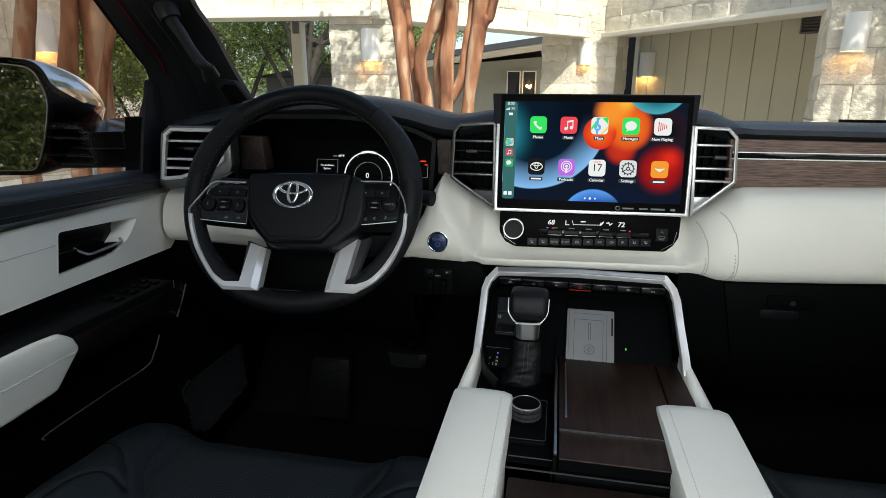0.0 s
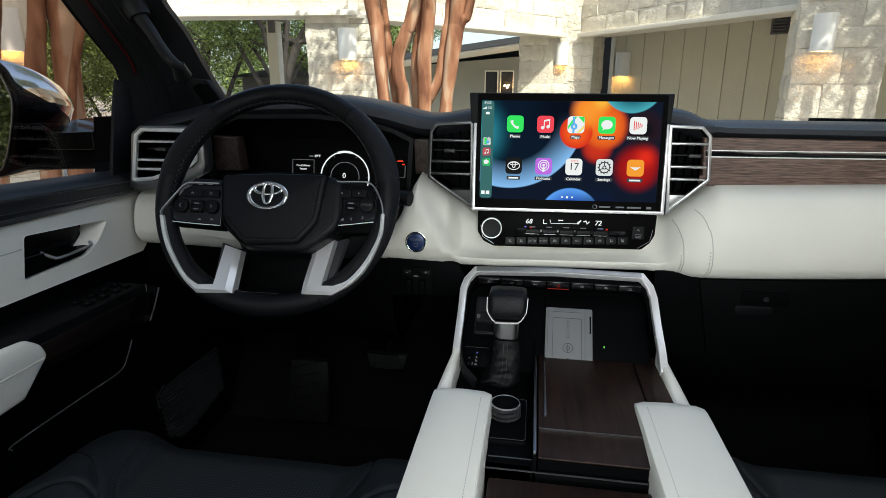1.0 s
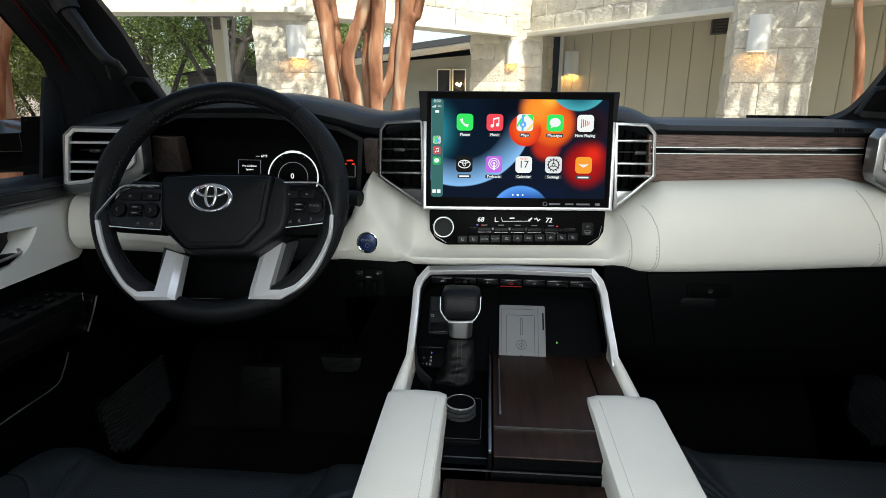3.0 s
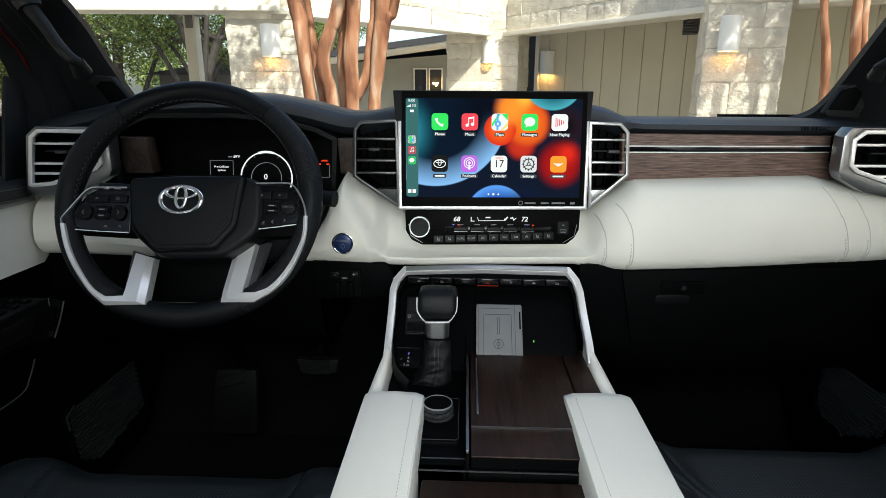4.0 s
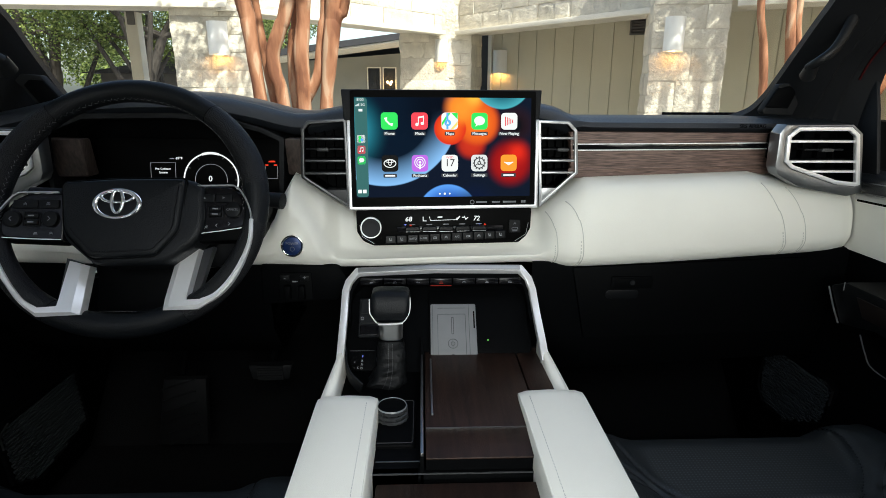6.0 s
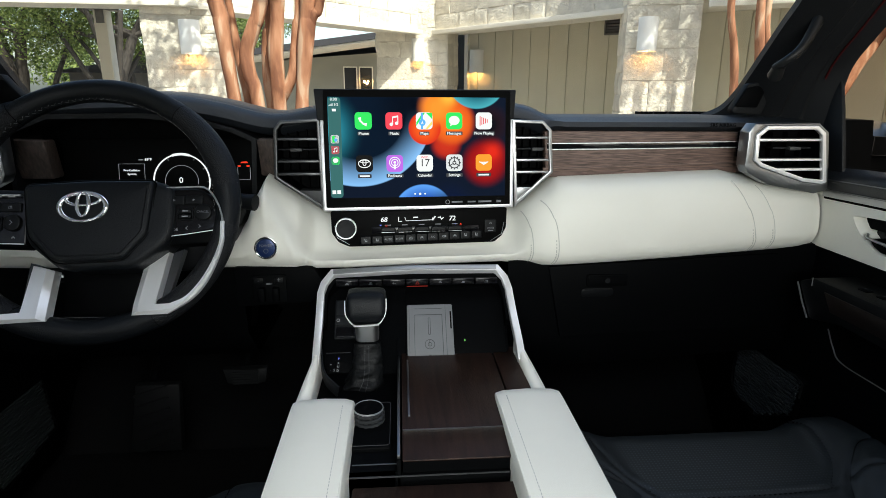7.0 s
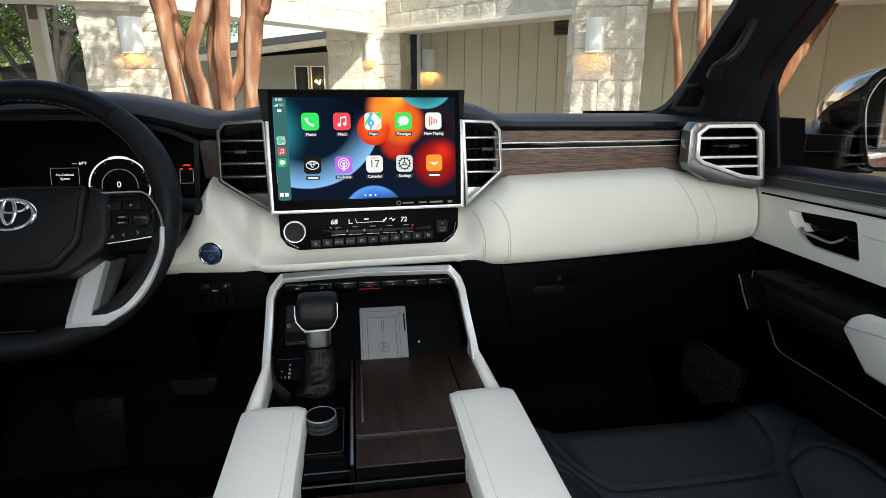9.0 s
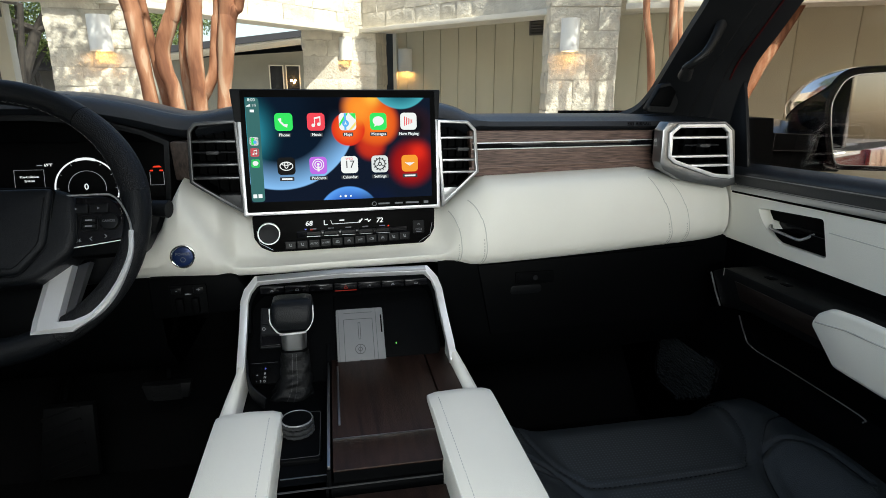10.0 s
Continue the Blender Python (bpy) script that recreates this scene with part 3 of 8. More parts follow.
def air_vent(label, outline, y, slats, frame_mat, bezel=None, knob=None, wings=None, edge=0.0055):
    v = thing("air_vent", label, "air vent", None, "dashboard air vents")
    part("frame", ring(outline, edge, y - 0.006, y + 0.003, "xz", 0.0012), frame_mat, v)
    part("cavity", prism(inset_poly(outline, 0.002), y + 0.05, y + 0.055, 0, "xz"), HARD_BLACK, v)
    part("duct", ring(inset_poly(outline, 0.0035), 0.002, y + 0.0035, y + 0.055, "xz"), HARD_BLACK, v)
    inner = inset_poly(outline, edge * 0.8)
    for z, tilt in slats:
        a, b = span_at(inner, z)
        s = part("slat", box(a, b, y + 0.006, y + 0.032, z - 0.001 + tilt, z + 0.003 + tilt, 0.001), SOFT_BLACK, v)
        part("slat_edge", box(a, b, y - 0.001, y + 0.007, z - 0.0018, z + 0.0024, 0.001), frame_mat, s, "silver front edge")
    if wings:
        x0, x1, z0, z1 = wings
        for k in range(4):
            x = x0 + (x1 - x0) * (k + 0.5) / 4
            part("vane", box(x - 0.0007, x + 0.0007, y + 0.034, y + 0.048, z0, z1), HARD_BLACK, v)
    if knob:
        part("slider", box(knob[0] - 0.010, knob[0] + 0.010, y - 0.002, y + 0.012, knob[1] - 0.003, knob[1] + 0.003, 0.0015), DARK_GREY, v)
        part("centre_blade", box(knob[0] - 0.034, knob[0] + 0.034, y + 0.008, y + 0.03, knob[1] - 0.0015, knob[1] + 0.0015, 0.0008), SOFT_BLACK, v)
    if bezel:
        part("bezel", ring(bezel, 0, y - 0.003, y + 0.026, "xz", 0.002, inner=outline), SATIN_DARK, v, "satin grey surround")
    return v


oL = [(-0.121, 1.573), (-0.186, 1.569), (-0.197, 1.556), (-0.201, 1.474), (-0.185, 1.4625), (-0.119, 1.419)]
air_vent("angular dashboard vent with silver slats toned dark for shade, beside the touchscreen", oL, 0.992, [(1.5385, 0), (1.5015, 0), (1.4800, 0)], VENT_SHADED, knob=(-0.163, 1.521), wings=(-0.19, -0.125, 1.45, 1.565))
oR = [(0.203, 1.571), (0.257, 1.569), (0.272, 1.554), (0.278, 1.480), (0.262, 1.466), (0.212, 1.419)]
air_vent("angular dashboard vent with silver slats beside the touchscreen", oR, 1.002, [(1.5395, 0), (1.5010, 0), (1.4800, 0)], VENT_SILVER, knob=(0.250, 1.520), wings=(0.21, 0.268, 1.44, 1.565))
part("vent_panel", prism([(-0.165, 1.4525), (-0.118, 1.4525), (-0.118, 1.425)], 0.9895, 1.02, 0.001, "xz"), DARK_GREY, dash)
part("vent_panel", prism([(0.212, 1.4535), (0.246, 1.4545), (0.213, 1.425)], 0.9995, 1.03, 0.001, "xz"), SATIN_DARK, dash)
oP = [(0.6065, 1.549), (0.6235, 1.5635), (0.7125, 1.564), (0.728, 1.552), (0.7445, 1.468), (0.736, 1.4655), (0.702, 1.469), (0.621, 1.4955), (0.6085, 1.506)]
bP = [(0.594, 1.553), (0.603, 1.567), (0.716, 1.568), (0.735, 1.553), (0.752, 1.455), (0.727, 1.448), (0.640, 1.4645), (0.601, 1.485), (0.595, 1.497)]
air_vent("octagonal silver-framed dashboard vent beside the door", oP, 0.945, [(1.5395, 0), (1.5062, 0), (1.4895, 0)], SATIN, bP, (0.681, 1.5255), (0.62, 0.73, 1.48, 1.55), 0.0066)
oD = [(-x - 0.006, z - 0.009) for x, z in oP]
bD = [(-x - 0.006, z - 0.009) for x, z in bP]
air_vent("octagonal silver-framed dashboard vent beside the door", oD, 0.945, [(1.5300, 0), (1.4965, 0), (1.4795, 0)], SATIN, bD, (-0.687, 1.5165), (-0.74, -0.63, 1.47, 1.54), 0.0066)

# ---- touchscreen ----
SCREEN = Matrix(((0.9976, 0.0, 0.069, 0.043), (0.0698, 0.1167, -0.991, 0.985), (0.0, 0.9932, 0.116, 1.523), (0, 0, 0, 1)))
touch = thing("touchscreen", "large landscape touchscreen lit with app icons, silver lower frame", "touchscreen", SCREEN)
part("housing", prism([(-0.1712, 0.0975), (0.1680, 0.0985), (0.1645, 0.049), (0.158, 0.049), (0.158, -0.09), (-0.157, -0.09), (-0.157, 0.047), (-0.167, 0.047)], -0.045, -0.002, 0.002), SOFT_BLACK, touch)
part("bezel", prism(rounded(-0.1565, 0.1575, -0.0970, 0.0960, 0.003), -0.004, 0.0, 0.0006), CLUSTER_BLACK, touch, "glossy black bezel")
part("silver_frame", bar([(-0.1598, 0.047, -0.012), (-0.1598, -0.0995, -0.012), (0.1605, -0.0985, -0.012), (0.1605, 0.049, -0.012)], 0.0055, 0.028, (0, 0, 1), False, 0.001), SATIN, touch, "satin silver frame")


def wallpaper():
    m = bpy.data.materials.new("wallpaper")
    m.use_nodes = True
    N, Lk = m.node_tree.nodes, m.node_tree.links
    b = N["Principled BSDF"]
    b.inputs["Base Color"].default_value, b.inputs["Roughness"].default_value = (0.003, 0.003, 0.004, 1), 0.3
    b.inputs["Specular IOR Level"].default_value = 0.0
    tc = N.new("ShaderNodeTexCoord")
    last = None

    def blob(prev, cx, cy, r, edge, inner, outer, k):
        """A soft-edged disc that shades from one colour to another."""
        d = N.new("ShaderNodeVectorMath")
        d.operation = "DISTANCE"
        Lk.new(tc.outputs["Object"], d.inputs[0])
        d.inputs[1].default_value = (cx, cy, 0.0002)
        fade = N.new("ShaderNodeMapRange")
        fade.interpolation_type = "SMOOTHSTEP"
        fade.inputs["From Min"].default_value, fade.inputs["From Max"].default_value = r, r - edge
        Lk.new(d.outputs["Value"], fade.inputs["Value"])
        tone = N.new("ShaderNodeMapRange")
        tone.inputs["From Min"].default_value, tone.inputs["From Max"].default_value = r * k, r
        Lk.new(d.outputs["Value"], tone.inputs["Value"])
        c = N.new("ShaderNodeMix")
        c.data_type = "RGBA"
        c.inputs[6].default_value, c.inputs[7].default_value = (*inner, 1), (*outer, 1)
        Lk.new(tone.outputs[0], c.inputs[0])
        mix = N.new("ShaderNodeMix")
        mix.data_type = "RGBA"
        Lk.new(fade.outputs[0], mix.inputs[0])
        if prev is None:
            mix.inputs[6].default_value = (0.004, 0.008, 0.02, 1)
        else:
            Lk.new(prev, mix.inputs[6])
        Lk.new(c.outputs[2], mix.inputs[7])
        return mix.outputs[2]

    last = blob(last, -0.100, 0.062, 0.1250, 0.0030, (0.002, 0.008, 0.020), (0.26, 0.52, 0.92), 0.62)
    last = blob(last, -0.010, 0.075, 0.090, 0.085, (0.001, 0.003, 0.008), (0.002, 0.006, 0.016), 0.5)
    last = blob(last, -0.168, 0.030, 0.080, 0.070, (0.05, 0.40, 0.52), (0.010, 0.13, 0.20), 0.25)
    last = blob(last, 0.006, -0.1120, 0.0535, 0.0030, (0.015, 0.07, 0.42), (0.12, 0.36, 0.92), 0.55)
    last = blob(last, 0.052, -0.100, 0.050, 0.045, (0.002, 0.006, 0.030), (0.004, 0.012, 0.05), 0.3)
    last = blob(last, 0.114, -0.024, 0.0470, 0.0220, (0.40, 0.008, 0.008), (0.14, 0.003, 0.005), 0.30)
    last = blob(last, 0.126, -0.006, 0.030, 0.028, (0.72, 0.022, 0.010), (0.40, 0.010, 0.008), 0.2)
    last = blob(last, 0.046, 0.008, 0.030, 0.014, (0.56, 0.030, 0.012), (0.34, 0.014, 0.010), 0.3)
    last = blob(last, 0.056, 0.044, 0.044, 0.014, (0.92, 0.17, 0.015), (0.60, 0.050, 0.012), 0.3)
    last = blob(last, 0.010, 0.034, 0.0285, 0.0030, (0.86, 0.10, 0.014), (0.66, 0.022, 0.010), 0.45)
    last = blob(last, 0.030, 0.068, 0.036, 0.020, (0.94, 0.30, 0.030), (0.90, 0.17, 0.015), 0.2)
    last = blob(last, 0.050, 0.086, 0.026, 0.022, (0.96, 0.46, 0.05), (0.92, 0.30, 0.03), 0.2)
    last = blob(last, 0.122, 0.040, 0.040, 0.036, (0.004, 0.004, 0.006), (0.05, 0.010, 0.006), 0.2)
    last = blob(last, 0.0985, 0.118, 0.0530, 0.0030, (0.015, 0.12, 0.17), (0.08, 0.42, 0.50), 0.62)
    Lk.new(last, b.inputs["Emission Color"])
    b.inputs["Emission Strength"].default_value = GLOW
    return m


part("display", box(-0.1495, 0.1490, -0.0808, 0.0848, 0.0001, 0.0003), wallpaper(), touch, "lit display with orange and blue wallpaper")
SIDE = glowing("display_sidebar", (0.05, 0.17, 0.17), 0.8)
LABEL = glowing("display_label", (0.045, 0.047, 0.055), 1.0)
part("sidebar", prism(rounded(-0.1490, -0.1285, -0.0800, 0.0840, 0.005), 0.0003, 0.0006), SIDE, touch)
ICON_Z = 0.0006


def bold(text, size):
    """Heavier screen lettering: the same words laid twice, a hair apart."""
    return join(words(text, size, 0.0001), moved(words(text, size, 0.0001), Matrix.Translation((size * 0.045, 0, 0))))


def app_icon(cx, cy, colour, glyph, name, size=0.028, readable=True, parent=None):
    """A rounded tile with its glyph (a list of bmesh and material) and its caption."""
    t = part("app_icon", prism(rounded(cx - size / 2, cx + size / 2, cy - size / 2, cy + size / 2, size * 0.22), 0.0003, ICON_Z), colour, touch)
    for bm, mat in glyph:
        part("glyph", moved(bm, pose(cx, cy, ICON_Z) @ Matrix.Scale(size, 4)), mat, t)
    if name:
        w = 0.0040 * len(name) * 0.74 + 0.0050
        part("caption_bar", prism(rounded(cx - w / 2, cx + w / 2, cy - size * 0.5 - 0.0098, cy - size * 0.5 - 0.0035, 0.0012, 2), 0.0003, 0.0005), LABEL, t)
        if readable:
            part("caption", moved(bold(name, 0.0066), pose(cx, cy - size * 0.5 - 0.0066, 0.0006)), GLOW_WHITE, t)
        else:
            part("caption", box(cx - w * 0.36, cx + w * 0.36, cy - size * 0.5 - 0.0080, cy - size * 0.5 - 0.0054, 0.0005, 0.0007), GLOW_WHITE, t)
    return t


GI = {k: glowing("icon_" + k, c, s) for k, c, s in (("green", (0.05, 0.75, 0.12), 1.0), ("pink", (0.85, 0.06, 0.09), 1.0), ("white", (0.85, 0.85, 0.86), 1.0), ("black", (0.006, 0.006, 0.006), 1.0),
      ("purple", (0.5, 0.14, 0.75), 1.0), ("grey", (0.72, 0.73, 0.75), 1.0), ("orange", (0.9, 0.32, 0.03), 1.0), ("sky", (0.12, 0.42, 0.85), 1.0), ("dark", (0.04, 0.04, 0.045), 1.0), ("red", (0.8, 0.04, 0.05), 1.0), ("yellow", (0.9, 0.7, 0.2), 1.0))}
GX, GY = [-0.0922, -0.0416, 0.0092, 0.0600, 0.1112], [0.0462, -0.0238]
g_phone = tube([(-0.22, 0.2, 0), (-0.17, 0.0, 0), (0.0, -0.17, 0), (0.2, -0.22, 0)], [0.1, 0.055, 0.055, 0.1], 8, squash=0.1, up=(0, 0, 1))
g_note = lambda: join(disc(-0.16, -0.2, 0.1, 0, 0.01, 16), disc(0.16, -0.14, 0.1, 0, 0.01, 16), box(-0.1, -0.05, -0.2, 0.25, 0, 0.01), box(0.21, 0.26, -0.14, 0.3, 0, 0.01), prism([(-0.1, 0.15), (0.26, 0.22), (0.26, 0.32), (-0.1, 0.25)], 0, 0.01))
g_bubble = lambda: join(moved(disc(0, 0.03, 0.3, 0, 0.01, 24), Matrix.Diagonal((1.1, 0.9, 1, 1))), prism([(-0.2, -0.15), (-0.05, -0.2), (-0.26, -0.32)], 0, 0.01))


def ellipse_ring(cx, cy, a, b, w, seg=32):
    return ring([(cx + a * math.cos(2 * math.pi * k / seg), cy + b * math.sin(2 * math.pi * k / seg)) for k in range(seg)], w, 0, 0.012, "xy")


def three_ovals(s=1.0, w=0.045):
    return join(ellipse_ring(0, 0, 0.38 * s, 0.26 * s, w), ellipse_ring(0, 0.06 * s, 0.12 * s, 0.20 * s, w * 0.9), ellipse_ring(0, 0.13 * s, 0.28 * s, 0.10 * s, w * 0.9))


def cog():
    teeth = [box(-0.035, 0.035, 0.3, 0.4, 0, 0.01) for _ in range(12)]
    teeth = [moved(b, pose(0, 0, 0, 0, 0, 30 * k)) for k, b in enumerate(teeth)]
    arms = [moved(box(-0.025, 0.025, 0.05, 0.3, 0, 0.01), pose(0, 0, 0, 0, 0, 120 * k)) for k in range(3)]
    return join(ellipse_ring(0, 0, 0.34, 0.34, 0.06), ellipse_ring(0, 0, 0.12, 0.12, 0.05), *teeth, *arms)


app_icon(GX[0], GY[0], GI["green"], [(g_phone, GI["white"])], "Phone")
app_icon(GX[1], GY[0], GI["pink"], [(g_note(), GI["white"])], "Music")
app_icon(GX[2], GY[0], GI["white"], [(prism([(-0.48, -0.1), (-0.1, 0.48), (0.05, 0.48), (-0.48, -0.3)], 0, 0.006), GI["green"]), (prism([(0.1, 0.48), (0.48, 0.48), (0.48, 0.1)], 0, 0.006), GI["green"]),
                                    (prism([(0.05, -0.48), (0.48, 0.0), (0.48, -0.2), (0.2, -0.48)], 0, 0.006), GI["yellow"]), (box(-0.2, -0.08, -0.48, 0.48, 0.004, 0.009), GI["sky"]),
                                    (disc(-0.12, -0.1, 0.2, 0.008, 0.014, 20), GI["sky"]), (prism([(-0.12, 0.02), (-0.04, -0.2), (-0.12, -0.15), (-0.2, -0.2)], 0.014, 0.018), GI["white"])], "Maps")
app_icon(GX[3], GY[0], GI["green"], [(g_bubble(), GI["white"])], "Messages")
app_icon(GX[4], GY[0], GI["white"], [(join(*[box(-0.26 + 0.11 * k, -0.21 + 0.11 * k, -0.28 + 0.045 * k, 0.28 - 0.045 * k, 0, 0.01) for k in range(5)]), GI["red"])], "Now Playing")
app_icon(GX[0], GY[1], GI["black"], [(three_ovals(1.0, 0.05), GI["white"])], "XXXXXX", readable=False)
app_icon(GX[1], GY[1], GI["purple"], [(join(ellipse_ring(0, 0.05, 0.34, 0.34, 0.05), ellipse_ring(0, 0.05, 0.22, 0.22, 0.05), disc(0, 0.06, 0.08, 0, 0.012, 16), box(-0.06, 0.06, -0.35, -0.05, 0, 0.012)), GI["white"])], "Podcasts")
app_icon(GX[2], GY[1], GI["white"], [(words("17", 0.62, 0.004), GI["dark"]), (moved(words("WED", 0.2, 0.004), pose(0, 0.34, 0)), GI["pink"])], "Calendar")
app_icon(GX[3], GY[1], GI["grey"], [(cog(), GI["dark"])], "Settings")
app_icon(GX[4], GY[1], GI["orange"], [(join(*[bar([(-0.28 + 0.09 * k, 0.06 - 0.02 * k, 0), (0, -0.12 + 0.07 * k, 0), (0.28 - 0.09 * k, 0.06 - 0.02 * k, 0)], 0.05, 0.01) for k in range(3)]), GI["white"])], "XXXXXXX", readable=False)
app_icon(-0.1395, 0.0165, GI["white"], [(box(-0.3, 0.0, -0.4, 0.4, 0, 0.02), GI["green"]), (disc(0.1, -0.1, 0.2, 0.01, 0.03, 14), GI["sky"])], "", 0.0135)
app_icon(-0.1395, -0.001, GI["pink"], [(g_note(), GI["white"])], "", 0.0135)
app_icon(-0.1395, -0.0185, GI["green"], [(g_bubble(), GI["white"])], "", 0.0135)
part("clock", moved(words("8:00", 0.0068, 0.0001), pose(-0.1395, 0.0805, 0.0008)), GLOW_WHITE, touch)
part("signal", join(*[box(-0.1475 + 0.0017 * k, -0.1463 + 0.0017 * k, 0.070, 0.0715 + 0.0009 * k, 0.0006, 0.0009) for k in range(4)], moved(words("5G", 0.0055, 0.0001), pose(-0.1355, 0.0722, 0.0008))), GLOW_WHITE, touch)
part("battery", box(-0.1425, -0.1362, 0.0615, 0.0655, 0.0006, 0.0009), GLOW_WHITE, touch)
part("menu_tiles", join(box(-0.1465, -0.1405, -0.0735, -0.0675, 0.0006, 0.0009), box(-0.1385, -0.1325, -0.0735, -0.0675, 0.0006, 0.0009)), GLOW_WHITE, touch)
part("page_dots", join(disc(-0.008, -0.0755, 0.0015, 0.0004, 0.0008, 12), disc(0.0005, -0.0755, 0.002, 0.0004, 0.0008, 12), disc(0.009, -0.0755, 0.0015, 0.0004, 0.0008, 12)), GLOW_WHITE, touch)
part("maker_ring", join(ellipse_ring(0, 0, 1, 1, 0.3), ), PRINT, touch).matrix_basis = pose(0.048, -0.0905, 0.0) @ Matrix.Scale(0.004, 4)
for x0, x1, z0, z1 in ((0.055, 0.074, -0.0918, -0.0892), (0.083, 0.097, -0.0918, -0.0892), (0.102, 0.125, -0.0920, -0.0890), (0.134, 0.142, -0.0925, -0.0885)):
    part("maker_mark", box(x0, x1, z0, z1, 0, 0.0003), PRINT, touch)

# ---- climate panel ----
climate = thing("climate_panel", "gloss black climate control panel with a row of buttons", "control panel", SCREEN)
part("panel", prism([(-0.1515, -0.1035), (0.1545, -0.1025), (0.1530, -0.138), (0.145, -0.152), (0.132, -0.163), (-0.122, -0.1645), (-0.140, -0.156), (-0.1505, -0.140)], -0.02, -0.004, 0.003), CLUSTER_BLACK, climate)
kn = part("knob", loft([[(-0.1264 + r * math.cos(2 * math.pi * k / 40), -0.1317 + r * math.sin(2 * math.pi * k / 40), z) for k in range(40)] for z, r in ((-0.004, 0.0160), (0.011, 0.0156), (0.0125, 0.0148), (0.0122, 0.0130), (0.0120, 0.002))], True, True), SOFT_BLACK, climate, "", 40)
part("knob_ring", ring([(-0.1264 + 0.0178 * math.cos(2 * math.pi * k / 40), -0.1317 + 0.0178 * math.sin(2 * math.pi * k / 40)) for k in range(40)], 0.0020, -0.004, 0.010, "xy", 0.0006), SATIN, kn, "chrome ring")
SYMBOLS = ("seat", "seat", "AUTO", "OFF", "air", "air", "A/C", "recirculate", "air", "seat", "seat")
for k, kind in enumerate(SYMBOLS):
    x = -0.1030 + 0.01915 * k
    y = -0.1535 + 0.0006 * k
    bt = part("button", pillow(rounded(x + 0.0004, x + 0.0187, y - 0.0068, y + 0.0068, 0.0008, 2), -0.004, 0.003, 0.0010, 0, 3), DARK_KEY, climate)
    if kind in ("AUTO", "A/C"):
        mark = words(kind, 0.0048, 0.0002)
    elif kind == "OFF":
        mark = join(moved(words("OFF", 0.0044, 0.0002), pose(0.002, 0, 0)), moved(glyph(2, 0.004, 0.004), pose(-0.005, 0, 0)))
    elif kind == "seat":
        mark = join(bar([(-0.002, 0.003, 0), (-0.0012, -0.0014, 0), (0.0022, -0.0014, 0)], 0.0013, 0.0003), box(0.0012, 0.0018, 0.000, 0.0026, 0, 0.0003))
    elif kind == "recirculate":
        mark = join(moved(ellipse_ring(0, 0, 0.0034, 0.0018, 0.0006, 18), Matrix.Diagonal((1, 1, 0.02, 1))), moved(ellipse_ring(0.0024, 0, 0.0016, 0.0016, 0.0006, 14), Matrix.Diagonal((1, 1, 0.02, 1))))
    else:
        mark = moved(glyph((0, 1, 5)[k % 3], 0.0064, 0.0048), Matrix.Identity(4))
    part("symbol", moved(mark, pose(x + 0.0095, y, 0.0031)), GLOW_DIM, bt)
for k in range(5):
    x = -0.0690 + 0.0290 * k
    bt = part("toggle", pillow(filleted([(x, -0.1395), (x + 0.0015, -0.1318), (x + 0.0255, -0.1312), (x + 0.0270, -0.1390)], 0.002), -0.004, 0.005, 0.0015, 0, 3), DARK_KEY, climate)
    part("toggle_edge", box(x + 0.002, x + 0.025, -0.1406, -0.1400, -0.004, 0.003), SATIN_DARK, bt)
    part("symbol", box(x + 0.0085, x + 0.0185, -0.1295, -0.1278, -0.004, -0.0036), PRINT, bt)
part("toggle_rail", box(-0.083, 0.103, -0.1425, -0.1312, -0.0045, -0.001, 0.001), GLOSS_BLACK, climate)
SLANT = Matrix(((1, 0.16, 0, 0), (0, 1, 0, 0), (0, 0, 1, 0), (0, 0, 0, 1)))
for t_, x in (("68", -0.0619), ("72", 0.0564)):
    part("temperature", moved(moved(bold(t_, 0.0118), SLANT), pose(x, -0.1193, -0.0036)), GLOW_WHITE, climate)
part("fan_bar", join(bar([(-0.0262, -0.1150, -0.0038), (-0.0240, -0.1218, -0.0038), (0.0205, -0.1210, -0.0038), (0.0225, -0.1168, -0.0038)], 0.0008, 0.0004), box(-0.0375, -0.0362, -0.1230, -0.1150, -0.004, -0.0036), box(-0.0375, -0.0310, -0.1230, -0.1218, -0.004, -0.0036), prism([(-0.0120, -0.1172), (-0.0115, -0.1152), (-0.0035, -0.1150), (-0.0035, -0.1170)], -0.004, -0.0036),
                         bar([(0.0215, -0.1215, -0.0038), (0.0270, -0.1150, -0.0038)], 0.0022, 0.0004), box(0.0310, 0.0350, -0.1178, -0.1162, -0.004, -0.0036), bar([(0.0350, -0.1150, -0.0038), (0.0375, -0.1205, -0.0038), (0.0415, -0.1170, -0.0038)], 0.0014, 0.0004)), GLOW_WHITE, climate)
for x0 in (-0.0605, 0.0690):
    part("hot_mark", prism([(x0, -0.1304), (x0 + 0.0046, -0.1304), (x0 + 0.0023, -0.1278)], -0.004, -0.0036), GLOW_RED, climate)
    part("cold_mark", prism([(x0 - 0.0096, -0.1278), (x0 - 0.0050, -0.1278), (x0 - 0.0073, -0.1302)], -0.004, -0.0036), GLOW_BLUE, climate)
usb = part("usb_port", pillow(rounded(0.1140, 0.1340, -0.1450, -0.1225, 0.002, 3), -0.004, -0.001, 0.0008), DARK_KEY, climate)
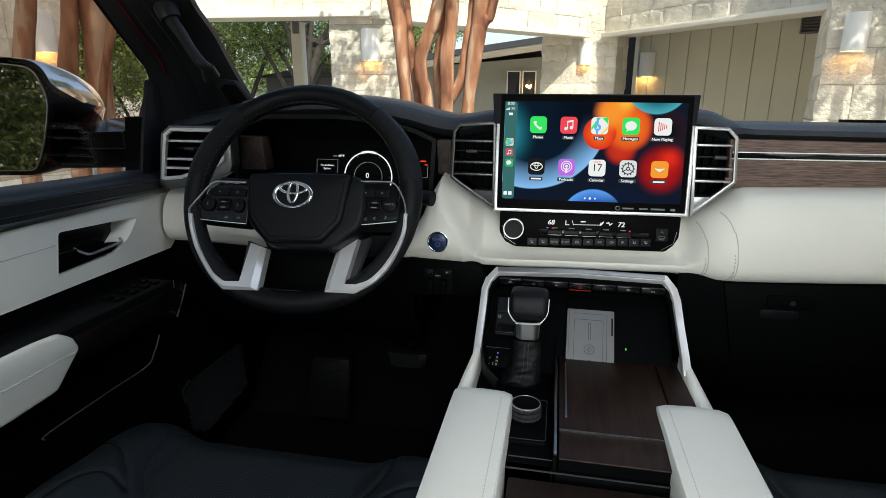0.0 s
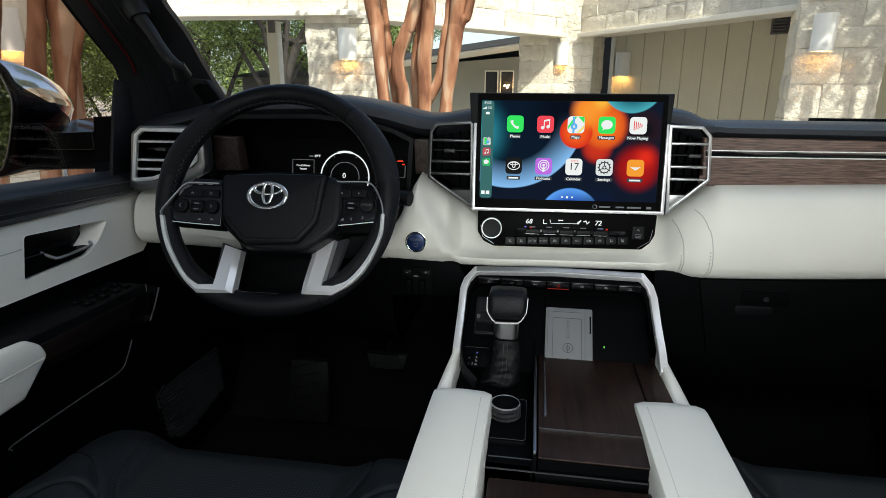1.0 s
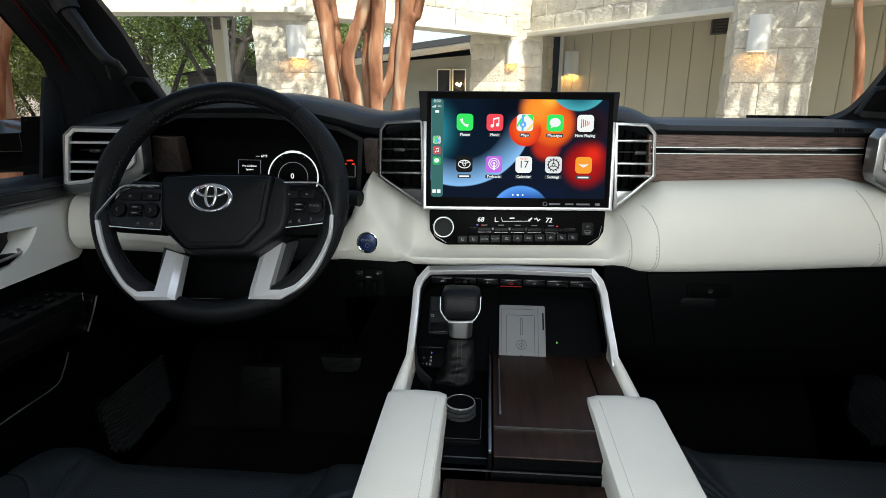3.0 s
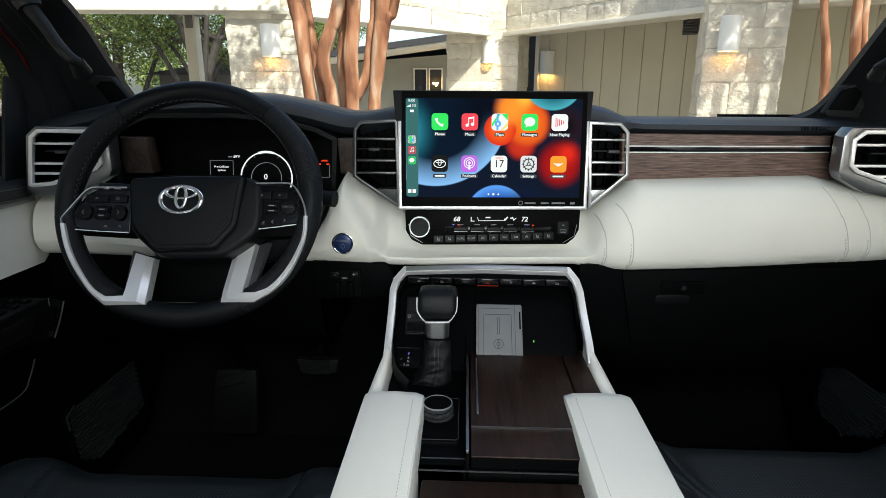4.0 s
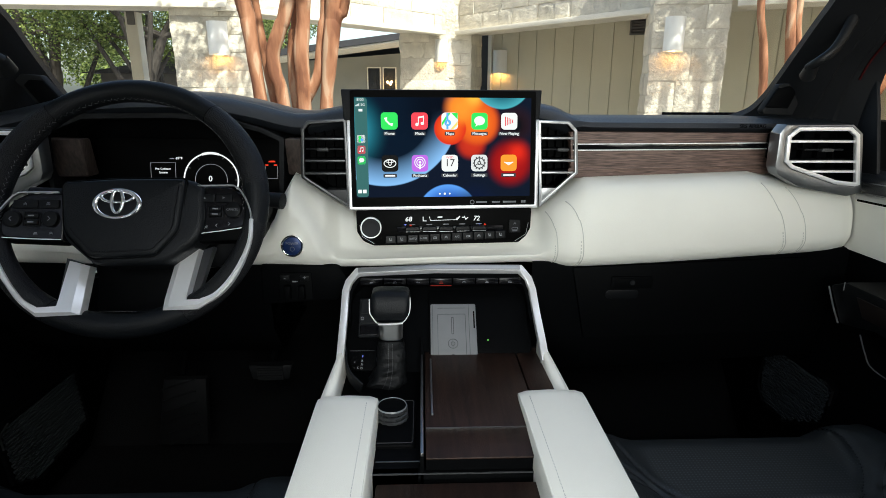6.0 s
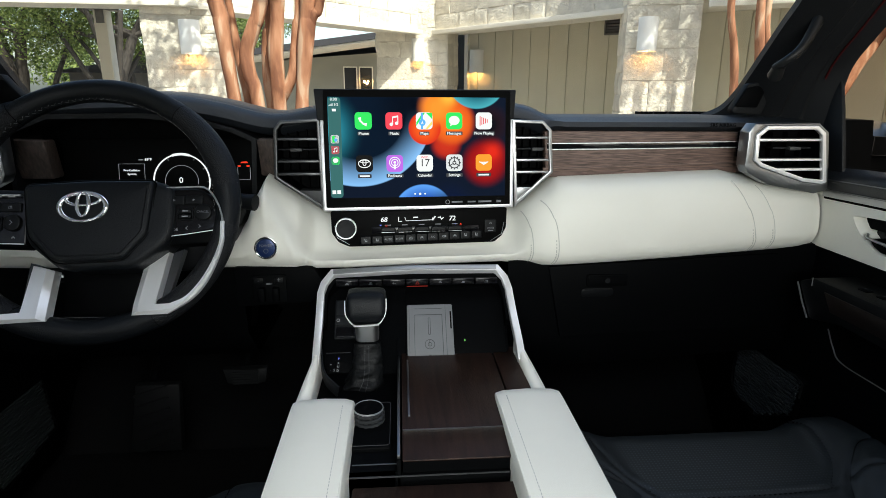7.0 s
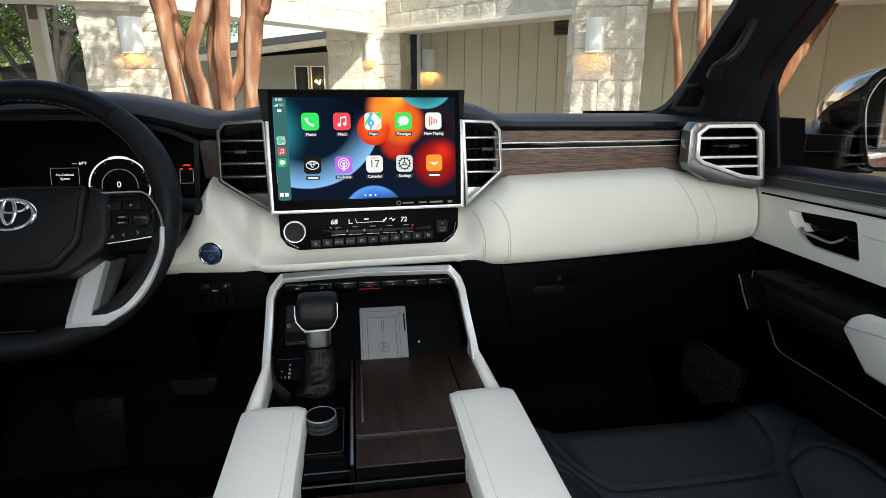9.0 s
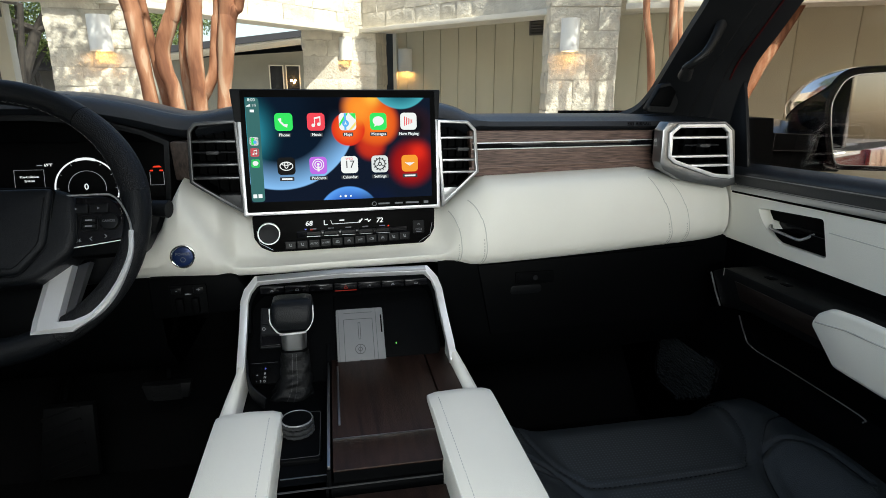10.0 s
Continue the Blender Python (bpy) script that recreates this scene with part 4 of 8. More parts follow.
part("usb_slot", join(ring(rounded(0.1185, 0.1295, -0.1395, -0.1360, 0.0008, 2), 0.0006, -0.001, -0.0006, "xy"), moved(glyph(5, 0.0060, 0.0040), pose(0.124, -0.1290, -0.001)), box(0.1195, 0.1285, -0.1425, -0.1412, -0.001, -0.0006)), PRINT, usb)
# satin bars drawn as the glints at the panel's lower corners
for side_ in (-1, 1):
    x = 0.0015 + side_ * 0.147
    part("panel_glint", bar([(x, -0.128, -0.004), (x - side_ * 0.004, -0.148, -0.004), (x - side_ * 0.024, -0.1605, -0.004)], 0.0007, 0.0014), SATIN_DARK, climate, "fine bar painted as an edge glint")

# ---- steering wheel ----
wheel = thing("steering_wheel", "black leather steering wheel with silver lower spokes", "steering wheel", pose(-0.4045, 0.800, 1.462, 66, 0, 0))
RW, RH, RT = 0.1790, 0.1685, 0.0155
RIM_STITCH = material("rim_thread", (0.11, 0.11, 0.11), 0.8, vary=0.1, scale=50)


def rim_point(a, k=1.0, z=0.0):
    x, y = math.sin(a), math.cos(a)
    if y < -0.75:
        y = -0.75 + (y + 0.75) * 0.9
    return (x * RW * k, y * RH * k, z)


def rim_radius(a):
    """The rim swells at the thumb rests and a little at the bottom."""
    thumb = math.exp(-((math.degrees(a) % 360 - 68) / 20) ** 2) + math.exp(-((math.degrees(a) % 360 - 292) / 20) ** 2)
    return RT * (1.0 + 0.16 * thumb + 0.10 * max(0, -math.cos(a)) ** 2)


angles = [2 * math.pi * i / 96 for i in range(96)]
rim = part("rim", tube([rim_point(a) for a in angles], [rim_radius(a) for a in angles], 18, True, 1.05, (0, 0, 1)), BLACK_LEATHER, wheel, "black leather rim", 60)
GRIP = material("perforated_leather", (0.0068, 0.0072, 0.0085), 0.5, spec=0.2, vary=0.1, scale=9, bump=0.5, bump_scale=620, grain="cells")
GRIP_SPANS = ((38, 80), (280, 322), (98, 150), (210, 262))
for a0, a1 in GRIP_SPANS:
    span = [radians(a0 + (a1 - a0) * i / 18) for i in range(19)]
    part("grip", tube([rim_point(a) for a in span], [rim_radius(a) * 1.012 for a in span], 18, False, 1.05, (0, 0, 1)), GRIP, rim, "perforated leather grip", 60)
for a in (38, 322, 150, 210):
    c = Vector(rim_point(radians(a)))
    d = Vector(rim_point(radians(a + 1))) - c
    part("grip_seam", tube([c - d * 0.18, c + d * 0.18], rim_radius(radians(a)) * 1.018, 18, False, 1.05, (0, 0, 1)), HARD_BLACK, rim)
st = []
for i in range(120):
    a = 2 * math.pi * (i - 62) / 225
    p, q = Vector(rim_point(a, 0.908, 0.0095)), Vector(rim_point(a + 0.018, 0.908, 0.006 if i % 2 else 0.013))
    st.append(tube([p, q], 0.0004, 4))
part("rim_stitching", join(*st), RIM_STITCH, rim)
st = []
for i in range(14):
    x = -0.030 + 0.0042 * i
    st.append(tube([(x, -0.1455, 0.0085), (x + 0.0026, -0.1455, 0.0095)], 0.0004, 4))
part("rim_stitching", join(*st), RIM_STITCH, rim)

# padded centre: a wide body and the stitched airbag cover on it
body_pts = filleted([(-0.084, 0.032), (-0.002, 0.0375), (0.086, 0.0375), (0.1105, 0.026), (0.1135, -0.022), (0.108, -0.046), (0.064, -0.0835), (-0.030, -0.0850), (-0.079, -0.044)], [0.012, 0.02, 0.016, 0.010, 0.02, 0.014, 0.018, 0.016, 0.016])
hub = part("hub", pillow(body_pts, -0.034, 0.0135, 0.010, 0.001), BLACK_LEATHER, wheel, "black leather airbag cover", 60)
face_pts = filleted([(-0.0805, 0.0300), (-0.002, 0.0350), (0.0865, 0.0350), (0.0795, -0.0375), (0.0500, -0.0715), (-0.0350, -0.0745), (-0.0715, -0.0385)], [0.010, 0.02, 0.008, 0.009, 0.009, 0.009, 0.012])
part("cover_face", pillow(face_pts, 0.004, 0.0190, 0.0055, 0.0026), BLACK_LEATHER, hub, "", 60)
groove = inset_poly(face_pts, -0.0012)
part("hub_seam", tube([(x, y, 0.0128) for x, y in groove], 0.0013, 6, True), HARD_BLACK, hub)
run = inset_poly(face_pts, 0.0080)
line = resampled([(x, y, 0.0196) for x, y in run if x > 0.02 or y < -0.01], 110)
# black tube under the stitches draws the shade of their groove
part("stitch_groove_shade", tube([(p.x, p.y, p.z - 0.0006) for p in line[4:106]], 0.0010, 6), HARD_BLACK, hub)
part("hub_stitching", join(*[tube([line[i], line[i].lerp(line[i + 1], 0.7)], 0.0008, 4) for i in range(4, 106)]), SOFT_BLACK, hub)


def oval(cx, cy, a, b, w, z=0.0, fat=0.0):
    """A rounded band along an ellipse; fat widens it at its sides."""
    seg = 44
    pts = [(cx + a * math.cos(2 * math.pi * k / seg), cy + b * math.sin(2 * math.pi * k / seg), z) for k in range(seg)]
    return tube(pts, [w * (1 + fat * abs(math.cos(2 * math.pi * k / seg)) ** 3) for k in range(seg)], 10, True, 0.7, (0, 0, 1))


part("badge", moved(join(oval(0, 0, 0.0294, 0.0194, 0.0022, 0.0, 0.75), oval(0, 0.0035, 0.0074, 0.0160, 0.0019, 0.0004, 0.5), oval(0, 0.0095, 0.0213, 0.0076, 0.0018, 0.0002, 0.5)), pose(-0.0010, -0.0012, 0.0222)), CHROME, hub, "chrome oval badge", 60)
part("lower_hub", prism([(-0.062, -0.062), (0.066, -0.062), (0.062, -0.085), (0.060, -0.145), (-0.055, -0.145), (-0.058, -0.085)], -0.065, -0.045, 0.006), HARD_BLACK, wheel)
# silver spokes: each a ribbon from the hub down to the foot and up round the switches, as pairs of edges
RIBBONS = {
    -1: [(-0.0543, -0.0808, -0.0822, -0.0731, -0.020), (-0.0431, -0.1303, -0.0744, -0.1274, 0.010), (-0.0411, -0.1495, -0.0722, -0.1378, 0.0175), (-0.0970, -0.1518, -0.0968, -0.1396, 0.019),
         (-0.1235, -0.1301, -0.1181, -0.1258, 0.0195), (-0.1510, -0.0939, -0.1442, -0.0920, 0.0195), (-0.1655, -0.0650, -0.1586, -0.0640, 0.0195), (-0.1740, -0.0380, -0.1679, -0.0370, 0.019)],
    1: [(0.0622, -0.0787, 0.0952, -0.0571, -0.020), (0.0643, -0.1287, 0.0931, -0.1236, 0.010), (0.0656, -0.1445, 0.0948, -0.1306, 0.0175), (0.1113, -0.1436, 0.1134, -0.1300, 0.019),
        (0.1400, -0.1243, 0.1348, -0.1197, 0.0195), (0.1622, -0.0955, 0.1570, -0.0917, 0.0195), (0.1780, -0.0546, 0.1730, -0.0540, 0.0195), (0.1796, -0.0218, 0.1746, -0.0219, 0.019)]}
TOP_LINES = {-1: [(-0.1712, -0.0372, 0.0185), (-0.1728, -0.0300, 0.0175), (-0.1670, -0.0171, 0.014), (-0.1515, 0.0077, 0.010), (-0.1430, 0.0155, 0.0093), (-0.1330, 0.0179, 0.009), (-0.0875, 0.0181, 0.009)],
             1: [(0.1772, -0.0214, 0.0185), (0.1748, -0.0100, 0.0165), (0.1689, 0.0039, 0.014), (0.1590, 0.0190, 0.0105), (0.1510, 0.0255, 0.0095), (0.1420, 0.0274, 0.009), (0.0985, 0.0265, 0.009)]}
PODS = {-1: filleted([(-0.080, 0.0170), (-0.1330, 0.0170), (-0.1500, 0.0060), (-0.1715, -0.0270), (-0.1680, -0.0400), (-0.1510, -0.0445), (-0.078, -0.0490)], [0.002, 0.010, 0.008, 0.008, 0.006, 0.01, 0.002]),
        1: filleted([(0.098, 0.0255), (0.1420, 0.0262), (0.1560, 0.0170), (0.1715, -0.0120), (0.1690, -0.0270), (0.1600, -0.0318), (0.094, -0.0430)], [0.002, 0.010, 0.008, 0.008, 0.008, 0.006, 0.002])}
POD_KEYS = {-1: (("key", -0.1468, -0.1139, -0.0042, 0.0075), ("key", -0.1129, -0.0860, -0.0042, 0.0080), ("knob", -0.1600, -0.1340, -0.0298, -0.0078), ("rocker", -0.1320, -0.1094, -0.0290, -0.0090), ("knob", -0.1080, -0.0838, -0.0300, -0.0080)),
        1: (("key", 0.0965, 0.1236, 0.0030, 0.0156), ("key", 0.1245, 0.1474, 0.0035, 0.0160), ("key", 0.0945, 0.1115, -0.0228, -0.0015), ("rocker", 0.1150, 0.1352, -0.0180, -0.0010), ("knob", 0.1362, 0.1615, -0.0185, 0.0035))}
for s in (-1, 1):
    part("spoke", prism([(s * 0.07, 0.018), (s * 0.146, 0.014), (s * 0.170, -0.012), (s * 0.165, -0.048), (s * 0.08, -0.052)], -0.025, 0.001, 0.004), HARD_BLACK, wheel)
    rows = []
    for k, (ax, ay, bx, by, z) in enumerate(RIBBONS[s]):
        a, b = Vector((ax, ay, z)), Vector((bx, by, z))
        low = Vector((0, 0, 0.016 if k < 3 else 0.010))
        f, lift = (0.30, 0.0050) if k < 3 else (0.45, 0.0028)
        rows.append([a - low, a, a.lerp(b, f) + Vector((0, 0, lift)), b + Vector((0, 0, 0.0008)), b - low])
    body_, sweep = rows[:4], rows[3:]
    smooth = [list(r) for r in zip(*[spline([row[q] for row in sweep], 5) for q in range(5)])]
    part("lower_spoke", loft(body_ + smooth[1:], True, True), SATIN, wheel, "satin silver lower spoke", 24)
    bx0, by0, bx1, by1 = RIBBONS[s][0][2], RIBBONS[s][0][3], RIBBONS[s][1][2], RIBBONS[s][1][3]
    part("spoke_side", loft([[(bx0 - s * 0.003, by0, -0.050), (bx0 + s * 0.014, by0 + 0.006, -0.050), (bx0 + s * 0.014, by0 + 0.006, -0.036), (bx0 - s * 0.003, by0, -0.036)], [(bx1 - s * 0.003, by1, -0.016), (bx1 + s * 0.010, by1 + 0.004, -0.016), (bx1 + s * 0.010, by1 + 0.004, -0.006), (bx1 - s * 0.003, by1, -0.006)]], True, True), DARK_GREY, wheel, "grey inner side of the spoke")
    part("silver_line", bar(spline(TOP_LINES[s], 5), 0.0022, 0.0045, (0, 0, 1), False, 0.0006), VENT_SILVER, wheel, "thin silver line round the switches")
    pod = part("button_pod", pillow(PODS[s], -0.006, 0.0066, 0.003, 0.0004), GLOSS_BLACK, wheel, "gloss black switch pod", 40)
    for kind, x0, x1, y0, y1 in POD_KEYS[s]:
        cx_, cy_, w_, h_ = (x0 + x1) / 2, (y0 + y1) / 2, x1 - x0, y1 - y0
        if kind == "key":
            b = part("button", pillow(rounded(x0, x1, y0, y1, 0.0018, 3), 0.005, 0.0096, 0.0010, 0.0003, 3), DARK_KEY, pod)
            part("symbol", moved(glyph(int(abs(cx_) * 911 + abs(cy_) * 577), 0.0052, 0.0044), pose(cx_, cy_, 0.0098)), PRINT, b)
        elif kind == "knob":
            b = part("button", pillow(filleted([(x0, cy_), (x0 + w_ * 0.22, y1), (x1 - w_ * 0.22, y1), (x1, cy_), (x1 - w_ * 0.22, y0), (x0 + w_ * 0.22, y0)], 0.006), 0.005, 0.0116, 0.0016, 0.0005, 4), DARK_KEY, pod)
            if s > 0:
                part("symbol", moved(words("CANCEL", 0.0042, 0.0001), pose(cx_, cy_, 0.0122)), PRINT, b)
            else:
                q = 1 if cx_ > -0.12 else -1
                part("symbol", bar([(cx_ - q * 0.0015, cy_ - 0.003, 0.0121), (cx_ + q * 0.0015, cy_, 0.0121), (cx_ - q * 0.0015, cy_ + 0.003, 0.0121)], 0.0008, 0.0004), PRINT, b)
        else:
            part("rocker_well", ring(rounded(x0, x1, y0, y1, 0.003, 3), 0.0012, 0.005, 0.0090, "xy", 0.0003), DARK_KEY, pod)
            for q0, q1 in ((0.54, 0.90), (0.10, 0.46)):
                b = part("rocker", pillow(rounded(x0 + 0.002, x1 - 0.002, y0 + h_ * q0, y0 + h_ * q1, 0.0018, 3), 0.005, 0.0104, 0.0012, 0.0004, 3), DARK_KEY, pod)
                part("symbol", box(cx_ - 0.004, cx_ + 0.004, y0 + h_ * (q0 + q1) / 2 - 0.0009, y0 + h_ * (q0 + q1) / 2 + 0.0009, 0.0106, 0.0109), PRINT, b)
low_l, low_r = [(-0.162, -0.0436, 0.0074), (-0.120, -0.0462, 0.0078), (-0.080, -0.0474, 0.0074)], [(0.096, -0.0408, 0.0074), (0.130, -0.0368, 0.0078), (0.165, -0.0315, 0.0074)]
for line in (low_l, low_r):
    part("chrome_line", bar(line, 0.0012, 0.0012), SATIN, wheel, "fine bright line under the switches")
part("mode_lettering", moved(words("MODE", 0.0058, 0.0002), pose(0.1074, -0.0316, 0.0071, 0, 0, 8)), PRINT, wheel)
for x, y, q in ((0.1268, -0.0287, -1), (0.1436, -0.0262, 1)):
    part("pod_mark", bar([(x - q * 0.0013, y - 0.0024, 0.0072), (x + q * 0.0013, y, 0.0072), (x - q * 0.0013, y + 0.0024, 0.0072)], 0.0008, 0.0004), PRINT, wheel)
for x in (-0.1150, -0.0945):
    part("pod_mark", moved(glyph(4 if x < -0.1 else 5, 0.006, 0.004), pose(x, -0.0385, 0.0071)), PRINT, wheel)
stalk = thing("column_stalk", "black control stalk behind the steering wheel", "stalk")
part("arm", tube([(-0.31, 0.93, 1.455), (-0.25, 0.915, 1.452)], 0.006, 8), SOFT_BLACK, stalk)
part("tip", tube([(-0.255, 0.915, 1.452), (-0.215, 0.905, 1.449)], [0.011, 0.013], 12), SOFT_BLACK, stalk)
stalk2 = thing("column_stalk", "black control stalk with white light symbols", "stalk")
part("arm", tube([(-0.47, 0.93, 1.455), (-0.555, 0.915, 1.458)], 0.006, 8), SOFT_BLACK, stalk2)
part("tip", tube([(-0.54, 0.915, 1.457), (-0.60, 0.905, 1.460)], [0.011, 0.012], 12), SOFT_BLACK, stalk2)
part("symbols", join(box(-0.588, -0.582, 0.894, 0.897, 1.462, 1.466), box(-0.572, -0.564, 0.896, 0.899, 1.461, 1.465)), GLOW_DIM, stalk2)

# ---- switches on the dash ----
power = thing("power_button", "round dark blue start button in a chrome ring", "button", pose(-0.214, 0.9455, 1.365, 88, 0, 0))
BLUE_BUTTON = material("blue_button", (0.012, 0.03, 0.11), 0.3, 0.3, vary=0.05, scale=30)
part("button", disc(0, 0, 0.0155, -0.01, 0.003, 36, 0.0015), BLUE_BUTTON, power)
part("ring", ring([(0.0188 * math.cos(2 * math.pi * k / 36), 0.0188 * math.sin(2 * math.pi * k / 36)) for k in range(36)], 0.0026, -0.01, 0.004, "xy", 0.0006), CHROME, power, "chrome ring")
part("lettering", moved(words("POWER", 0.0062, 0.0002), pose(0, 0.004, 0.0032)), PRINT, power)
part("symbol", ring([(0.004 * math.cos(2 * math.pi * k / 20), -0.005 + 0.004 * math.sin(2 * math.pi * k / 20)) for k in range(20)], 0.0008, 0.003, 0.0035, "xy"), PRINT, power)
brake = thing("switch_panel", "small black switch panel with plus and minus keys", "switch panel", pose(-0.215, 0.957, 1.289, 90, 0, 0))
part("plate", prism(rounded(-0.030, 0.028, -0.026, 0.025, 0.003), -0.004, 0.002, 0.001), HARD_BLACK, brake)
for x, t in ((-0.018, "-"), (0.016, "+")):
    k = part("key", box(x - 0.008, x + 0.008, 0.010, 0.021, 0.001, 0.0045, 0.001), DARK_KEY, brake)
    part("sign", moved(words(t, 0.012, 0.0002), pose(x, 0.0165, 0.0046)), PRINT, k)
part("symbol", join(box(-0.006, 0.001, 0.008, 0.0105, 0.002, 0.0025), box(0.001, 0.004, 0.0085, 0.0098, 0.002, 0.0025)), PRINT, brake)
for x in (-0.014, 0.010):
    part("lever", box(x - 0.006, x + 0.006, -0.022, 0.004, 0.0, 0.012, 0.003), HARD_BLACK, brake)
panel2 = thing("switch_panel", "small black switch panel with lit symbols under the vent", "switch panel", pose(-0.545, 0.979, 1.312, 90, 0, 0))
part("plate", prism(rounded(-0.035, 0.045, -0.012, 0.012, 0.002), -0.002, 0.002, 0.001), SOFT_BLACK, panel2)
for x in (-0.02, 0.002, 0.024):
    part("key", box(x - 0.009, x + 0.009, -0.009, 0.009, 0.001, 0.004, 0.001), HARD_BLACK, panel2)
    part("symbol", box(x - 0.004, x + 0.004, -0.002, 0.003, 0.004, 0.0045), GLOW_BLUE if x == 0.024 else GLOW_DIM, panel2)

# ---- centre console ----
console = thing("center_console", "black centre console with silver hoop and wooden lid", "console")
cb = prism([(-0.4, FLOOR_Z), (-0.4, 1.13), (0.60, 1.13), (0.80, 1.14), (0.865, 1.175), (0.965, 1.287), (1.02, 1.30), (1.05, 1.15), (1.05, FLOOR_Z)], -0.125, 0.190, 0.006, "yz")
part("body", cb, HARD_BLACK, console)
hoop = [(-0.1265, 0.835, 1.200), (-0.1262, 0.86, 1.222), (-0.1258, 0.90, 1.255), (-0.1265, 0.937, 1.284), (-0.121, 0.948, 1.298), (-0.106, 0.953, 1.3145), (0.030, 0.954, 1.3195), (0.174, 0.953, 1.3180), (0.188, 0.948, 1.302), (0.1945, 0.938, 1.285), (0.1965, 0.90, 1.254), (0.1995, 0.86, 1.222), (0.2005, 0.835, 1.200)]
part("hoop", bar(hoop, 0.0120, 0.014, (0, -0.6, 0.8), False, 0.0012), SATIN, console, "satin silver hoop")
# grey skin over the hoop's top, its dull reflection put into the colour
part("hoop_shade_bar", bar([(x, y - 0.0004, z + 0.0006) for x, y, z in hoop[5:8]], 0.0102, 0.0142, (0, -0.6, 0.8), False, 0.001), VENT_SILVER, console, "cross bar skin, greyed for its dark reflection")
part("hoop_skirt", bar([(x * 0.985, y + 0.004, z - 0.016) for x, y, z in hoop[2:-2]], 0.016, 0.022, (0, -0.6, 0.8)), HARD_BLACK, console)
for tips in (((-0.147, -0.1205, 0.60, 1.184), (-0.1455, -0.1208, 0.71, 1.195), (-0.1390, -0.1212, 0.78, 1.2045), (-0.1330, -0.1205, 0.83, 1.2125), (-0.1325, -0.1198, 0.853, 1.2180), (-0.1312, -0.1205, 0.860, 1.2150)),
             ((0.1970, 0.226, 0.60, 1.184), (0.1970, 0.2235, 0.74, 1.195), (0.1968, 0.2155, 0.81, 1.2060), (0.1955, 0.2075, 0.855, 1.2170), (0.1948, 0.2065, 0.876, 1.2240), (0.1958, 0.2055, 0.883, 1.2210))):
    rows = []
    for xa, xb, y, zt in tips:
        c, h = (xa + xb) / 2, (xb - xa) / 2
        rows.append([(c + h * u, y, zt + z) for u, z in ((-1, -0.07), (-1, -0.009), (-0.85, -0.003), (-0.4, 0.0005), (0.4, 0.0005), (0.85, -0.003), (1, -0.009), (1, -0.07))])
    part("shoulder", loft(rows, True, True), WHITE_LEATHER, console, "white leather shoulder", 50)
part("tray_fin", bar(spline([(-0.121, 0.872, 1.205), (-0.117, 0.84, 1.198), (-0.108, 0.812, 1.190), (-0.088, 0.790, 1.181)], 5), 0.003, 0.020, (0, 0, 1), False, 0.001), SOFT_BLACK, console)
for k in range(7):
    x = -0.102 + 0.0398 * k
    b = part("switch", box(x, x + 0.0385, 0.940, 0.97, 1.2950, 1.3062, 0.0015), GLOSS_BLACK, console)
    if k == 3:
        part("symbol", moved(ring([(-0.0036, -0.0028), (0.0036, -0.0028), (0, 0.0034)], 0.0008, 0, 0.0004, "xy"), pose(x + 0.0195, 0.9396, 1.3003, 90, 0, 0)), GLOW_RED_DIM, b)
        part("red_line", box(x + 0.001, x + 0.0375, 0.9385, 0.9400, 1.2936, 1.2946), GLOW_RED_DIM, b)
    else:
        part("symbol", moved(glyph((4, 1, 2, 0, 5, 4, 1)[k], 0.0064, 0.0042), pose(x + 0.0192, 0.9398, 1.3002, 90, 0, 0)), PRINT, b)
TRAY = Matrix.Translation((0.03, 0.872, 1.187)) @ Euler((radians(47.3), 0, 0)).to_matrix().to_4x4()
part("tray_mat", moved(box(-0.015, 0.155, -0.01, 0.125, -0.004, 0.002, 0.002), TRAY), HARD_BLACK, console)
part("tray_wall", prism([(0.60, 1.15), (0.60, 1.1935), (0.87, 1.1985), (0.893, 1.2200), (0.900, 1.2130), (0.87, 1.15)], 0.0003, 0.0057, 0.001, "yz"), HARD_BLACK, console)
part("rail", box(0.0010, 0.0050, 0.603, 0.874, 1.1915, 1.1985, 0.001), SATIN_DARK, console, "thin silver rail")
charger = thing("wireless_charger", "grey rubber phone charging pad in the console tray", "charging pad", TRAY)
part("pad", prism(rounded(-0.0121, 0.0660, -0.012, 0.0975, 0.003), 0.0005, 0.005, 0.001), CHARGER_GREY, charger)
part("groove", join(ring(rounded(0.0000, 0.0480, -0.010, 0.0790, 0.002), 0.0006, 0.0048, 0.0053, "xy"), box(-0.0085, -0.0080, -0.011, 0.095, 0.0049, 0.0053), box(0.0535, 0.0540, -0.011, 0.095, 0.0049, 0.0053), box(0.0000, 0.0480, 0.0895, 0.0900, 0.0049, 0.0053),
                    ring(rounded(0.0235, 0.0275, 0.043, 0.073, 0.001), 0.0007, 0.0049, 0.0054, "xy"), box(0.0235, 0.0275, -0.004, 0.008, 0.0049, 0.0053)), DARK_GREY, charger)
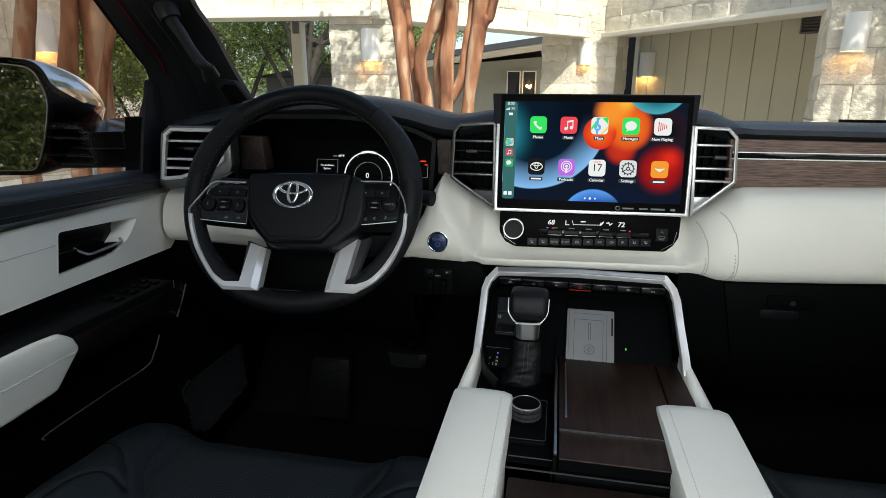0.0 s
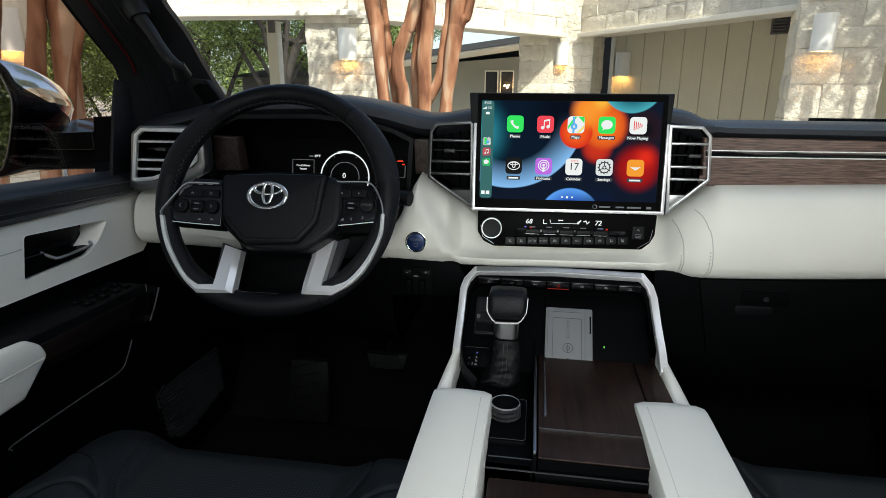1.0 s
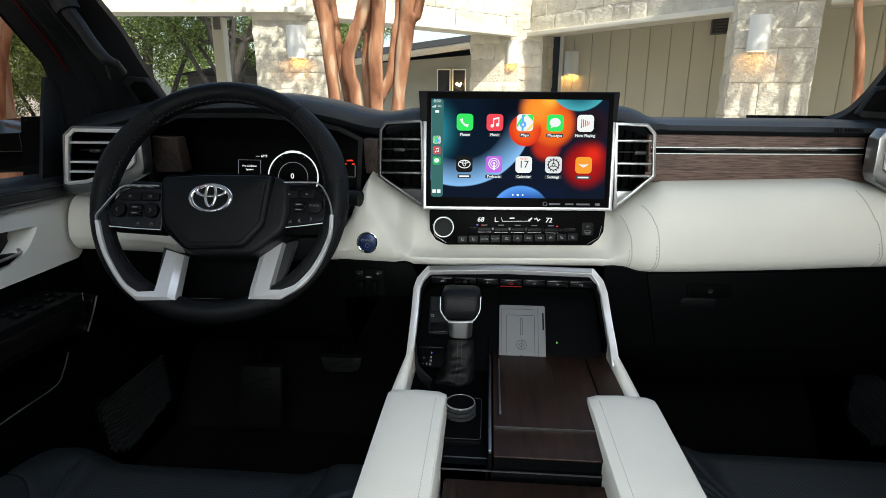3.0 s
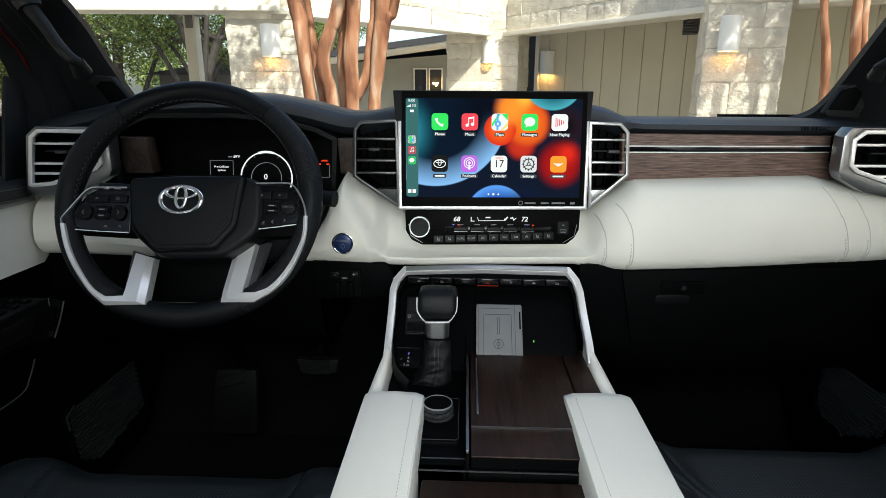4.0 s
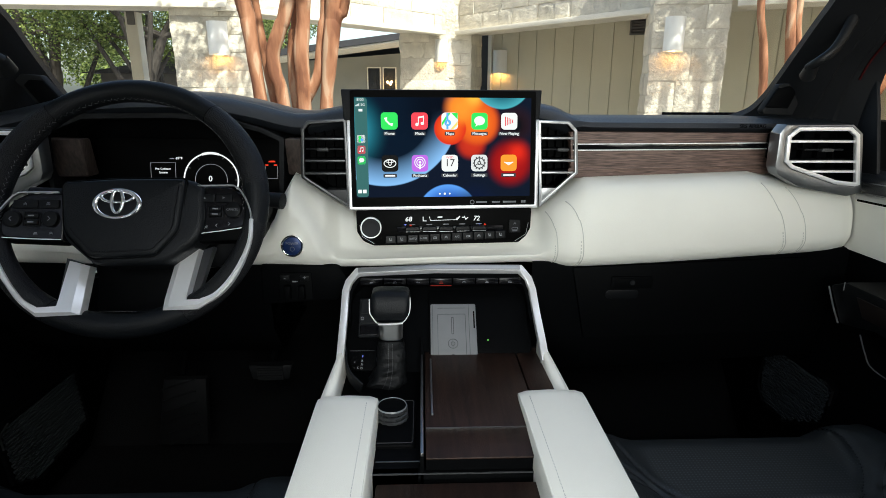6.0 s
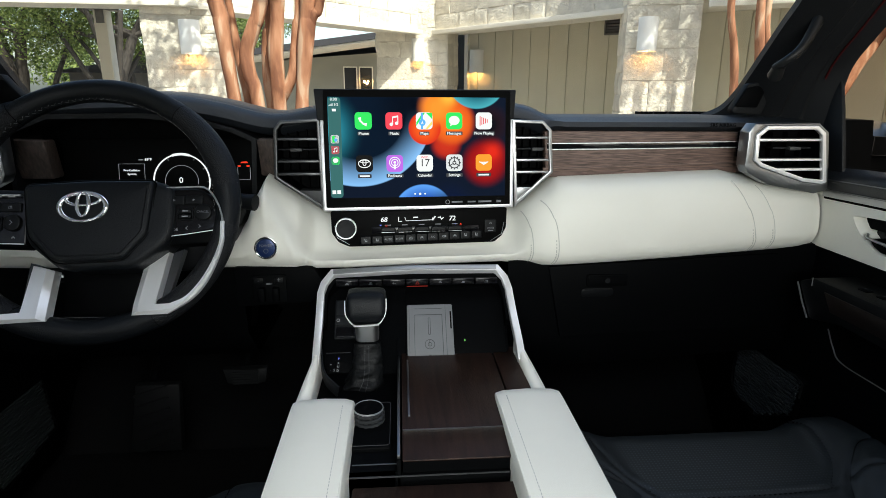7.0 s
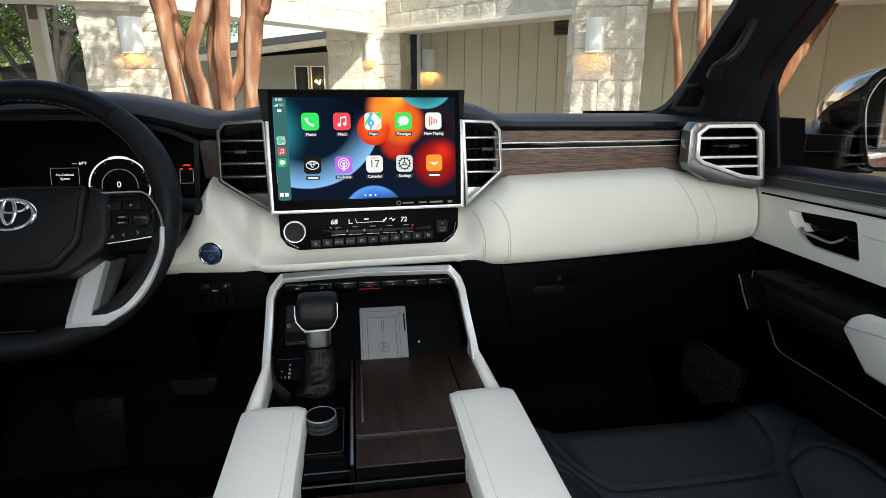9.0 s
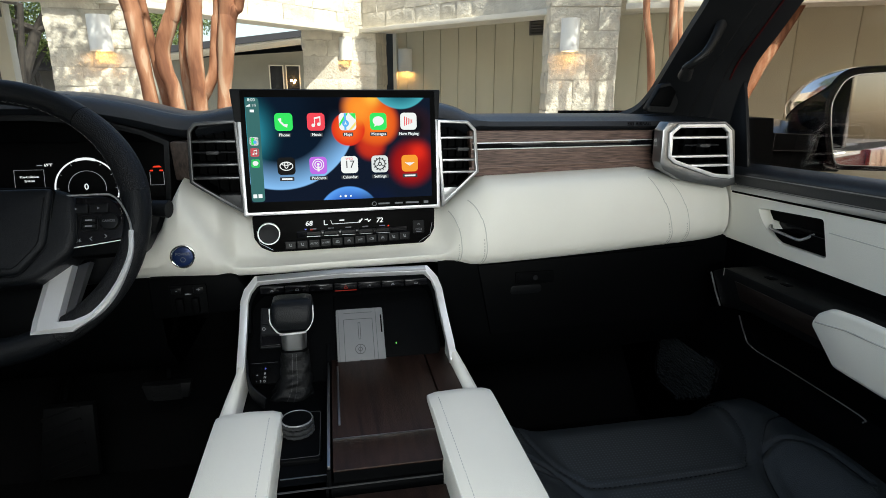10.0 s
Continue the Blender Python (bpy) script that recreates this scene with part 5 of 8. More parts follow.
part("symbol", join(ring([(0.0255 + 0.0085 * math.cos(2 * math.pi * k / 24), 0.0262 + 0.0085 * math.sin(2 * math.pi * k / 24)) for k in range(24)], 0.0008, 0.0048, 0.0054, "xy"), moved(ellipse_ring(0, 0, 0.0036, 0.0036, 0.0008, 16), pose(0.0255, 0.0262, 0.0049) @ Matrix.Diagonal((1, 1, 0.04, 1))), box(0.0250, 0.0256, 0.018, 0.034, 0.0049, 0.0053)), DARK_GREY, charger)
part("slot", box(0.0612, 0.0636, 0.0530, 0.0840, 0.0045, 0.0054), HARD_BLACK, charger)
part("indicator", box(0.0843, 0.0856, 0.0312, 0.0345, 0.0015, 0.0026), GLOW_GREEN, charger)

lid = part("lid", box(0.0075, 0.1590, 0.662, 0.898, 1.150, 1.1955, 0.0015), DARK_WOOD, console, "dark walnut sliding lid")
part("lid_side", box(0.1610, 0.1985, 0.662, 0.898, 1.150, 1.1955, 0.0015), DARK_WOOD, console, "dark walnut panel")
part("lid_end", prism([(0.6035, 1.1880), (0.604, 1.1905), (0.660, 1.1950), (0.660, 1.1880)], 0.0075, 0.17, 0.001, "yz"), DARK_WOOD, console, "dark walnut end strip")
part("lid_base", box(0.0080, 0.1700, 0.606, 0.661, 1.150, 1.1875), HARD_BLACK, console)
part("lid_lip", box(0.0065, 0.1995, 0.898, 0.901, 1.170, 1.1967, 0.0008), GLOSS_BLACK, console)
# bright strip stands in for the reflection on the lid's bevel
part("lid_glint", box(0.0080, 0.1700, 0.6600, 0.6614, 1.1930, 1.1958), SATIN_DARK, console, "thin strip painted as the lid edge's glint")
part("pull", box(0.0155, 0.0185, 0.690, 0.856, 1.1945, 1.1980, 0.0008), SATIN_DARK, lid, "slim metal pull")
part("rear_step", box(-0.06, 0.15, 0.600, 0.612, 1.10, 1.172, 0.002), HARD_BLACK, console)
part("step_edge", box(-0.058, 0.148, 0.5990, 0.6005, 1.1708, 1.1724), DARK_GREY, console)
part("rear_lid", box(-0.052, 0.142, 0.20, 0.588, 1.10, 1.168, 0.003), DARK_WOOD, console, "dark wooden rear cover")
part("shift_plate", box(-0.12, 0.0005, 0.60, 0.875, 1.15, 1.172, 0.002), HARD_BLACK, console)
part("plate_edge", box(-0.055, 0.0005, 0.6225, 0.6240, 1.1712, 1.1728), SATIN_DARK, console)
sp = part("gear_indicator", moved(box(-0.150, -0.080, -0.018, 0.018, -0.004, 0.003, 0.002), TRAY), HARD_BLACK, console)
part("indicator_line", moved(box(-0.146, -0.106, 0.0160, 0.0166, 0.003, 0.0034), TRAY), DARK_GREY, sp)
for ch, gx, gy in (("P", -0.1246, 0.0063), ("R", -0.1250, -0.0010), ("N", -0.1254, -0.0070), ("D", -0.1258, -0.0132), ("+", -0.1372, -0.0030), ("-", -0.1380, -0.0122), ("S", -0.1318, -0.0126)):
    part("gear_letter", moved(moved(words(ch, 0.0052, 0.0002), pose(gx, gy, 0.0032)), TRAY), GLOW_BLUE if ch == "P" else GLOW_DIM, sp)
bs = part("brake_switch", moved(pillow(rounded(-0.1336, -0.096, 0.040, 0.1096, 0.003, 3), 0, 0.005, 0.0015), TRAY), SOFT_BLACK, console)
for v0, v1 in ((0.0800, 0.1070), (0.0620, 0.0785), (0.0425, 0.0600)):
    part("switch_key", moved(pillow(rounded(-0.1310, -0.100, v0, v1, 0.002, 3), 0.003, 0.0075, 0.0012), TRAY), GLOSS_BLACK if v0 < 0.05 else SOFT_BLACK, bs)
part("symbol", moved(moved(ellipse_ring(0, 0, 0.0028, 0.0028, 0.0007, 18), pose(-0.1275, 0.0715, 0.0076) @ Matrix.Diagonal((1, 1, 0.03, 1))), TRAY), GLOW_DIM, bs)
for s, xi, xo in ((-1, -0.057, -0.146), (1, 0.139, 0.238)):
    # padded armrest: slightly domed, tapered nose
    reach = 0.018 if s > 0 else 0.009
    rows = []
    for y, dz, k in ((-0.30, 0, 1), (0.30, 0, 1), (0.55, 0.0, 1), (0.68, 0.0, 1), (0.708, -0.0005, 1.0), (0.721, -0.0020, 0.996), (0.7275, -0.0055, 0.99), (0.7305, -0.012, 0.985), (0.732, -0.04, 0.975)):
        a, b = (xi, xo) if xi < xo else (xo, xi)
        c, h = (a + b) / 2, (b - a) / 2 * k
        loop = []
        for u, w in ((-1, -0.09), (-1, -0.02), (-0.985, -0.008), (-0.94, -0.002), (-0.7, 0.002), (0, 0.0035), (0.7, 0.002), (0.94, -0.002), (0.985, -0.008), (1, -0.02), (1, -0.09)):
            loop.append((c + h * u, y + (reach if y > 0.6 else 0), 1.203 + dz + w))
        rows.append(loop)
    pad = thing("console_armrest", "white leather padded armrest on the centre console", "armrest", None, "console armrests")
    part("cushion", loft(rows, True, True), WHITE_LEATHER, pad, "", 45)
    xs_ = xi + 0.016 * s
    part("stitching", join(*[tube([(xs_, y, 1.2048), (xs_, y + 0.0035, 1.2048)], 0.0006, 5) for y in np.arange(0.30, 0.700 + reach, 0.0058)]), STITCH, pad)
    part("piping", tube([(xi + 0.004 * s, y, 1.2015) for y in (0.3, 0.5, 0.7)], 0.0012, 6), WHITE_LEATHER, pad)
    part("side", box(min(xi, xo) + 0.006, max(xi, xo) - 0.006, -0.3, 0.728, FLOOR_Z + 0.1, 1.13, 0.01), HARD_BLACK, pad)

shifter = thing("gear_shifter", "black leather gear lever with silver collar and pleated boot", "gear lever")
knob_rows = []
for z, hx, hy, dy in ((1.272, 0.0215, 0.015, -0.001), (1.276, 0.0262, 0.019, 0), (1.283, 0.0298, 0.0220, 0), (1.291, 0.0306, 0.0230, 0.001), (1.303, 0.0304, 0.0225, 0.003), (1.311, 0.0296, 0.0205, 0.005), (1.3155, 0.0280, 0.0175, 0.006), (1.3178, 0.0240, 0.013, 0.007), (1.3185, 0.016, 0.008, 0.007)):
    knob_rows.append([(-0.0452 + x, 0.850 + dy + y, z) for x, y in [(a * hx / 0.5, b * hy / 0.5) for a, b in rounded(-0.5, 0.5, -0.5, 0.5, 0.17, 5)]])
part("knob", loft(knob_rows, True, True), BLACK_LEATHER, shifter, "", 70)
# bright chevron that carries the knob
chev = [(-0.0768, 1.3100), (-0.0770, 1.2910), (-0.0745, 1.2830), (-0.0640, 1.2705), (-0.0452, 1.2712), (-0.0264, 1.2720), (-0.0172, 1.2850), (-0.0148, 1.2930), (-0.0142, 1.3120)]
part("collar_edge", bar(spline([(x, 0.8285 + 0.004 * abs(x + 0.0452) / 0.03, z) for x, z in chev], 4), 0.0014, 0.0030, (0, 1, 0)), SATIN, shifter, "bright silver edge")
neck = [[(-0.0452 + x * k, 0.846 + y, z) for x, y in rounded(-0.0188, 0.0188, -0.0165, 0.014, 0.011, 6)] for z, k in ((1.2425, 0.97), (1.247, 0.985), (1.260, 0.99), (1.268, 1.03), (1.270, 1.06))]
part("collar", loft(neck, True, True), SATIN_DARK, shifter, "satin grey collar", 50)
part("collar_band", bar([(-0.0645, 0.8285, 1.2703), (-0.0452, 0.8280, 1.2706), (-0.0260, 0.8285, 1.2716)], 0.0022, 0.0035, (0, 1, 0.2), False, 0.0006), SATIN, shifter)
part("collar_foot", loft([[(-0.0452 + x, 0.846 + y, z) for x, y in rounded(-0.0200, 0.0200, -0.017, 0.015, 0.006, 3)] for z in (1.2395, 1.2425)], True, True), HARD_BLACK, shifter)
boot = []
for i in range(37):
    k = i / 36
    z = 1.240 - 0.094 * k
    left = float(np.interp(k, [0, 0.25, 0.45, 0.60, 0.75, 0.88, 1.0], [-0.0655, -0.0680, -0.0690, -0.0745, -0.0870, -0.0900, -0.0890]))
    right = float(np.interp(k, [0, 0.3, 0.7, 1.0], [-0.0250, -0.0228, -0.0218, -0.0205]))
    c, h = (left + right) / 2, (right - left) / 2
    row = []
    for j in range(44):
        a = 2 * math.pi * j / 44
        ca, sa = math.cos(a), math.sin(a)
        sq = (abs(ca) ** 3 + abs(sa) ** 3) ** (-1 / 3)
        fold = 0.085 * math.sin(31 * k + 3.4 * ca + 1.9 * math.sin(2 * a)) * (0.35 + k) + 0.07 * (0.3 + k) * math.sin(5 * a + 21 * k + 1.2 * math.sin(14 * k)) - 0.06 * abs(math.sin(9 * k + 2.5 * ca - 0.8))
        row.append((c + h * ca * sq * (1 + fold * 0.5), 0.846 - 0.024 * k + (0.0165 + 0.014 * k) * sa * sq * (1 + fold), z + 0.003 * k * math.sin(3 * a + 1)))
    boot.append(row)
BOOT = material("boot_leather", (0.0055, 0.006, 0.0066), 0.5, spec=0.14, vary=0.2, scale=40, bump=0.5, bump_scale=300)
part("boot", loft(boot, True), BOOT, shifter, "creased black leather boot", 70)
for dx in (-2, 2):
    seam = [Vector(boot[i][33 + (dx // 2)]) + Vector((0, -0.0006, 0)) for i in range(1, 36)]
    part("boot_seam", join(*[tube([a, a.lerp(b, 0.6)], 0.0005, 4) for a, b in zip(seam, seam[1:])]), DARK_GREY, shifter)
dial = thing("drive_mode_dial", "round black drive mode dial with knurled silver-edged grip", "control dial", pose(-0.0385, 0.716, 1.172))
KNURL = material("knurled_grey", (0.045, 0.047, 0.05), 0.36, 0.5, vary=0.1, scale=30)
part("base", pillow(rounded(-0.032, 0.033, -0.066, 0.048, 0.006), 0, 0.006, 0.003), HARD_BLACK, dial)
part("base_edge", ring(rounded(-0.029, 0.030, -0.062, 0.044, 0.005), 0.0008, 0.0055, 0.0066, "xy"), DARK_GREY, dial)
for z0, z1, r0 in ((0.004, 0.0095, 0.0218), (0.0112, 0.0165, 0.0215), (0.0180, 0.0232, 0.0210)):
    part("grip", loft([[(r * math.cos(2 * math.pi * k / 64) * (1 + 0.035 * (k // 2 % 2)), r * math.sin(2 * math.pi * k / 64) * (1 + 0.035 * (k // 2 % 2)), z) for k in range(64)] for z, r in ((z0, r0 - 0.001), (z0 + 0.0006, r0), (z1 - 0.0006, r0), (z1, r0 - 0.001))], True, True), KNURL, dial, "knurled grey grip", 15)
part("core", disc(0, 0, 0.0190, 0.003, 0.0240, 36), HARD_BLACK, dial)
part("rim", ring([(0.0205 * math.cos(2 * math.pi * k / 40), 0.0205 * math.sin(2 * math.pi * k / 40)) for k in range(40)], 0.0010, 0.0225, 0.0252, "xy", 0.0003), VENT_SILVER, dial, "silver rim")
part("cap", disc(0, 0, 0.0194, 0.015, 0.0248, 36, 0.0010), HARD_BLACK, dial)

# ---- doors ----
ARM_PLASTIC = material("armrest_plastic", (0.0030, 0.0034, 0.0038), 0.5, spec=0.09, vary=0.1, scale=12, bump=0.2, bump_scale=1200)
SPEAKER_GREY = material("speaker_mesh", (0.025, 0.029, 0.033), 0.5, spec=0.4, vary=0.1)


# dark walnut again, its grain colours lowered to stand in for shade
SHADOW_WOOD = wooden("shadow_walnut", (0.005, 0.0035, 0.003), (0.012, 0.007, 0.005), 0.4, (16, 1.2, 16), 6)


def front_door(s):
    """s: -1 for the driver's door, 1 for the passenger's."""
    d = thing("front_door", "truck door with white leather panel, black armrest and silver trim", "car door", None, "front doors")
    X = 0.77 * s
    o = lambda v: X + v * s
    dz = 0.0 if s > 0 else -0.020
    da, dp, dy = (0.0, 0.0, 0.0) if s > 0 else (-0.036, -0.055, -0.012)
    # black padded top along the window
    sink = 0.024 if s < 0 else 0.010
    rows = []
    for y in np.linspace(-0.45, 0.985, 24):
        zt = 1.500 - 0.014 * max(0, (y - 0.55) / 0.4) + dz * 0.75
        end = 1.0 if y < 0.97 else 0.6
        rows.append([(o(dx), y, zt + z * end) for dx, z in ((0.10, -0.004 - sink), (0.07, 0.003 - sink * 0.6), (0.03, 0.004), (0.006, 0.0), (-0.006, -0.008), (-0.009, -0.018), (-0.004, -0.026), (-0.006, -0.034), (-0.002, -0.044), (0.02, -0.046))])
    top = part("window_ledge", loft(rows), SHEEN_LEATHER, d, "black stitched leather ledge", 50)
    part("ledge_stitching", join(*[tube([(o(-0.0095), y, 1.482 - 0.014 * max(0, (y - 0.55) / 0.4) + dz * 0.75), (o(-0.0095), y + 0.0035, 1.482 - 0.014 * max(0, (y - 0.55) / 0.4) + dz * 0.75)], 0.0006, 5) for y in np.arange(0.3, 0.96, 0.006)]), DARK_GREY, top)
    zs, fall = (1.4605, 0.0135) if s > 0 else (1.4340, 0.0020)
    for k, (drop, hgt) in enumerate(((0.0026, 0.0110),) if s > 0 else ((0.0, 0.0080),)):
        part("silver_strip", bar([(o(-0.004 + 0.002 * k), y, zs - drop - fall * max(0, (y - 0.55) / 0.42)) for y in (-0.4, 0.2, 0.55, 0.75, 0.970)], 0.003, hgt, (0, 0, 1), False, 0.0006), VENT_SILVER if s > 0 else SATIN_DARK, d, "satin silver strip")
    if s > 0:
        part("strip_gap", bar([(o(0.0005), y, zs - 0.0085 - fall * max(0, (y - 0.55) / 0.42)) for y in (-0.4, 0.55, 0.970)], 0.004, 0.008, (0, 0, 1)), HARD_BLACK, d)
    for dx, h, w in ((-0.0105, 1.4845, 0.0016), (-0.0080, 1.4660, 0.0014)):
        part("ledge_bead", bar([(o(dx), y, h - 0.014 * max(0, (y - 0.55) / 0.4) + dz * 0.75) for y in (-0.4, 0.2, 0.55, 0.75, 0.965)], w, w, (0, 0, 1)), SATIN_DARK, top)
    # white panel with an opening for the handle
    if s > 0:
        zb, crease = 1.3460, 1.4105
        cup = filleted([(0.7565, 1.4286), (0.9006, 1.4191), (0.8811, 1.3944), (0.8567, 1.3767), (0.835, 1.3682), (0.7385, 1.3692)], [0.006, 0.010, 0.012, 0.012, 0.012, 0.006], 3)
        pull = [(0.872, 1.3920, 0.010), (0.857, 1.3895, -0.001), (0.825, 1.3880, -0.004), (0.796, 1.3862, -0.004), (0.786, 1.3895, -0.001), (0.776, 1.3990, 0.008)]
        cover = [(0.7390, 1.3715), (0.7430, 1.3985), (0.7790, 1.3985), (0.7920, 1.3850), (0.8600, 1.3885), (0.8480, 1.3780), (0.8320, 1.3712)]
    else:
        zb, crease = 1.3135, 1.3880
        cup = filleted([(0.7140, 1.4062), (0.8885, 1.3955), (0.8660, 1.3690), (0.8460, 1.3530), (0.8240, 1.3435), (0.7010, 1.3388)], [0.006, 0.010, 0.012, 0.012, 0.012, 0.006], 3)
        pull = [(0.850, 1.3630, 0.010), (0.838, 1.3600, -0.001), (0.805, 1.3590, -0.004), (0.768, 1.3578, -0.004), (0.757, 1.3610, -0.001), (0.745, 1.3720, 0.008)]
        cover = [(0.7025, 1.3420), (0.7070, 1.3725), (0.7460, 1.3715), (0.7630, 1.3575), (0.8420, 1.3595), (0.8320, 1.3520), (0.8180, 1.3470)]
    top_z = 1.453 if s > 0 else 1.440
    outer = [(-0.45, zb), (-0.45, top_z), (0.50, top_z - 0.001), (0.985, 1.452 if s > 0 else 1.438), (1.03, 1.43 if s > 0 else 1.41), (1.03, 1.36), (0.97, zb + 0.001)]
    bm = bmesh.new()
    ov = [bm.verts.new((o(0.0), y, z)) for y, z in outer]
    iv = [bm.verts.new((o(0.0), y, z)) for y, z in cup]
    rv = [bm.verts.new((o(0.030), y - ((0.026 if s < 0 else 0.008) if y > 0.8 else -0.002), z + ((1.398 if s > 0 else 1.372) - z) * 0.10)) for y, z in cup]
    es = [bm.edges.new((ov[i], ov[(i + 1) % len(ov)])) for i in range(len(ov))] + [bm.edges.new((iv[i], iv[(i + 1) % len(iv)])) for i in range(len(iv))]
    bmesh.ops.triangle_fill(bm, use_beauty=True, edges=es)
    for i in range(len(iv)):
        j = (i + 1) % len(iv)
        bm.faces.new((iv[i], iv[j], rv[j], rv[i]))
    back = [bm.verts.new((o(0.03), y, z)) for y, z in outer]
    for i in range(len(ov)):
        j = (i + 1) % len(ov)
        bm.faces.new((ov[i], ov[j], back[j], back[i]))
    panel = part("leather_panel", bm, WHITE_LEATHER, d, "white leather door panel")
    # grey tube drawn for the shade in the panel's groove
    part("panel_crease", tube([(o(-0.0002), -0.40, crease + 0.002), (o(-0.0002), 0.30, crease + 0.001), (o(-0.0002), 0.60, crease), (o(-0.0002), (0.742 if s > 0 else 0.706), crease)], 0.0009, 6), SEAM_GREY, panel)
    yb = 0.742 if s > 0 else 0.704
    part("handle_plate", prism([(yb - 0.02, zb + 0.020), (yb - 0.02, zb + 0.095), (0.872 if s > 0 else 0.850, zb + 0.095), (0.872 if s > 0 else 0.850, zb + 0.020)], o(0.026), o(0.04), 0, "yz"), GLOSS_BLACK, d)
    part("door_handle", tube(spline([(o(dx), y, z) for y, z, dx in pull], 5), 0.0031, 10, False, 0.75, (0, 0, 1)), VENT_SILVER, d, "satin silver handle")
    part("handle_cover", prism(filleted(cover, 0.003, 3), o(0.003), o(0.03), 0.001, "yz"), HARD_BLACK, d, "black pocket under the handle")
    part("cover_edge", bar([(o(0.002), y, z) for y, z in cover[1:4]], 0.0008, 0.0010, (1, 0, 0)), DARK_GREY, d)
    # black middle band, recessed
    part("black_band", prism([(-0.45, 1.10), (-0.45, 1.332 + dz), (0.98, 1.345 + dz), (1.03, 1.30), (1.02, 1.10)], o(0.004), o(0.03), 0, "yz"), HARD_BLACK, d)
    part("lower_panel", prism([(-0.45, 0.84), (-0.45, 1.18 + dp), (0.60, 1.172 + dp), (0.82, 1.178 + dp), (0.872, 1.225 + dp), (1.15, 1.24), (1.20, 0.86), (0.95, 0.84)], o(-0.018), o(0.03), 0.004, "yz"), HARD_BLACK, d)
    # armrest shelf with switches
    arm = [(-0.45, 1.325 + da), (0.60, 1.322 + da), (0.868, 1.319 + da), (0.904, 1.303 + da), (0.866, 1.247 + da), (0.80, 1.262 + da), (0.55, 1.262 + da), (-0.45, 1.26 + da)]
    ar = part("armrest", prism(arm, o(-0.072), o(0.006), 0.005, "yz"), ARM_PLASTIC, d)
    part("wood_insert", prism([(0.30, 1.278 + da), (0.30, 1.308 + da), (0.84, 1.304 + da), (0.82, 1.276 + da)], o(-0.0735), o(-0.07), 0.0005, "yz"), SHADOW_WOOD, ar)
    part("silver_edge", bar([(o(-0.0735), 0.903, 1.301 + da), (o(-0.0735), 0.884, 1.270 + da), (o(-0.0735), 0.867, 1.248 + da)], 0.0013, 0.0025, (1, 0, 0)), VENT_SILVER, ar, "silver edge")
    part("silver_tick", bar([(o(-0.0735), 0.869, 1.319 + da), (o(-0.0735), 0.869, 1.305 + da)], 0.0010, 0.0012, (1, 0, 0)), VENT_SILVER, ar)
    for k, (y, w) in enumerate(((0.845, 0.014), (0.820, 0.014), (0.79, 0.02), (0.755, 0.02)) if s < 0 else ((0.80, 0.018), (0.765, 0.016))):
        for q in ((-0.03, -0.052) if s < 0 else (-0.038,)):
            b = part("window_switch", box(o(q) - 0.007, o(q) + 0.007, y - w / 2, y + w / 2, 1.316 + da, (1.3232 if s < 0 else 1.3215) + da, 0.0015), HARD_BLACK, ar)
            part("mark", box(o(q) - 0.002, o(q) + 0.002, y - 0.002, y + 0.002, 1.3230 + da, 1.3235 + da), DARK_GREY, b)
    if s < 0:
        for k in range(3):
            part("seat_memory_key", box(o(-0.076), o(-0.07), 0.870 - 0.005 * k, 0.882 - 0.005 * k, 1.288 + da - 0.012 * k, 1.297 + da - 0.012 * k, 0.001), GLOSS_BLACK, ar)
    # white elbow pad
    ey = -0.028 if s < 0 else 0.0
    de = -0.044 if s < 0 else 0.0
    pad = [(-0.45, 1.334 + de), (0.60 + ey, 1.334 + de), (0.640 + ey, 1.331 + de), (0.662 + ey, 1.316 + de), (0.671 + ey, 1.296 + de), (0.622 + ey, 1.250 + de), (0.55 + ey, 1.246 + de), (-0.45, 1.242 + de)]
    pb = prism(pad, o(-0.079), o(0.004), 0.007, "yz", 3)
    for v in pb.verts:
        if v.co.z > 1.285 + de:
            v.co.z -= 0.036 * max(0.0, (abs(v.co.x) - 0.700) / 0.074)
    ep = part("elbow_pad", pb, WHITE_LEATHER, d, "white leather elbow pad", 60)
    part("pad_seam", tube([(o(-0.0793), y, z + de) for y, z in ((0.2, 1.313 - (0.019 if s < 0 else 0)), (0.55 + ey, 1.312 - (0.019 if s < 0 else 0)), (0.61 + ey, 1.311 - (0.017 if s < 0 else 0)), (0.660 + ey, 1.303 - (0.008 if s < 0 else 0)))], 0.0012, 6), SEAM_GREY, ep)
    pk = spline([(o(-0.030), 0.868, 1.226 + dp), (o(-0.030), 0.850, 1.200 + dp), (o(-0.030), 0.826, 1.182 + dp), (o(-0.030), 0.74, 1.181 + dp), (o(-0.030), 0.608, 1.179 + dp), (o(-0.030), 0.600, 1.171 + dp)], 5)
    part("pocket_trim", bar(pk, 0.0011, 0.0020, (1, 0, 0)), VENT_SILVER, d, "thin silver pocket trim")
    # speaker in the footwell corner
    if s > 0:
        sp = [(1.114, 1.100), (0.921, 1.108), (0.906, 1.100), (0.919, 1.024), (1.02, 0.962), (1.095, 0.966), (1.120, 0.994)]
    else:
        sp = [(1.153, 1.036), (0.935, 1.038), (0.919, 1.027), (0.932, 0.918), (0.993, 0.880), (1.169, 0.906)]
    spk = part("speaker_frame", ring(inset_poly(sp, -0.004), 0.006, o(-0.027), o(-0.016), "yz", 0.002), HARD_BLACK, d)
    mesh_bits = []
    inner = inset_poly(sp, 0.004)
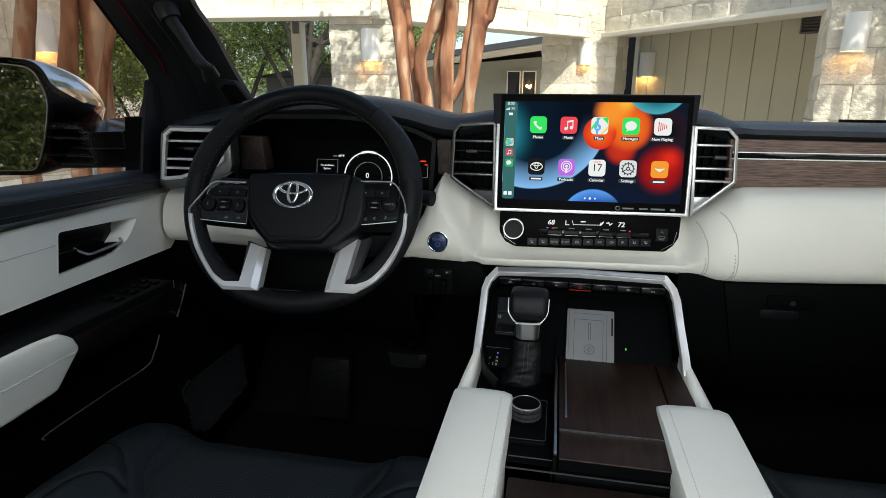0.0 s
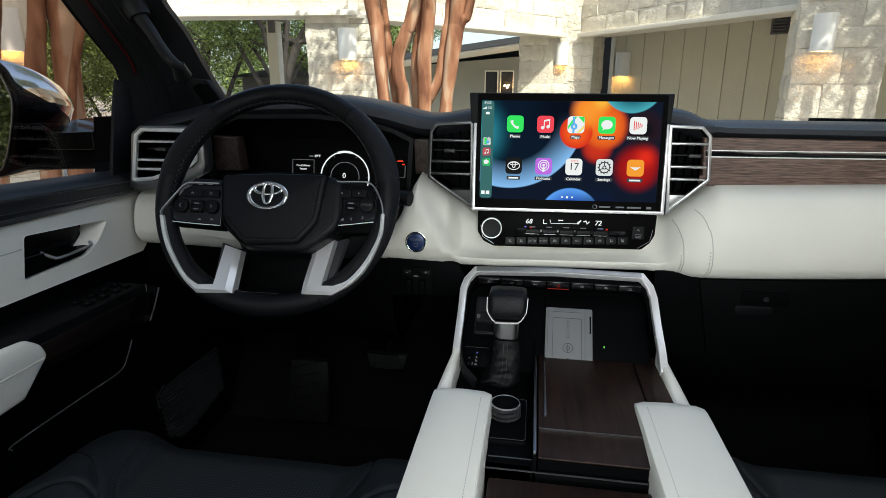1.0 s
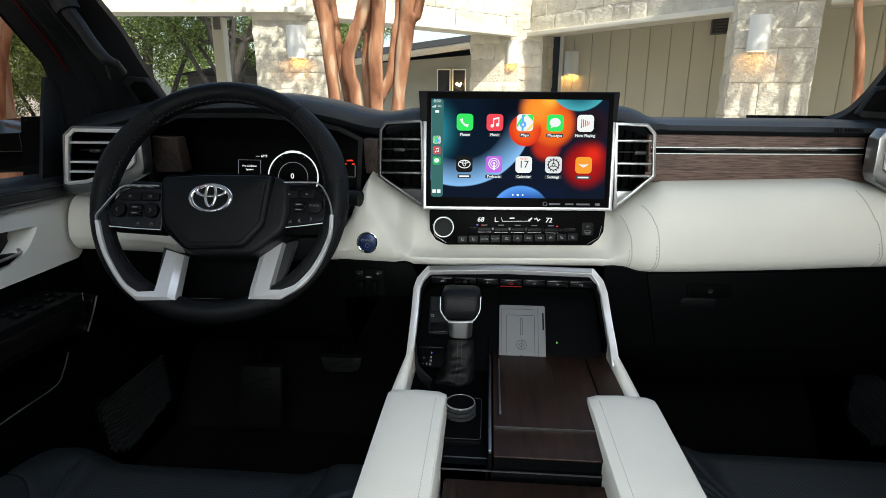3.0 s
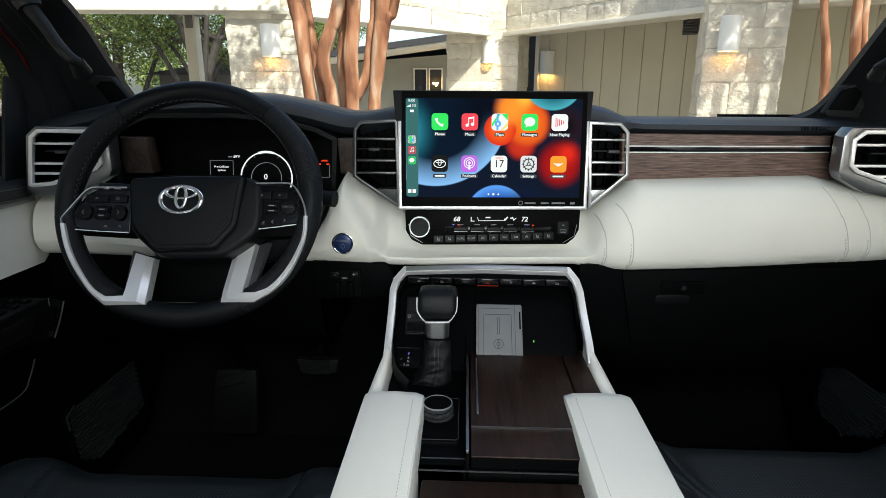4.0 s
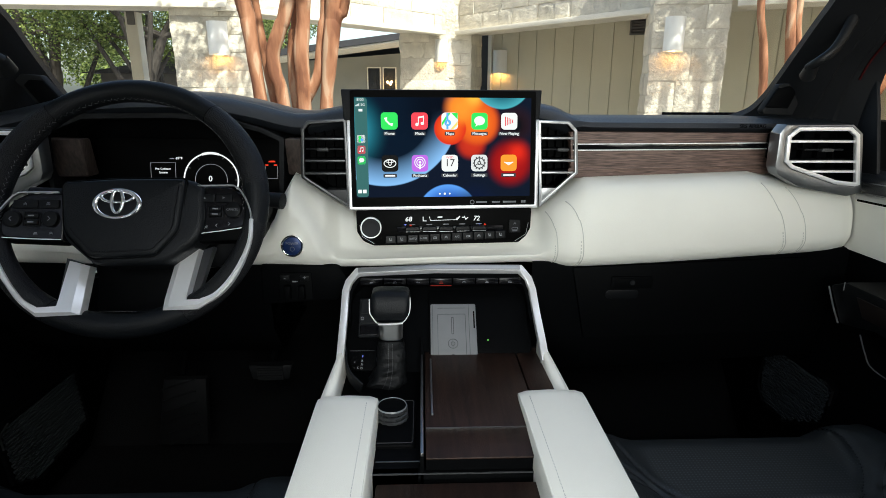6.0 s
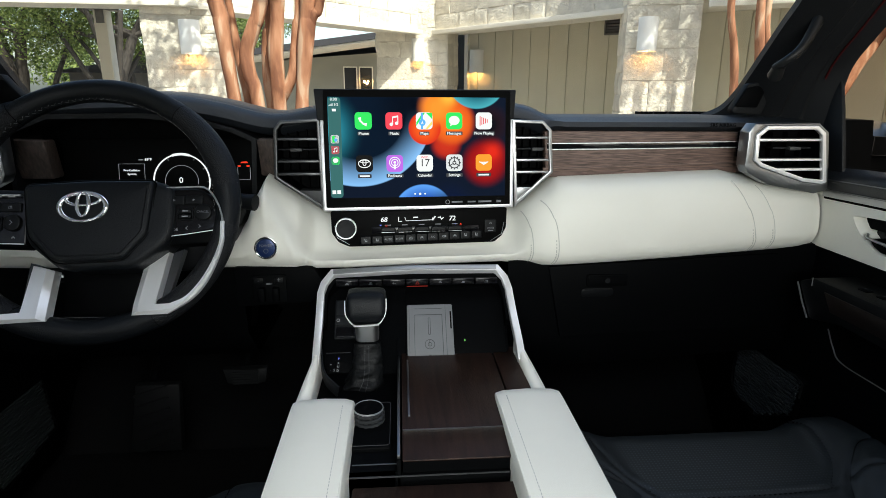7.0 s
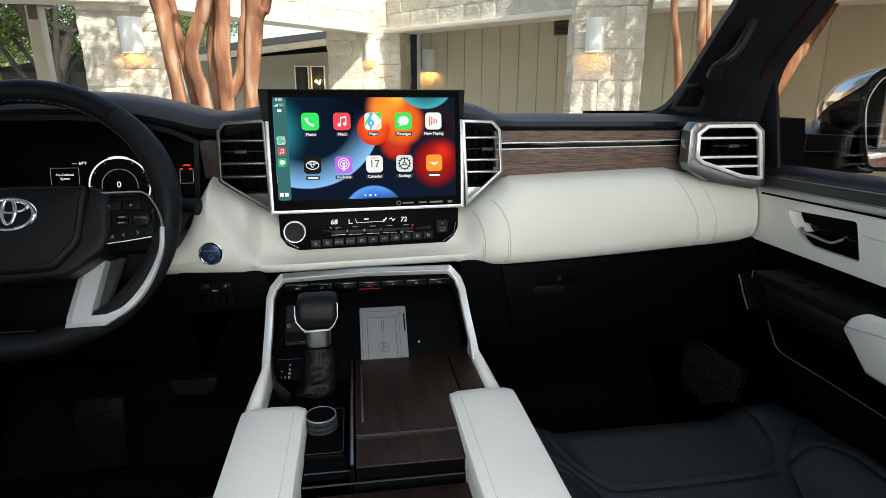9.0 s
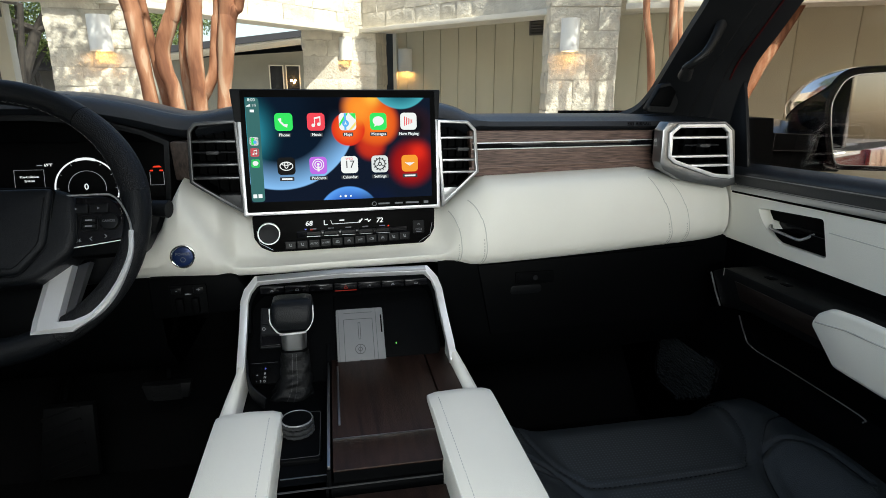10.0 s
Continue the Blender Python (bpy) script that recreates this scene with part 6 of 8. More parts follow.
    for j in range(34):
        z = 0.885 + j * 0.0068
        hits = []
        for i in range(len(inner)):
            (ya, za), (yb, zb2) = inner[i - 1], inner[i]
            if (za - z) * (zb2 - z) < 0:
                hits.append(ya + (yb - ya) * (z - za) / (zb2 - za))
        if len(hits) < 2:
            continue
        y = min(hits) + 0.004 + (0.0039 if j % 2 else 0)
        while y < max(hits) - 0.004:
            mesh_bits.append(box(o(-0.0255), o(-0.021), y - 0.0031, y + 0.0031, z - 0.0020, z + 0.0020))
            y += 0.0078
    part("speaker_plate", prism(inner, o(-0.0225), o(-0.016), 0, "yz"), HARD_BLACK, spk)
    m = part("speaker_mesh", join(*mesh_bits), SPEAKER_GREY, spk)
    tagged(m, kind="stuff")
    # satin bar drawn as the glint on the frame's corner
    part("speaker_glint", bar([(o(-0.028), sp[1][0] + 0.006, sp[1][1]), (o(-0.028), sp[2][0] - 0.003, sp[2][1]), (o(-0.028), sp[2][0], sp[2][1] - 0.03)], 0.002, 0.003, (1, 0, 0)), SATIN_DARK, spk)
    # outer skin and window frame
    q0, wf = (0.920, -0.018) if s < 0 else (0.940, 0.0)
    part("outer_skin", prism([(-0.45, 0.70), (-0.45, 1.470 - sink), (0.95, 1.460 - sink), (1.10, 1.44), (1.15, 0.70)], o(0.11), o(0.13), 0.01, "yz"), RED_PAINT, d, "dark red painted outer skin")
    part("ledge_filler", prism([(-0.45, 1.40), (-0.45, 1.470 - sink), (0.95, 1.460 - sink), (0.95, 1.40)], o(0.02), o(0.112), 0, "yz"), HARD_BLACK, d)
    part("mirror_sail", prism([(q0, 1.47), (q0 + 0.030, 1.589), (q0 + 0.046, 1.640), (q0 + 0.078, 1.632), (q0 + 0.070, 1.45), (q0, 1.45)], o(0.003), o(0.010), 0.002, "yz"), SOFT_BLACK, d, "black corner upright")
    part("corner_panel", prism([(1.05, 1.45), (1.06, 1.545), (1.15, 1.54), (1.20, 1.45)], o(0.022), o(0.06), 0, "yz"), HARD_BLACK, d)
    gl = part("window_pane", prism([(1.00, 1.49), (1.04, 1.68), (0.70, 2.02), (-0.10, 2.02), (-0.10, 1.49)], o(0.045), o(0.049), 0, "yz"), SIDE_GLASS, d, "lightly tinted side window")
    gl.visible_shadow = False
    part("window_frame", bar([(o(0.03), 1.037 + wf, 1.680), (o(0.03), 0.978 + wf, 1.736), (o(0.03), 0.926 + wf, 1.788), (o(0.02), 0.74, 1.97), (o(0.01), 0.60, 2.015), (o(0.0), -0.45, 2.015)], 0.034, 0.022, (1, 0, 0)), HARD_BLACK, d, "black upper window frame")
    return d


front_door(-1)
front_door(1)


# ---- pillars and glass ----
# body red darkened: the door gap's shade is put into the colour
SHADED_RED = material("shaded_red_paint", (0.032, 0.002, 0.002), 0.4, vary=0.1, scale=10, spec=0.2)
MIRROR_BLACK = material("mirror_shell_black", (0.002, 0.002, 0.003), 0.12, vary=0.1, scale=8, spec=0.16)
PILLAR = material("pillar_trim", (0.0080, 0.0085, 0.0094), 0.6, spec=0.15, vary=0.1, scale=12, bump=0.2, bump_scale=1400)
GRAB = material("grab_handle_plastic", (0.0060, 0.0064, 0.0070), 0.45, spec=0.22, vary=0.1, scale=12, bump=0.15, bump_scale=1400)


def a_pillar(s):
    p = thing("a_pillar", "black windscreen pillar trim with grab handle and tweeter", "pillar", None, "windscreen pillars")
    V = Vector
    if s > 0:
        glass = [(0.57, 0.66, 1.96), (0.61, 0.80, 1.86), (0.646, 0.93, 1.766), (0.657, 0.99, 1.725), (0.668, 1.05, 1.682), (0.673, 1.10, 1.639), (0.676, 1.14, 1.607), (0.672, 1.18, 1.579), (0.655, 1.23, 1.560)]
        grab = [(0.800, 1.03, 1.960), (0.760, 1.01, 1.860), (0.725, 0.983, 1.79), (0.709, 0.974, 1.747), (0.690, 0.967, 1.709), (0.674, 0.965, 1.684), (0.659, 0.972, 1.668), (0.655, 0.99, 1.658)]
        tw = [(0.650, 1.590), (0.669, 1.625), (0.693, 1.630), (0.707, 1.620), (0.695, 1.588)]
        big = [(0.649, 1.578), (0.645, 1.585), (0.671, 1.632), (0.698, 1.637), (0.722, 1.622), (0.705, 1.575)]
    else:
        glass = [(-0.57, 0.66, 1.97), (-0.61, 0.80, 1.87), (-0.645, 0.93, 1.771), (-0.662, 0.99, 1.745), (-0.678, 1.05, 1.720), (-0.685, 1.10, 1.678), (-0.688, 1.14, 1.643), (-0.691, 1.18, 1.610), (-0.698, 1.23, 1.578)]
        grab = [(-0.765, 0.985, 1.960), (-0.730, 0.955, 1.860), (-0.697, 0.927, 1.787), (-0.680, 0.918, 1.745), (-0.658, 0.914, 1.715), (-0.639, 0.910, 1.688), (-0.622, 0.909, 1.667), (-0.615, 0.925, 1.655)]
        tw = [(-0.704, 1.625), (-0.691, 1.635), (-0.668, 1.633), (-0.645, 1.603), (-0.679, 1.590)]
        big = [(-0.718, 1.632), (-0.705, 1.644), (-0.671, 1.641), (-0.640, 1.602), (-0.682, 1.584), (-0.704, 1.618)]
    door_side = [(0.76, 0.60, 2.0), (0.77, 0.75, 1.87), (0.772, 0.862, 1.768), (0.774, 0.915, 1.715), (0.778, 0.965, 1.668), (0.782, 0.985, 1.63), (0.786, 0.99, 1.60), (0.79, 0.99, 1.56), (0.79, 0.99, 1.50)]
    inner, outer = spline(glass, 4), spline([(x * s, y, z) for x, y, z in door_side], 4)
    rows, back = [], []
    for a, b in zip(inner, outer):
        d = b - a
        lift = V((-0.25 * s, -0.95, -0.1)) * 0.016
        row = [a + V((0.012 * s, 0.03, 0.008)), a, a + d * 0.06 + lift * 0.5, a + d * 0.16 + lift, a + d * 0.30 + lift * 1.35, a + d * 0.46 + lift * 1.4, a + d * 0.50 + lift * 0.9, a + d * 0.66 + lift * 0.9, a + d * 0.70 + lift * 0.5, a + d * 0.88 + lift * 0.4, b, b + V((0.03 * s, 0.055, 0.004))]
        rows.append(row)
        back.append([row[0], row[0] + V((0.07 * s, 0.045, 0.012)), b + V((0.045 * s, 0.080, 0.006)), b + V((0.031 * s, 0.056, 0.004))])
    part("trim", loft(rows), PILLAR, p, "", 40)
    part("outer_pillar", loft(back), RED_PAINT, p, "red painted outer pillar")
    gap = [a + (b - a) * 0.765 + V((-0.25 * s, -0.95, -0.1)) * 0.0085 for a, b in zip(inner, outer) if b.z > 1.635]
    part("red_seam", bar(gap, 0.0048 if s < 0 else 0.0026, 0.003, (-0.25 * s, -0.95, -0.1)), SHADED_RED, p, "strip of red body paint, darkened for shade")
    gp = [V((0.02, 0.0, 1.62)) + (q - V((0.02, 0.0, 1.62))) * (0.970 if s > 0 else 0.990) for q in spline(grab, 5)]
    n = len(gp)
    part("grab_handle", tube(gp, [0.017 - 0.008 * min(1.0, i / (n * 0.62)) for i in range(n)], 16, False, 0.8), GRAB, p, "black grab handle", 60)
    part("handle_sleeve", tube(gp[:17], [0.0200] * 14 + [0.0196, 0.0190, 0.0170], 18, False, 0.8), GRAB, p, "", 35)
    part("handle_foot", tube([gp[-4] + V((0, 0.004, 0)), gp[-1] + V((0.006 * s, 0.01, -0.012))], [0.0110, 0.0150], 16, False, 0.8), GRAB, p, "", 40)
    for name, poly, y0, y1, mat in (("tweeter_frame", big, 1.078, 1.098, PILLAR), ("tweeter_grille", tw, 1.0755, 1.10, HARD_BLACK)):
        part(name, prism([((x - 0.02) * y0 / 1.09 + 0.02, (z - 1.62) * y0 / 1.09 + 1.62) for x, z in poly], y0, y1, 0.003, "xz"), mat, p)
    return p


a_pillar(-1)
a_pillar(1)
rows = []
for k in np.linspace(0, 1, 7):
    y, z, w = 1.385 - 0.80 * k, 1.552 + 0.47 * k, 0.80 - 0.18 * k
    rows.append([(w * u, y - 0.12 * u * u * (1 - 0.4 * k), z + 0.01 * (1 - u * u)) for u in np.linspace(-1, 1, 15)])
ws = single("windscreen", loft(rows), GLASS, "clear curved windscreen", "windscreen", "structure")
ws.visible_shadow = False
single("cowl", prism([(1.36, 1.50), (1.36, 1.556), (1.40, 1.552), (1.66, 1.51), (1.66, 1.2), (1.5, 1.2)], -0.85, 0.85, 0.01, "yz"), HARD_BLACK, "black cowl below the windscreen", "cowl", "structure")
header = single("windscreen_header", box(-0.78, 0.78, 0.55, 0.66, 1.985, 2.055, 0.01), HEADLINER, "grey trim above the windscreen", "trim", "structure")

# ---- seats ----
SEAT = material("seat_leather", (0.0056, 0.0080, 0.0100), 0.46, spec=0.4, vary=0.12, scale=7, bump=0.25, bump_scale=700, grain="cells")
SEAT_MESH = material("seat_perforated", (0.010, 0.011, 0.0135), 0.5, spec=0.35, vary=0.1, scale=7)
sn, sl = SEAT_MESH.node_tree.nodes, SEAT_MESH.node_tree.links
vo = sn.new("ShaderNodeTexVoronoi")
vo.inputs["Scale"].default_value, vo.inputs["Randomness"].default_value = 205, 0.0
sl.new(next(n for n in sn if n.type == "MAPPING").outputs[0], vo.inputs["Vector"])
vr = sn.new("ShaderNodeValToRGB")
vr.color_ramp.elements[0].position, vr.color_ramp.elements[0].color = 0.16, (0.030, 0.036, 0.042, 1)
vr.color_ramp.elements[1].position, vr.color_ramp.elements[1].color = 0.30, (0.0056, 0.0080, 0.0098, 1)
sl.new(vo.outputs["Distance"], vr.inputs[0])
sl.new(vr.outputs[0], sn["Principled BSDF"].inputs["Base Color"])
SEAMS = {
    "insert": [(-0.158, 0.668), (-0.170, 0.635), (-0.168, 0.590), (-0.150, 0.536), (-0.126, 0.505), (-0.095, 0.487), (0.095, 0.489), (0.126, 0.507), (0.150, 0.540), (0.168, 0.592), (0.170, 0.635), (0.158, 0.668)],
    "panel_l": [(-0.100, 0.36), (-0.108, 0.41), (-0.128, 0.465), (-0.150, 0.505), (-0.178, 0.537), (-0.205, 0.560), (-0.238, 0.570)],
    "panel_r": [(0.100, 0.36), (0.108, 0.41), (0.128, 0.465), (0.150, 0.505), (0.178, 0.537), (0.205, 0.560), (0.238, 0.570)],
    "arch_l": [(-0.150, 0.503), (-0.180, 0.511), (-0.202, 0.497), (-0.211, 0.461), (-0.212, 0.40)],
    "arch_r": [(0.150, 0.503), (0.180, 0.511), (0.202, 0.497), (0.211, 0.461), (0.212, 0.40)],
}
SEAM_PATHS = {k: [(p.x, p.y) for p in resampled(spline([(x, y, 0) for x, y in v], 7), 90)] for k, v in SEAMS.items()}


def seat_height(x, y):
    """Height of the cushion over its own middle; x from its centre line."""
    a = abs(x)
    up = max(0.0, min(1.0, (a - 0.125) / 0.08))
    up = up * up * (3 - 2 * up)
    front = max(0.0, min(1.0, (y - 0.47) / 0.16))
    z = up * (0.030 - 0.016 * front)
    if a > 0.225:
        z -= ((a - 0.225) / 0.05) ** 2 * 0.085
    t = (y - 0.585 - 0.012 * up) / 0.085
    if t > 0:
        z -= 0.045 * t ** 3
    z += 0.0016 * noise.noise(Vector((x * 22, y * 12, 3.1))) * (0.3 + up)
    z += 0.0012 * up * front * math.sin(70 * (x + y * 0.6))
    return z


def front_seat(cx, fwd, recline, high):
    s = thing("front_seat", "black leather truck seat with perforated insert and side bolsters", "car seat", Matrix.Translation((cx, fwd, 1.122)), "front seats")
    xs, ys = np.linspace(-0.264, 0.264, 150), np.concatenate([np.linspace(-0.05, 0.36, 24)[:-1], np.linspace(0.36, 0.70, 130)])
    Z = np.array([[seat_height(x, y) for x in xs] for y in ys])
    XX, YY = np.meshgrid(xs, ys)
    for path in SEAM_PATHS.values():
        P = np.array(path)
        d2 = np.min((XX[..., None] - P[:, 0]) ** 2 + (YY[..., None] - P[:, 1]) ** 2, axis=2)
        Z -= 0.0026 * np.exp(-d2 / 0.0032 ** 2) - 0.0008 * np.exp(-(np.sqrt(d2) - 0.010) ** 2 / 0.005 ** 2)
    edge = np.interp(YY, [-0.05, 0.40, 0.487, 0.505, 0.538, 0.590, 0.635], [0.100, 0.105, 0.098, 0.126, 0.150, 0.168, 0.170])
    inside = np.abs(XX) < edge
    V = np.stack([XX, YY, Z], 2).reshape(-1, 3)
    nx = len(xs)
    for name, want, mat, lab in (("cushion", False, SEAT, ""), ("insert", True, SEAT_MESH, "perforated leather insert")):
        F = [(j * nx + i, j * nx + i + 1, (j + 1) * nx + i + 1, (j + 1) * nx + i) for j in range(len(ys) - 1) for i in range(nx - 1) if inside[j, i] == want]
        me = bpy.data.meshes.new(name)
        me.from_pydata(V.tolist(), [], F)
        me.materials.append(mat)
        for p in me.polygons:
            p.use_smooth = True
        ob = new(name, me)
        ob.parent = s
        tagged(ob, lab)
    for key, path in SEAM_PATHS.items():
        part("seam_stitching", join(*[tube([(path[i][0], path[i][1], seat_height(*path[i]) - 0.0016), ((path[i][0] + path[i + 1][0] * 1.0) / 2, (path[i][1] + path[i + 1][1]) / 2, seat_height(*path[i]) - 0.0016)], 0.0007, 4) for i in range(0, len(path) - 1)]), HARD_BLACK, s)
    for q in (-1, 1):
        part("bolster_stitching", join(*[tube([(q * 0.245, y, seat_height(0.245, y) + 0.0008), (q * 0.245, y + 0.0032, seat_height(0.245, y + 0.0032) + 0.0008)], 0.0006, 4) for y in np.arange(0.3, 0.575, 0.0055)]), STITCH_DARK, s)
    w = 0.25
    back = [[(w * u, -0.06 - recline * k + (0.06 * abs(u) ** 3), high * k) for u in np.linspace(-1, 1, 9)] for k in np.linspace(0, 1, 6)]
    part("backrest", join(loft(back), moved(loft(back), Matrix.Translation((0, -0.1, 0)))), SEAT, s)
    part("base", box(-w * 0.9, w * 0.9, -0.05, 0.62, FLOOR_Z - 1.122, -0.07, 0.02), HARD_BLACK, s)
    return s


front_seat(-0.384, 0.014, 0.22, 0.62)
# unseen passenger backrest set low and far back, to let rear light through
front_seat(0.450, 0.112, 0.46, 0.44)

# ---- pedals ----
PEDAL_RUBBER = material("pedal_rubber", (0.0038, 0.0042, 0.0047), 0.6, spec=0.2, vary=0.15, scale=30, bump=0.2, bump_scale=500)
for nm, lab, pts, y in (("brake_pedal", "wide black rubber brake pedal", [(-0.358, 1.022), (-0.366, 1.056), (-0.272, 1.056), (-0.280, 1.022)], 1.12), ("accelerator_pedal", "tall ribbed black accelerator pedal", [(-0.58, 0.86), (-0.55, 1.02), (-0.46, 1.02), (-0.47, 0.86)], 1.13)):
    t = thing(nm, lab, "pedal")
    x0, x1 = min(p[0] for p in pts), max(p[0] for p in pts)
    z0, z1 = min(p[1] for p in pts), max(p[1] for p in pts)
    part("pad", prism(pts, y, y + 0.02, 0.004, "xz"), PEDAL_RUBBER, t)
    for k in range(6):
        z = z0 + (z1 - z0) * (k + 0.5) / 6
        part("rib", bar([(x0 + 0.025, y, z - 0.012), (x1 - 0.025, y, z + 0.012)] if "tall" in lab else [(x0 + 0.02, y, z), (x1 - 0.02, y, z)], 0.005, 0.006, (0, 1, 0)), PEDAL_RUBBER, t)
    part("arm", tube([((x0 + x1) / 2, y + 0.02, z1), ((x0 + x1) / 2, 1.35, z1 + 0.2)], 0.009, 8), HARD_BLACK, t)


# ---- side mirrors ----
def side_mirror(s):
    m = thing("side_mirror", "large black door mirror with polished chrome cap", "side mirror", None, "door mirrors")
    if s < 0:
        face = [(0.070, -0.122), (0.046, -0.075), (0.022, 0.008), (0.018, 0.045), (0.040, 0.108), (0.10, 0.117), (0.26, 0.119), (0.26, -0.122)]
        c0, s0, x0 = 0.96, 0.28, -1.035
    else:
        face = [(0.030, -0.1005), (0.0165, -0.055), (0.0030, 0.012), (0.0030, 0.045), (0.026, 0.0965), (0.10, 0.1015), (0.25, 0.104), (0.255, -0.10)]
        c0, s0, x0 = 0.89, 0.456, 1.005
    outline = filleted(face, [0.022, 0.04, 0.03, 0.03, 0.035, 0.03, 0.03, 0.03], 6)
    base = Matrix(((s * c0, 0, -s * s0, x0), (-s0, 0, -c0, 1.04), (0, 1, 0, 1.565), (0, 0, 0, 1)))
    stations = ((0.0, 0.0, 1.0), (0.004, -0.003, 1.012), (0.016, -0.009, 1.015), (0.040, -0.020, 0.985), (0.070, -0.031, 0.92), (0.100, -0.037, 0.83), (0.130, -0.039, 0.71), (0.155, -0.034, 0.58), (0.175, -0.020, 0.42))

    def shaped(a, b, d, grow, k, out=0.0):
        b2 = b * k if b > 0 else b * (0.6 + 0.4 * k)
        return base @ Vector((a + grow * max(0.0, 1 - a / 0.20) - out * max(0.0, 1 - a / 0.1), b2 + (out if b > 0.05 else 0), -d))
    part("shell", loft([[shaped(a, b, d, g, k) for a, b in outline] for d, g, k in stations], True, True), MIRROR_BLACK, m, "gloss black shell", 40)
    cap = []
    for (d, g, k), b0 in zip(stations[1:], (0.066, 0.054, 0.042, 0.028, 0.012, -0.004, -0.020, -0.032)):
        i = next(j for j, p in enumerate(outline) if p[1] >= b0)
        p, q = outline[i - 1], outline[i]
        f = (b0 - p[1]) / max(1e-6, q[1] - p[1])
        run = [(p[0] + (q[0] - p[0]) * f, b0, 0)] + [(a, b, 0) for a, b in outline[i:] if a < 0.24 and b > b0]
        cap.append([shaped(v.x, v.y, d, g, k, 0.0022) for v in resampled(run, 44)])
    part("cap", loft(cap), CHROME, m, "polished chrome cap", 70)
    gl = inset_poly(outline, 0.011)
    part("mirror_glass", moved(prism(gl, 0.0005, 0.003), base @ pose(0, 0, 0.001, -1.6 if s > 0 else -1.0, 0, 0)), MIRROR, m, "mirror glass")
    part("glass_rim", moved(ring(inset_poly(outline, 0.0095), 0.0020, 0.0, 0.0045, "xy"), base), SATIN_DARK, m, "thin bright rim")
    part("mount", prism([(s * 0.80, 1.44), (s * 0.80, 1.550), (s * 0.893, 1.540), (s * 1.00, 1.535), (s * 0.998, 1.502), (s * 0.895, 1.504), (s * 0.860, 1.472)], 1.03, 1.16, 0.0025, "xz", 2), HARD_BLACK, m, "black mounting arm")
    # lighter bars draw the bevel reflections along the arm's edges
    for za, zb_, xa, xb in ((1.5345, 1.5390, 0.998, 0.893), (1.5025, 1.5045, 0.996, 0.895), (1.5045, 1.4725, 0.893, 0.860)):
        part("arm_edge_glint", bar([(s * xa, 1.0292, za), (s * xb, 1.0292, zb_)], 0.0008, 0.0008, (0, 1, 0)), DARK_GREY, m)
    part("mount_top", loft([[(s * 0.80, 1.031, 1.549), (s * 0.893, 1.031, 1.5395), (s * 1.00, 1.031, 1.5345)], [(s * 0.80, 1.085, 1.562), (s * 0.90, 1.085, 1.560), (s * 0.985, 1.085, 1.558)], [(s * 0.80, 1.16, 1.566), (s * 0.90, 1.16, 1.564), (s * 0.985, 1.16, 1.562)]]), MIRROR_BLACK, m)
    part("arm_crease", bar([(s * 0.893, 1.0285, 1.506), (s * 0.893, 1.0285, 1.538)], 0.0008, 0.0008, (0, 1, 0)), DARK_GREY, m)
    part("lower_housing", prism([(s * 0.86, 1.462), (s * 0.90, 1.500), (s * 1.06, 1.500), (s * 1.10, 1.452)], 1.06, 1.17, 0.008, "xz"), HARD_BLACK, m)
    return m


side_mirror(-1)
side_mirror(1)

# ---- outside ----
ASPHALT = material("driveway", (0.30, 0.28, 0.25), 0.9, vary=0.15, scale=0.6, bump=0.5, bump_scale=40)
LIMESTONE = material("limestone", (0.56, 0.515, 0.425), 0.85, vary=0.16, scale=9, bump=1.0, bump_scale=34, per_object=0.13)
next(n for n in LIMESTONE.node_tree.nodes if n.type == "BUMP").inputs["Distance"].default_value = 0.012
MORTAR = material("mortar", (0.46, 0.42, 0.34), 0.9, vary=0.1, scale=8, bump=0.4, bump_scale=60)
CREAM = material("cream_paint", (0.62, 0.58, 0.445), 0.6, vary=0.05, scale=2, bump=0.1, bump_scale=40)
CREAM_TRIM = material("cream_trim", (0.66, 0.62, 0.53), 0.6, vary=0.05, scale=3, bump=0.1, bump_scale=40)
BARK = material("smooth_bark", (0.33, 0.165, 0.095), 0.75, vary=0.4, scale=5, bump=0.7, bump_scale=16, stretch=(1, 1, 0.24))
bn = BARK.node_tree
bn.nodes["Principled BSDF"].inputs["Specular IOR Level"].default_value = 0.18
next(n for n in bn.nodes if n.type == "BUMP").inputs["Distance"].default_value = 0.012
bz, br = bn.nodes.new("ShaderNodeTexNoise"), bn.nodes.new("ShaderNodeValToRGB")
bz.inputs["Scale"].default_value, bz.inputs["Detail"].default_value, bz.inputs["Distortion"].default_value = 10.0, 9, 0.35
bm_ = next(n for n in bn.nodes if n.type == "MAPPING")
bn.links.new(bm_.outputs[0], bz.inputs["Vector"])
for pos, colr in ((0.36, (0.165, 0.070, 0.039)), (0.45, (0.265, 0.122, 0.067)), (0.54, (0.34, 0.170, 0.098)), (0.60, (0.43, 0.285, 0.19))):
    e = br.color_ramp.elements.new(pos)
    e.color = (*colr, 1)
br.color_ramp.elements[0].color, br.color_ramp.elements[-1].color = (0.17, 0.068, 0.036, 1), (0.45, 0.31, 0.21, 1)
bn.links.new(bz.outputs["Fac"], br.inputs[0])
bn.links.new(br.outputs[0], bn.nodes["Principled BSDF"].inputs["Base Color"])
DARK_BARK = material("oak_bark", (0.042, 0.035, 0.028), 0.9, vary=0.3, scale=6, bump=0.8, bump_scale=20)
